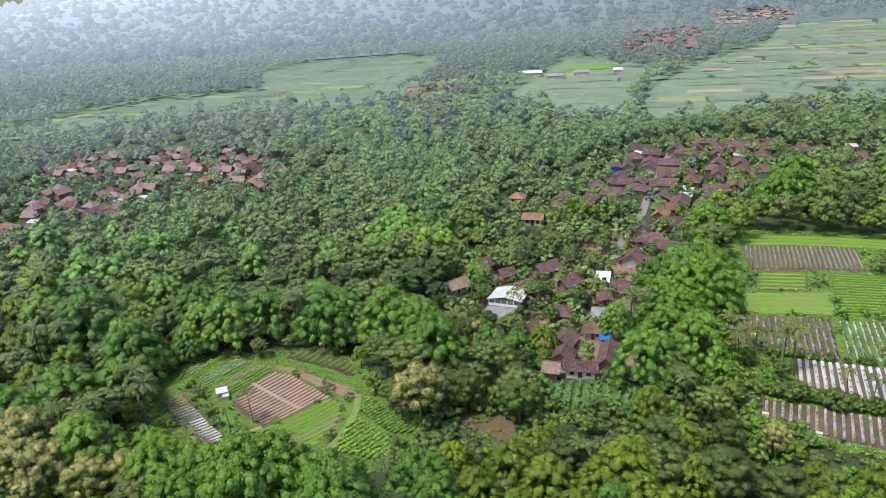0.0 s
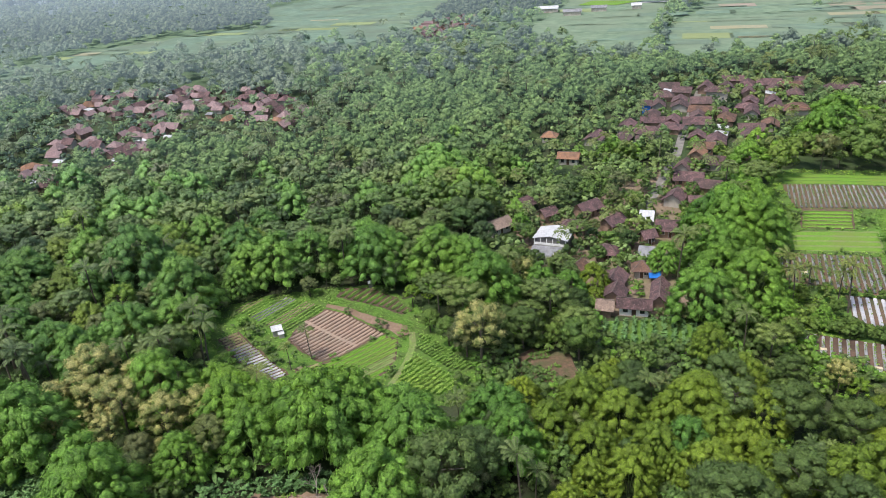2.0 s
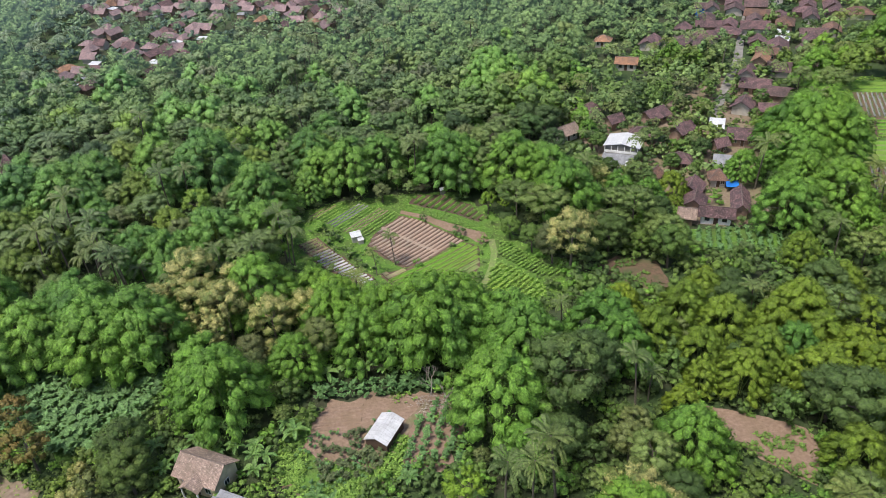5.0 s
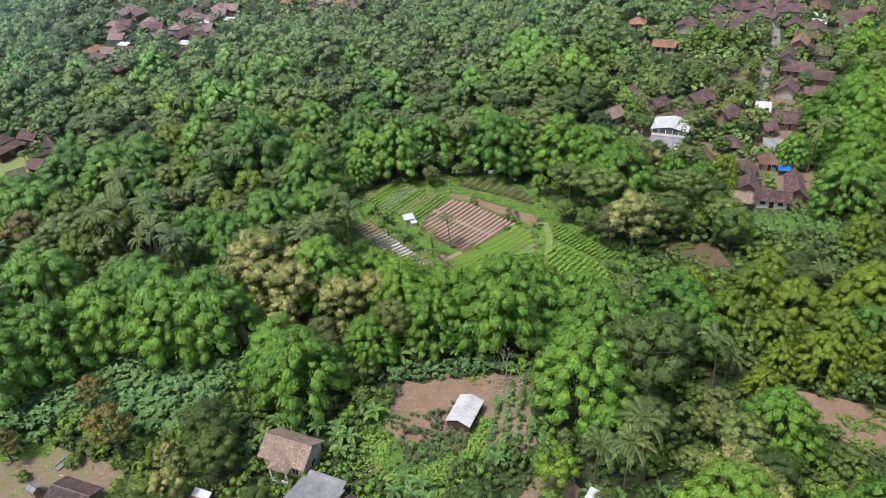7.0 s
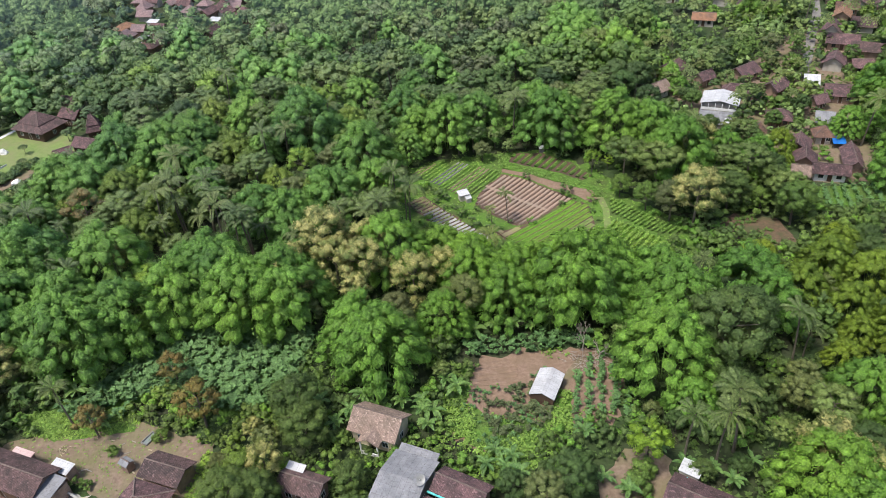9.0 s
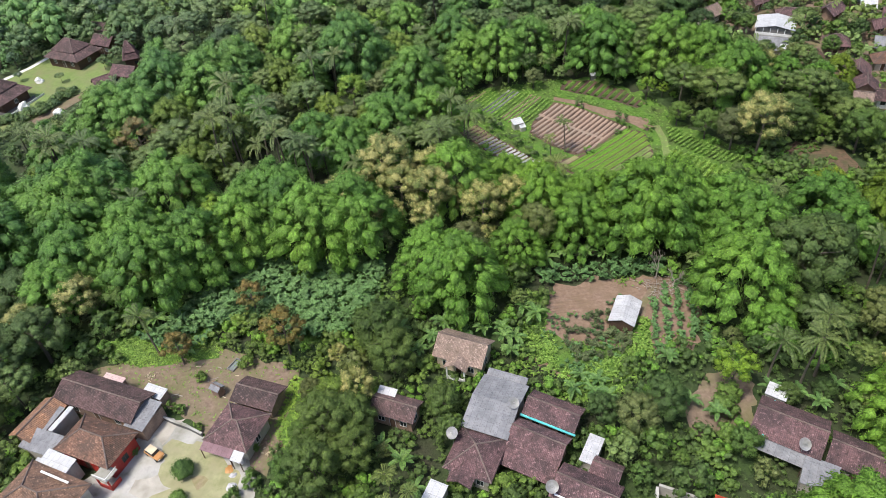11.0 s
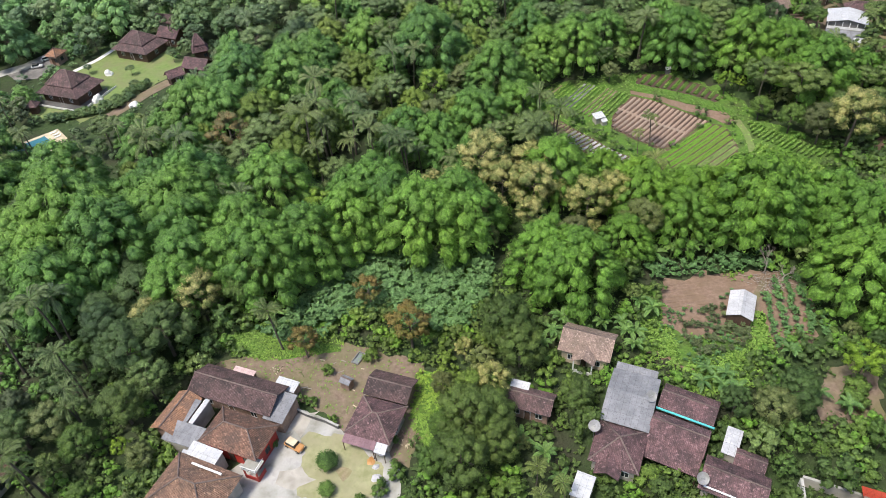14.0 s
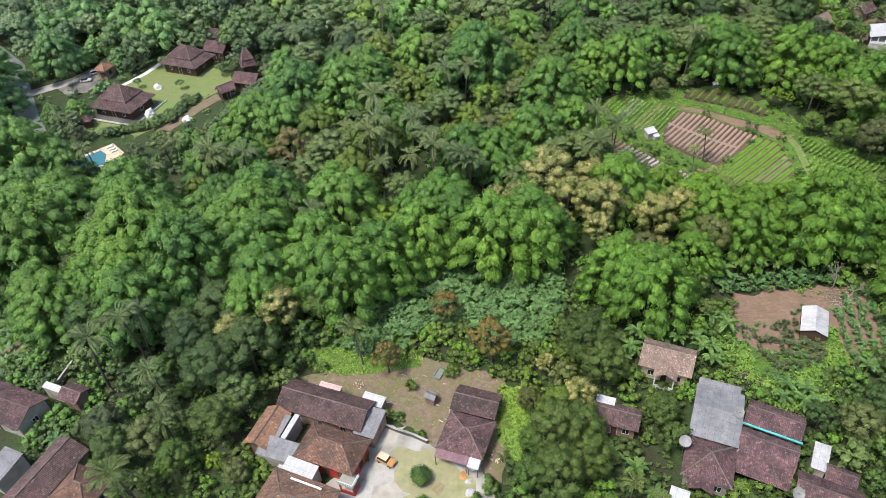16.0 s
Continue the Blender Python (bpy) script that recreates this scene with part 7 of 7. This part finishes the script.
for k in range(16):
    x, y = random.uniform(-128, -113), random.uniform(66.5, 78)
    if inside(PLOTS["yard"], x, y):
        ob = thing("plank", ground_pose(x, y, random.uniform(0, 180), 0.12), "pale loose plank on the earth", "plank", "loose planks")
        part("board", boxes((-random.uniform(0.2, 0.6), random.uniform(0.2, 0.6), -0.08, 0.08, 0, 0.05)), DRYWOOD if k % 3 else CREAM, ob)


def wall_run(name, pts, height, thick, material, label):
    """A garden wall with a coping, along points."""
    for a, b in zip(pts, pts[1:]):
        a, b = Vector(a), Vector(b)
        m = (a + b) / 2
        L = (b - a).length
        ob = thing(name, ground_pose(m.x, m.y, math.degrees(math.atan2((b - a).y, (b - a).x))), label, "wall")
        part("masonry", boxes((-L / 2, L / 2, -thick / 2, thick / 2, -0.4, height)), material, ob)
        part("coping", boxes((-L / 2, L / 2, -thick / 2 - 0.05, thick / 2 + 0.05, height, height + 0.07)), CONCRETE, ob)


tank = thing("water_tank", ground_pose(-115.2, 77.2, 62), "open rectangular concrete tank sunk in the yard", "tank")
for d in ((-1.3, 1.3, -0.7, -0.55, -0.2, 0.35), (-1.3, 1.3, 0.55, 0.7, -0.2, 0.35), (-1.3, -1.15, -0.55, 0.55, -0.2, 0.35), (1.15, 1.3, -0.55, 0.55, -0.2, 0.35)):
    part("side_wall", boxes(d), GREYWALL, tank)
part("water", boxes((-1.15, 1.15, -0.55, 0.55, -0.2, 0.12)), WATER, tank, "dark still water")
wall_run("garden_wall", [(-125.4, 67.4), (-122.3, 65.7), (-119.4, 64.5), (-117.1, 63.2)], 0.9, 0.25, STONE, "low dark wall between courtyard and yard")
wall_run("garden_wall", [(-51.0, 50.9), (-43.4, 47.4)], 2.0, 0.3, PLASTER, "pale plastered garden wall")
wall_run("garden_wall", [(-51.3, 50.6), (-52.4, 46.0)], 2.0, 0.3, WHITE, "white garden wall with coping")
wall_run("bridge_parapet", [(-248.0, 185.2), (-240.6, 189.8)], 0.8, 0.25, CONCRETE, "pale concrete parapet of the small bridge")
wall_run("bridge_parapet", [(-250.0, 188.6), (-242.6, 193.2)], 0.8, 0.25, CONCRETE, "pale concrete parapet of the small bridge")
wall_run("garden_wall", [(-182.3, 83.2), (-183.3, 78.1)], 1.4, 0.25, BRICK, "brick garden wall among plants")
lane("garden_track", [(-200, 76), (-196.4, 82.9), (-193.8, 89), (-190.5, 95.5), (-186, 101)], 1.8, YARD, 0.14, "brown earth track between garden plots")


def clipped(x, y, r, tall, label):
    """A clipped round bush."""
    ob = thing("topiary_bush", ground_pose(x, y), label, "bush")
    c = np.array([[0, 0, tall * 0.5]] + [[0.45 * r * math.cos(k), 0.45 * r * math.sin(k), tall * 0.46] for k in (0, 1.26, 2.5, 3.8, 5.0)])
    q = puff_leaves(c, np.array([r * 0.9] + [r * 0.66] * 5), 150, 0.2, flat=tall / r * 0.5, core=0.88)
    part("crown", leaf_mesh("crown", q, GREEN), GREEN, ob)
    part("stem", mesh_of("stem", *tube([(0, 0, -0.2), (0, 0, tall * 0.5)], [0.08, 0.05], 6), BARK), BARK, ob)


clipped(-118.1, 56.8, 1.65, 3.0, "clipped round green bush in the courtyard")
clipped(-117.7, 52.4, 1.25, 2.3, "smaller clipped green bush in the courtyard")
for x, y, s in ((-110.0, 52.2, 1.0), (-107.8, 54.8, 1.1), (-122.1, 68.3, 0.7), (-118.0, 64.6, 0.6), (-108.4, 60.6, 0.7), (-112.5, 50.4, 0.9), (-127.0, 60.6, 0.6), (-57.6, 48.6, 1.0), (-64.5, 53.0, 0.9), (-69.4, 53.4, 0.8),
                (-78.0, 53.0, 0.9), (-72.0, 52.2, 1.1), (-120.0, 74.5, 0.8), (-113.0, 77.0, 0.8), (-38.5, 63.5, 1.2), (-37.0, 66.0, 1.1)):
    plant("shrub", x, y, s)

# the leafless tree and brushwood behind the shed
def bare_tree(x, y, tall, label):
    vs, fs = [], []
    rnd2 = random.Random(int(x * 7 + y))

    def grow(p, d, length, r, depth):
        q = p + d * length
        v, f = tube([p, (p + q) / 2 + Vector((rnd2.uniform(-0.1, 0.1), rnd2.uniform(-0.1, 0.1), 0)) * length, q], [r, r * 0.8, r * 0.6], 5)
        o = len(vs)
        vs.extend(v)
        fs.extend(tuple(i + o for i in g) for g in f)
        if depth:
            for _ in range(3):
                e = (d + Vector((rnd2.uniform(-0.8, 0.8), rnd2.uniform(-0.8, 0.8), rnd2.uniform(-0.2, 0.5)))).normalized()
                grow(q, e, length * rnd2.uniform(0.6, 0.8), r * 0.6, depth - 1)

    grow(Vector((0, 0, -0.2)), Vector((0.1, 0.05, 1)).normalized(), tall * 0.36, 0.16, 4)
    ob = thing("bare_tree", ground_pose(x, y), label, "tree")
    part("crown", mesh_of("crown", vs, fs, DRYWOOD), DRYWOOD, ob, "bare pale twigs")


bare_tree(-41.5, 93.2, 6.0, "leafless pale grey tree behind the shed")
bare_tree(-38.8, 91.0, 4.0, "small leafless pale grey tree")
bare_tree(-143.5, 89.5, 8.0, "thin pale tree with few leaves")
vs, fs = [], []
for k in range(140):
    x, y = random.gauss(-40.5, 2.0), random.gauss(90.5, 1.3)
    a, L = random.uniform(0, 6.28), random.uniform(0.6, 1.8)
    z = land(x, y) + random.uniform(0.1, 0.7)
    v, f = tube([(x, y, z), (x + L * math.cos(a), y + L * math.sin(a), z + random.uniform(-0.2, 0.3))], [0.05, 0.02], 4)
    o = len(vs)
    vs += v
    fs += [tuple(i + o for i in g) for g in f]
tagged(new("brushwood", mesh_of("brushwood", vs, fs, DRYWOOD)), "tangled heap of dry brown brushwood", "brushwood", kind="stuff")
house(-61.4, 152.6, 2.8, 2.2, 20, "shed", 1.8, 2.3, WHITETIN, PLASTER, 0.25, label="tiny field hut with white sheet roof", openings=False, name="hut")
house(-60.2, 151.6, 1.6, 1.4, 20, "shed", 1.2, 1.6, WHITETIN, PLASTER, 0.15, label="low white field shelter beside the hut", openings=False, name="hut")
house(-39.4, 172.8, 1.6, 1.3, 10, "shed", 1.4, 1.7, WHITETIN, STONE, 0.15, label="tiny white-roofed field shelter", openings=False, name="hut")
for x, y in ((68.7, 118.8), (72.6, 159.6), (61.5, 126.7)):
    ob = thing("crate", ground_pose(x, y, -20, 0.1), "pale wooden crate at the field's edge", "crate")
    part("box", boxes((-0.6, 0.6, -0.4, 0.4, 0, 0.7)), WHITE, ob)
    part("lid", boxes((-0.65, 0.65, -0.45, 0.45, 0.7, 0.76)), CREAM, ob)

# the resort's garden
for x, y, s in ((-201.6, 179.0, 1.1), (-197.6, 176.4, 1.9), (-185.3, 171.4, 1.4), (-199.9, 191.9, 1.5)):
    lump("garden_sculpture", x, y, s, WHITE, "rounded white garden sculpture on the lawn", "sculpture", 0.9)
for pts in ([(-206, 168), (-199.5, 168.6), (-193.8, 168.6), (-190.7, 172.5), (-187.8, 179.2), (-184.2, 184.5)], [(-190.0, 171.0), (-187.0, 178.0)]):
    for (ax, ay), (bx, by) in zip(pts, pts[1:]):
        n = int(math.dist((ax, ay), (bx, by)) / 1.6)
        for i in range(n):
            plant("shrub", ax + (bx - ax) * i / n, ay + (by - ay) * i / n, random.uniform(0.75, 1.0))
for i in range(14):
    u = i / 13
    plant("shrub", 66 + 24 * u + random.uniform(-0.6, 0.6), 134.0 - 12.4 * u + random.uniform(-0.6, 0.6), random.uniform(1.1, 1.7))
for x, y in ((-203.6, 160.0), (-202.4, 159.0), (-201.4, 157.8)):
    ob = thing("sun_lounger", ground_pose(x, y, 35, 0.12), "white sun lounger on the pool deck", "lounger", "sun loungers")
    part("bed", boxes((-0.9, 0.4, -0.3, 0.3, 0.25, 0.33)), WHITE, ob)
    bm = boxes((0, 0.7, -0.3, 0.3, 0, 0.07))
    bmesh.ops.transform(bm, verts=bm.verts, matrix=Matrix.Translation((0.4, 0, 0.27)) @ Matrix.Rotation(radians(-35), 4, "Y"))
    part("backrest", bm, WHITE, ob)
    for lx in (-0.8, 0.3):
        for ly in (-0.25, 0.25):
            part("leg", boxes((lx - 0.03, lx + 0.03, ly - 0.03, ly + 0.03, -0.1, 0.26)), WHITE, ob)
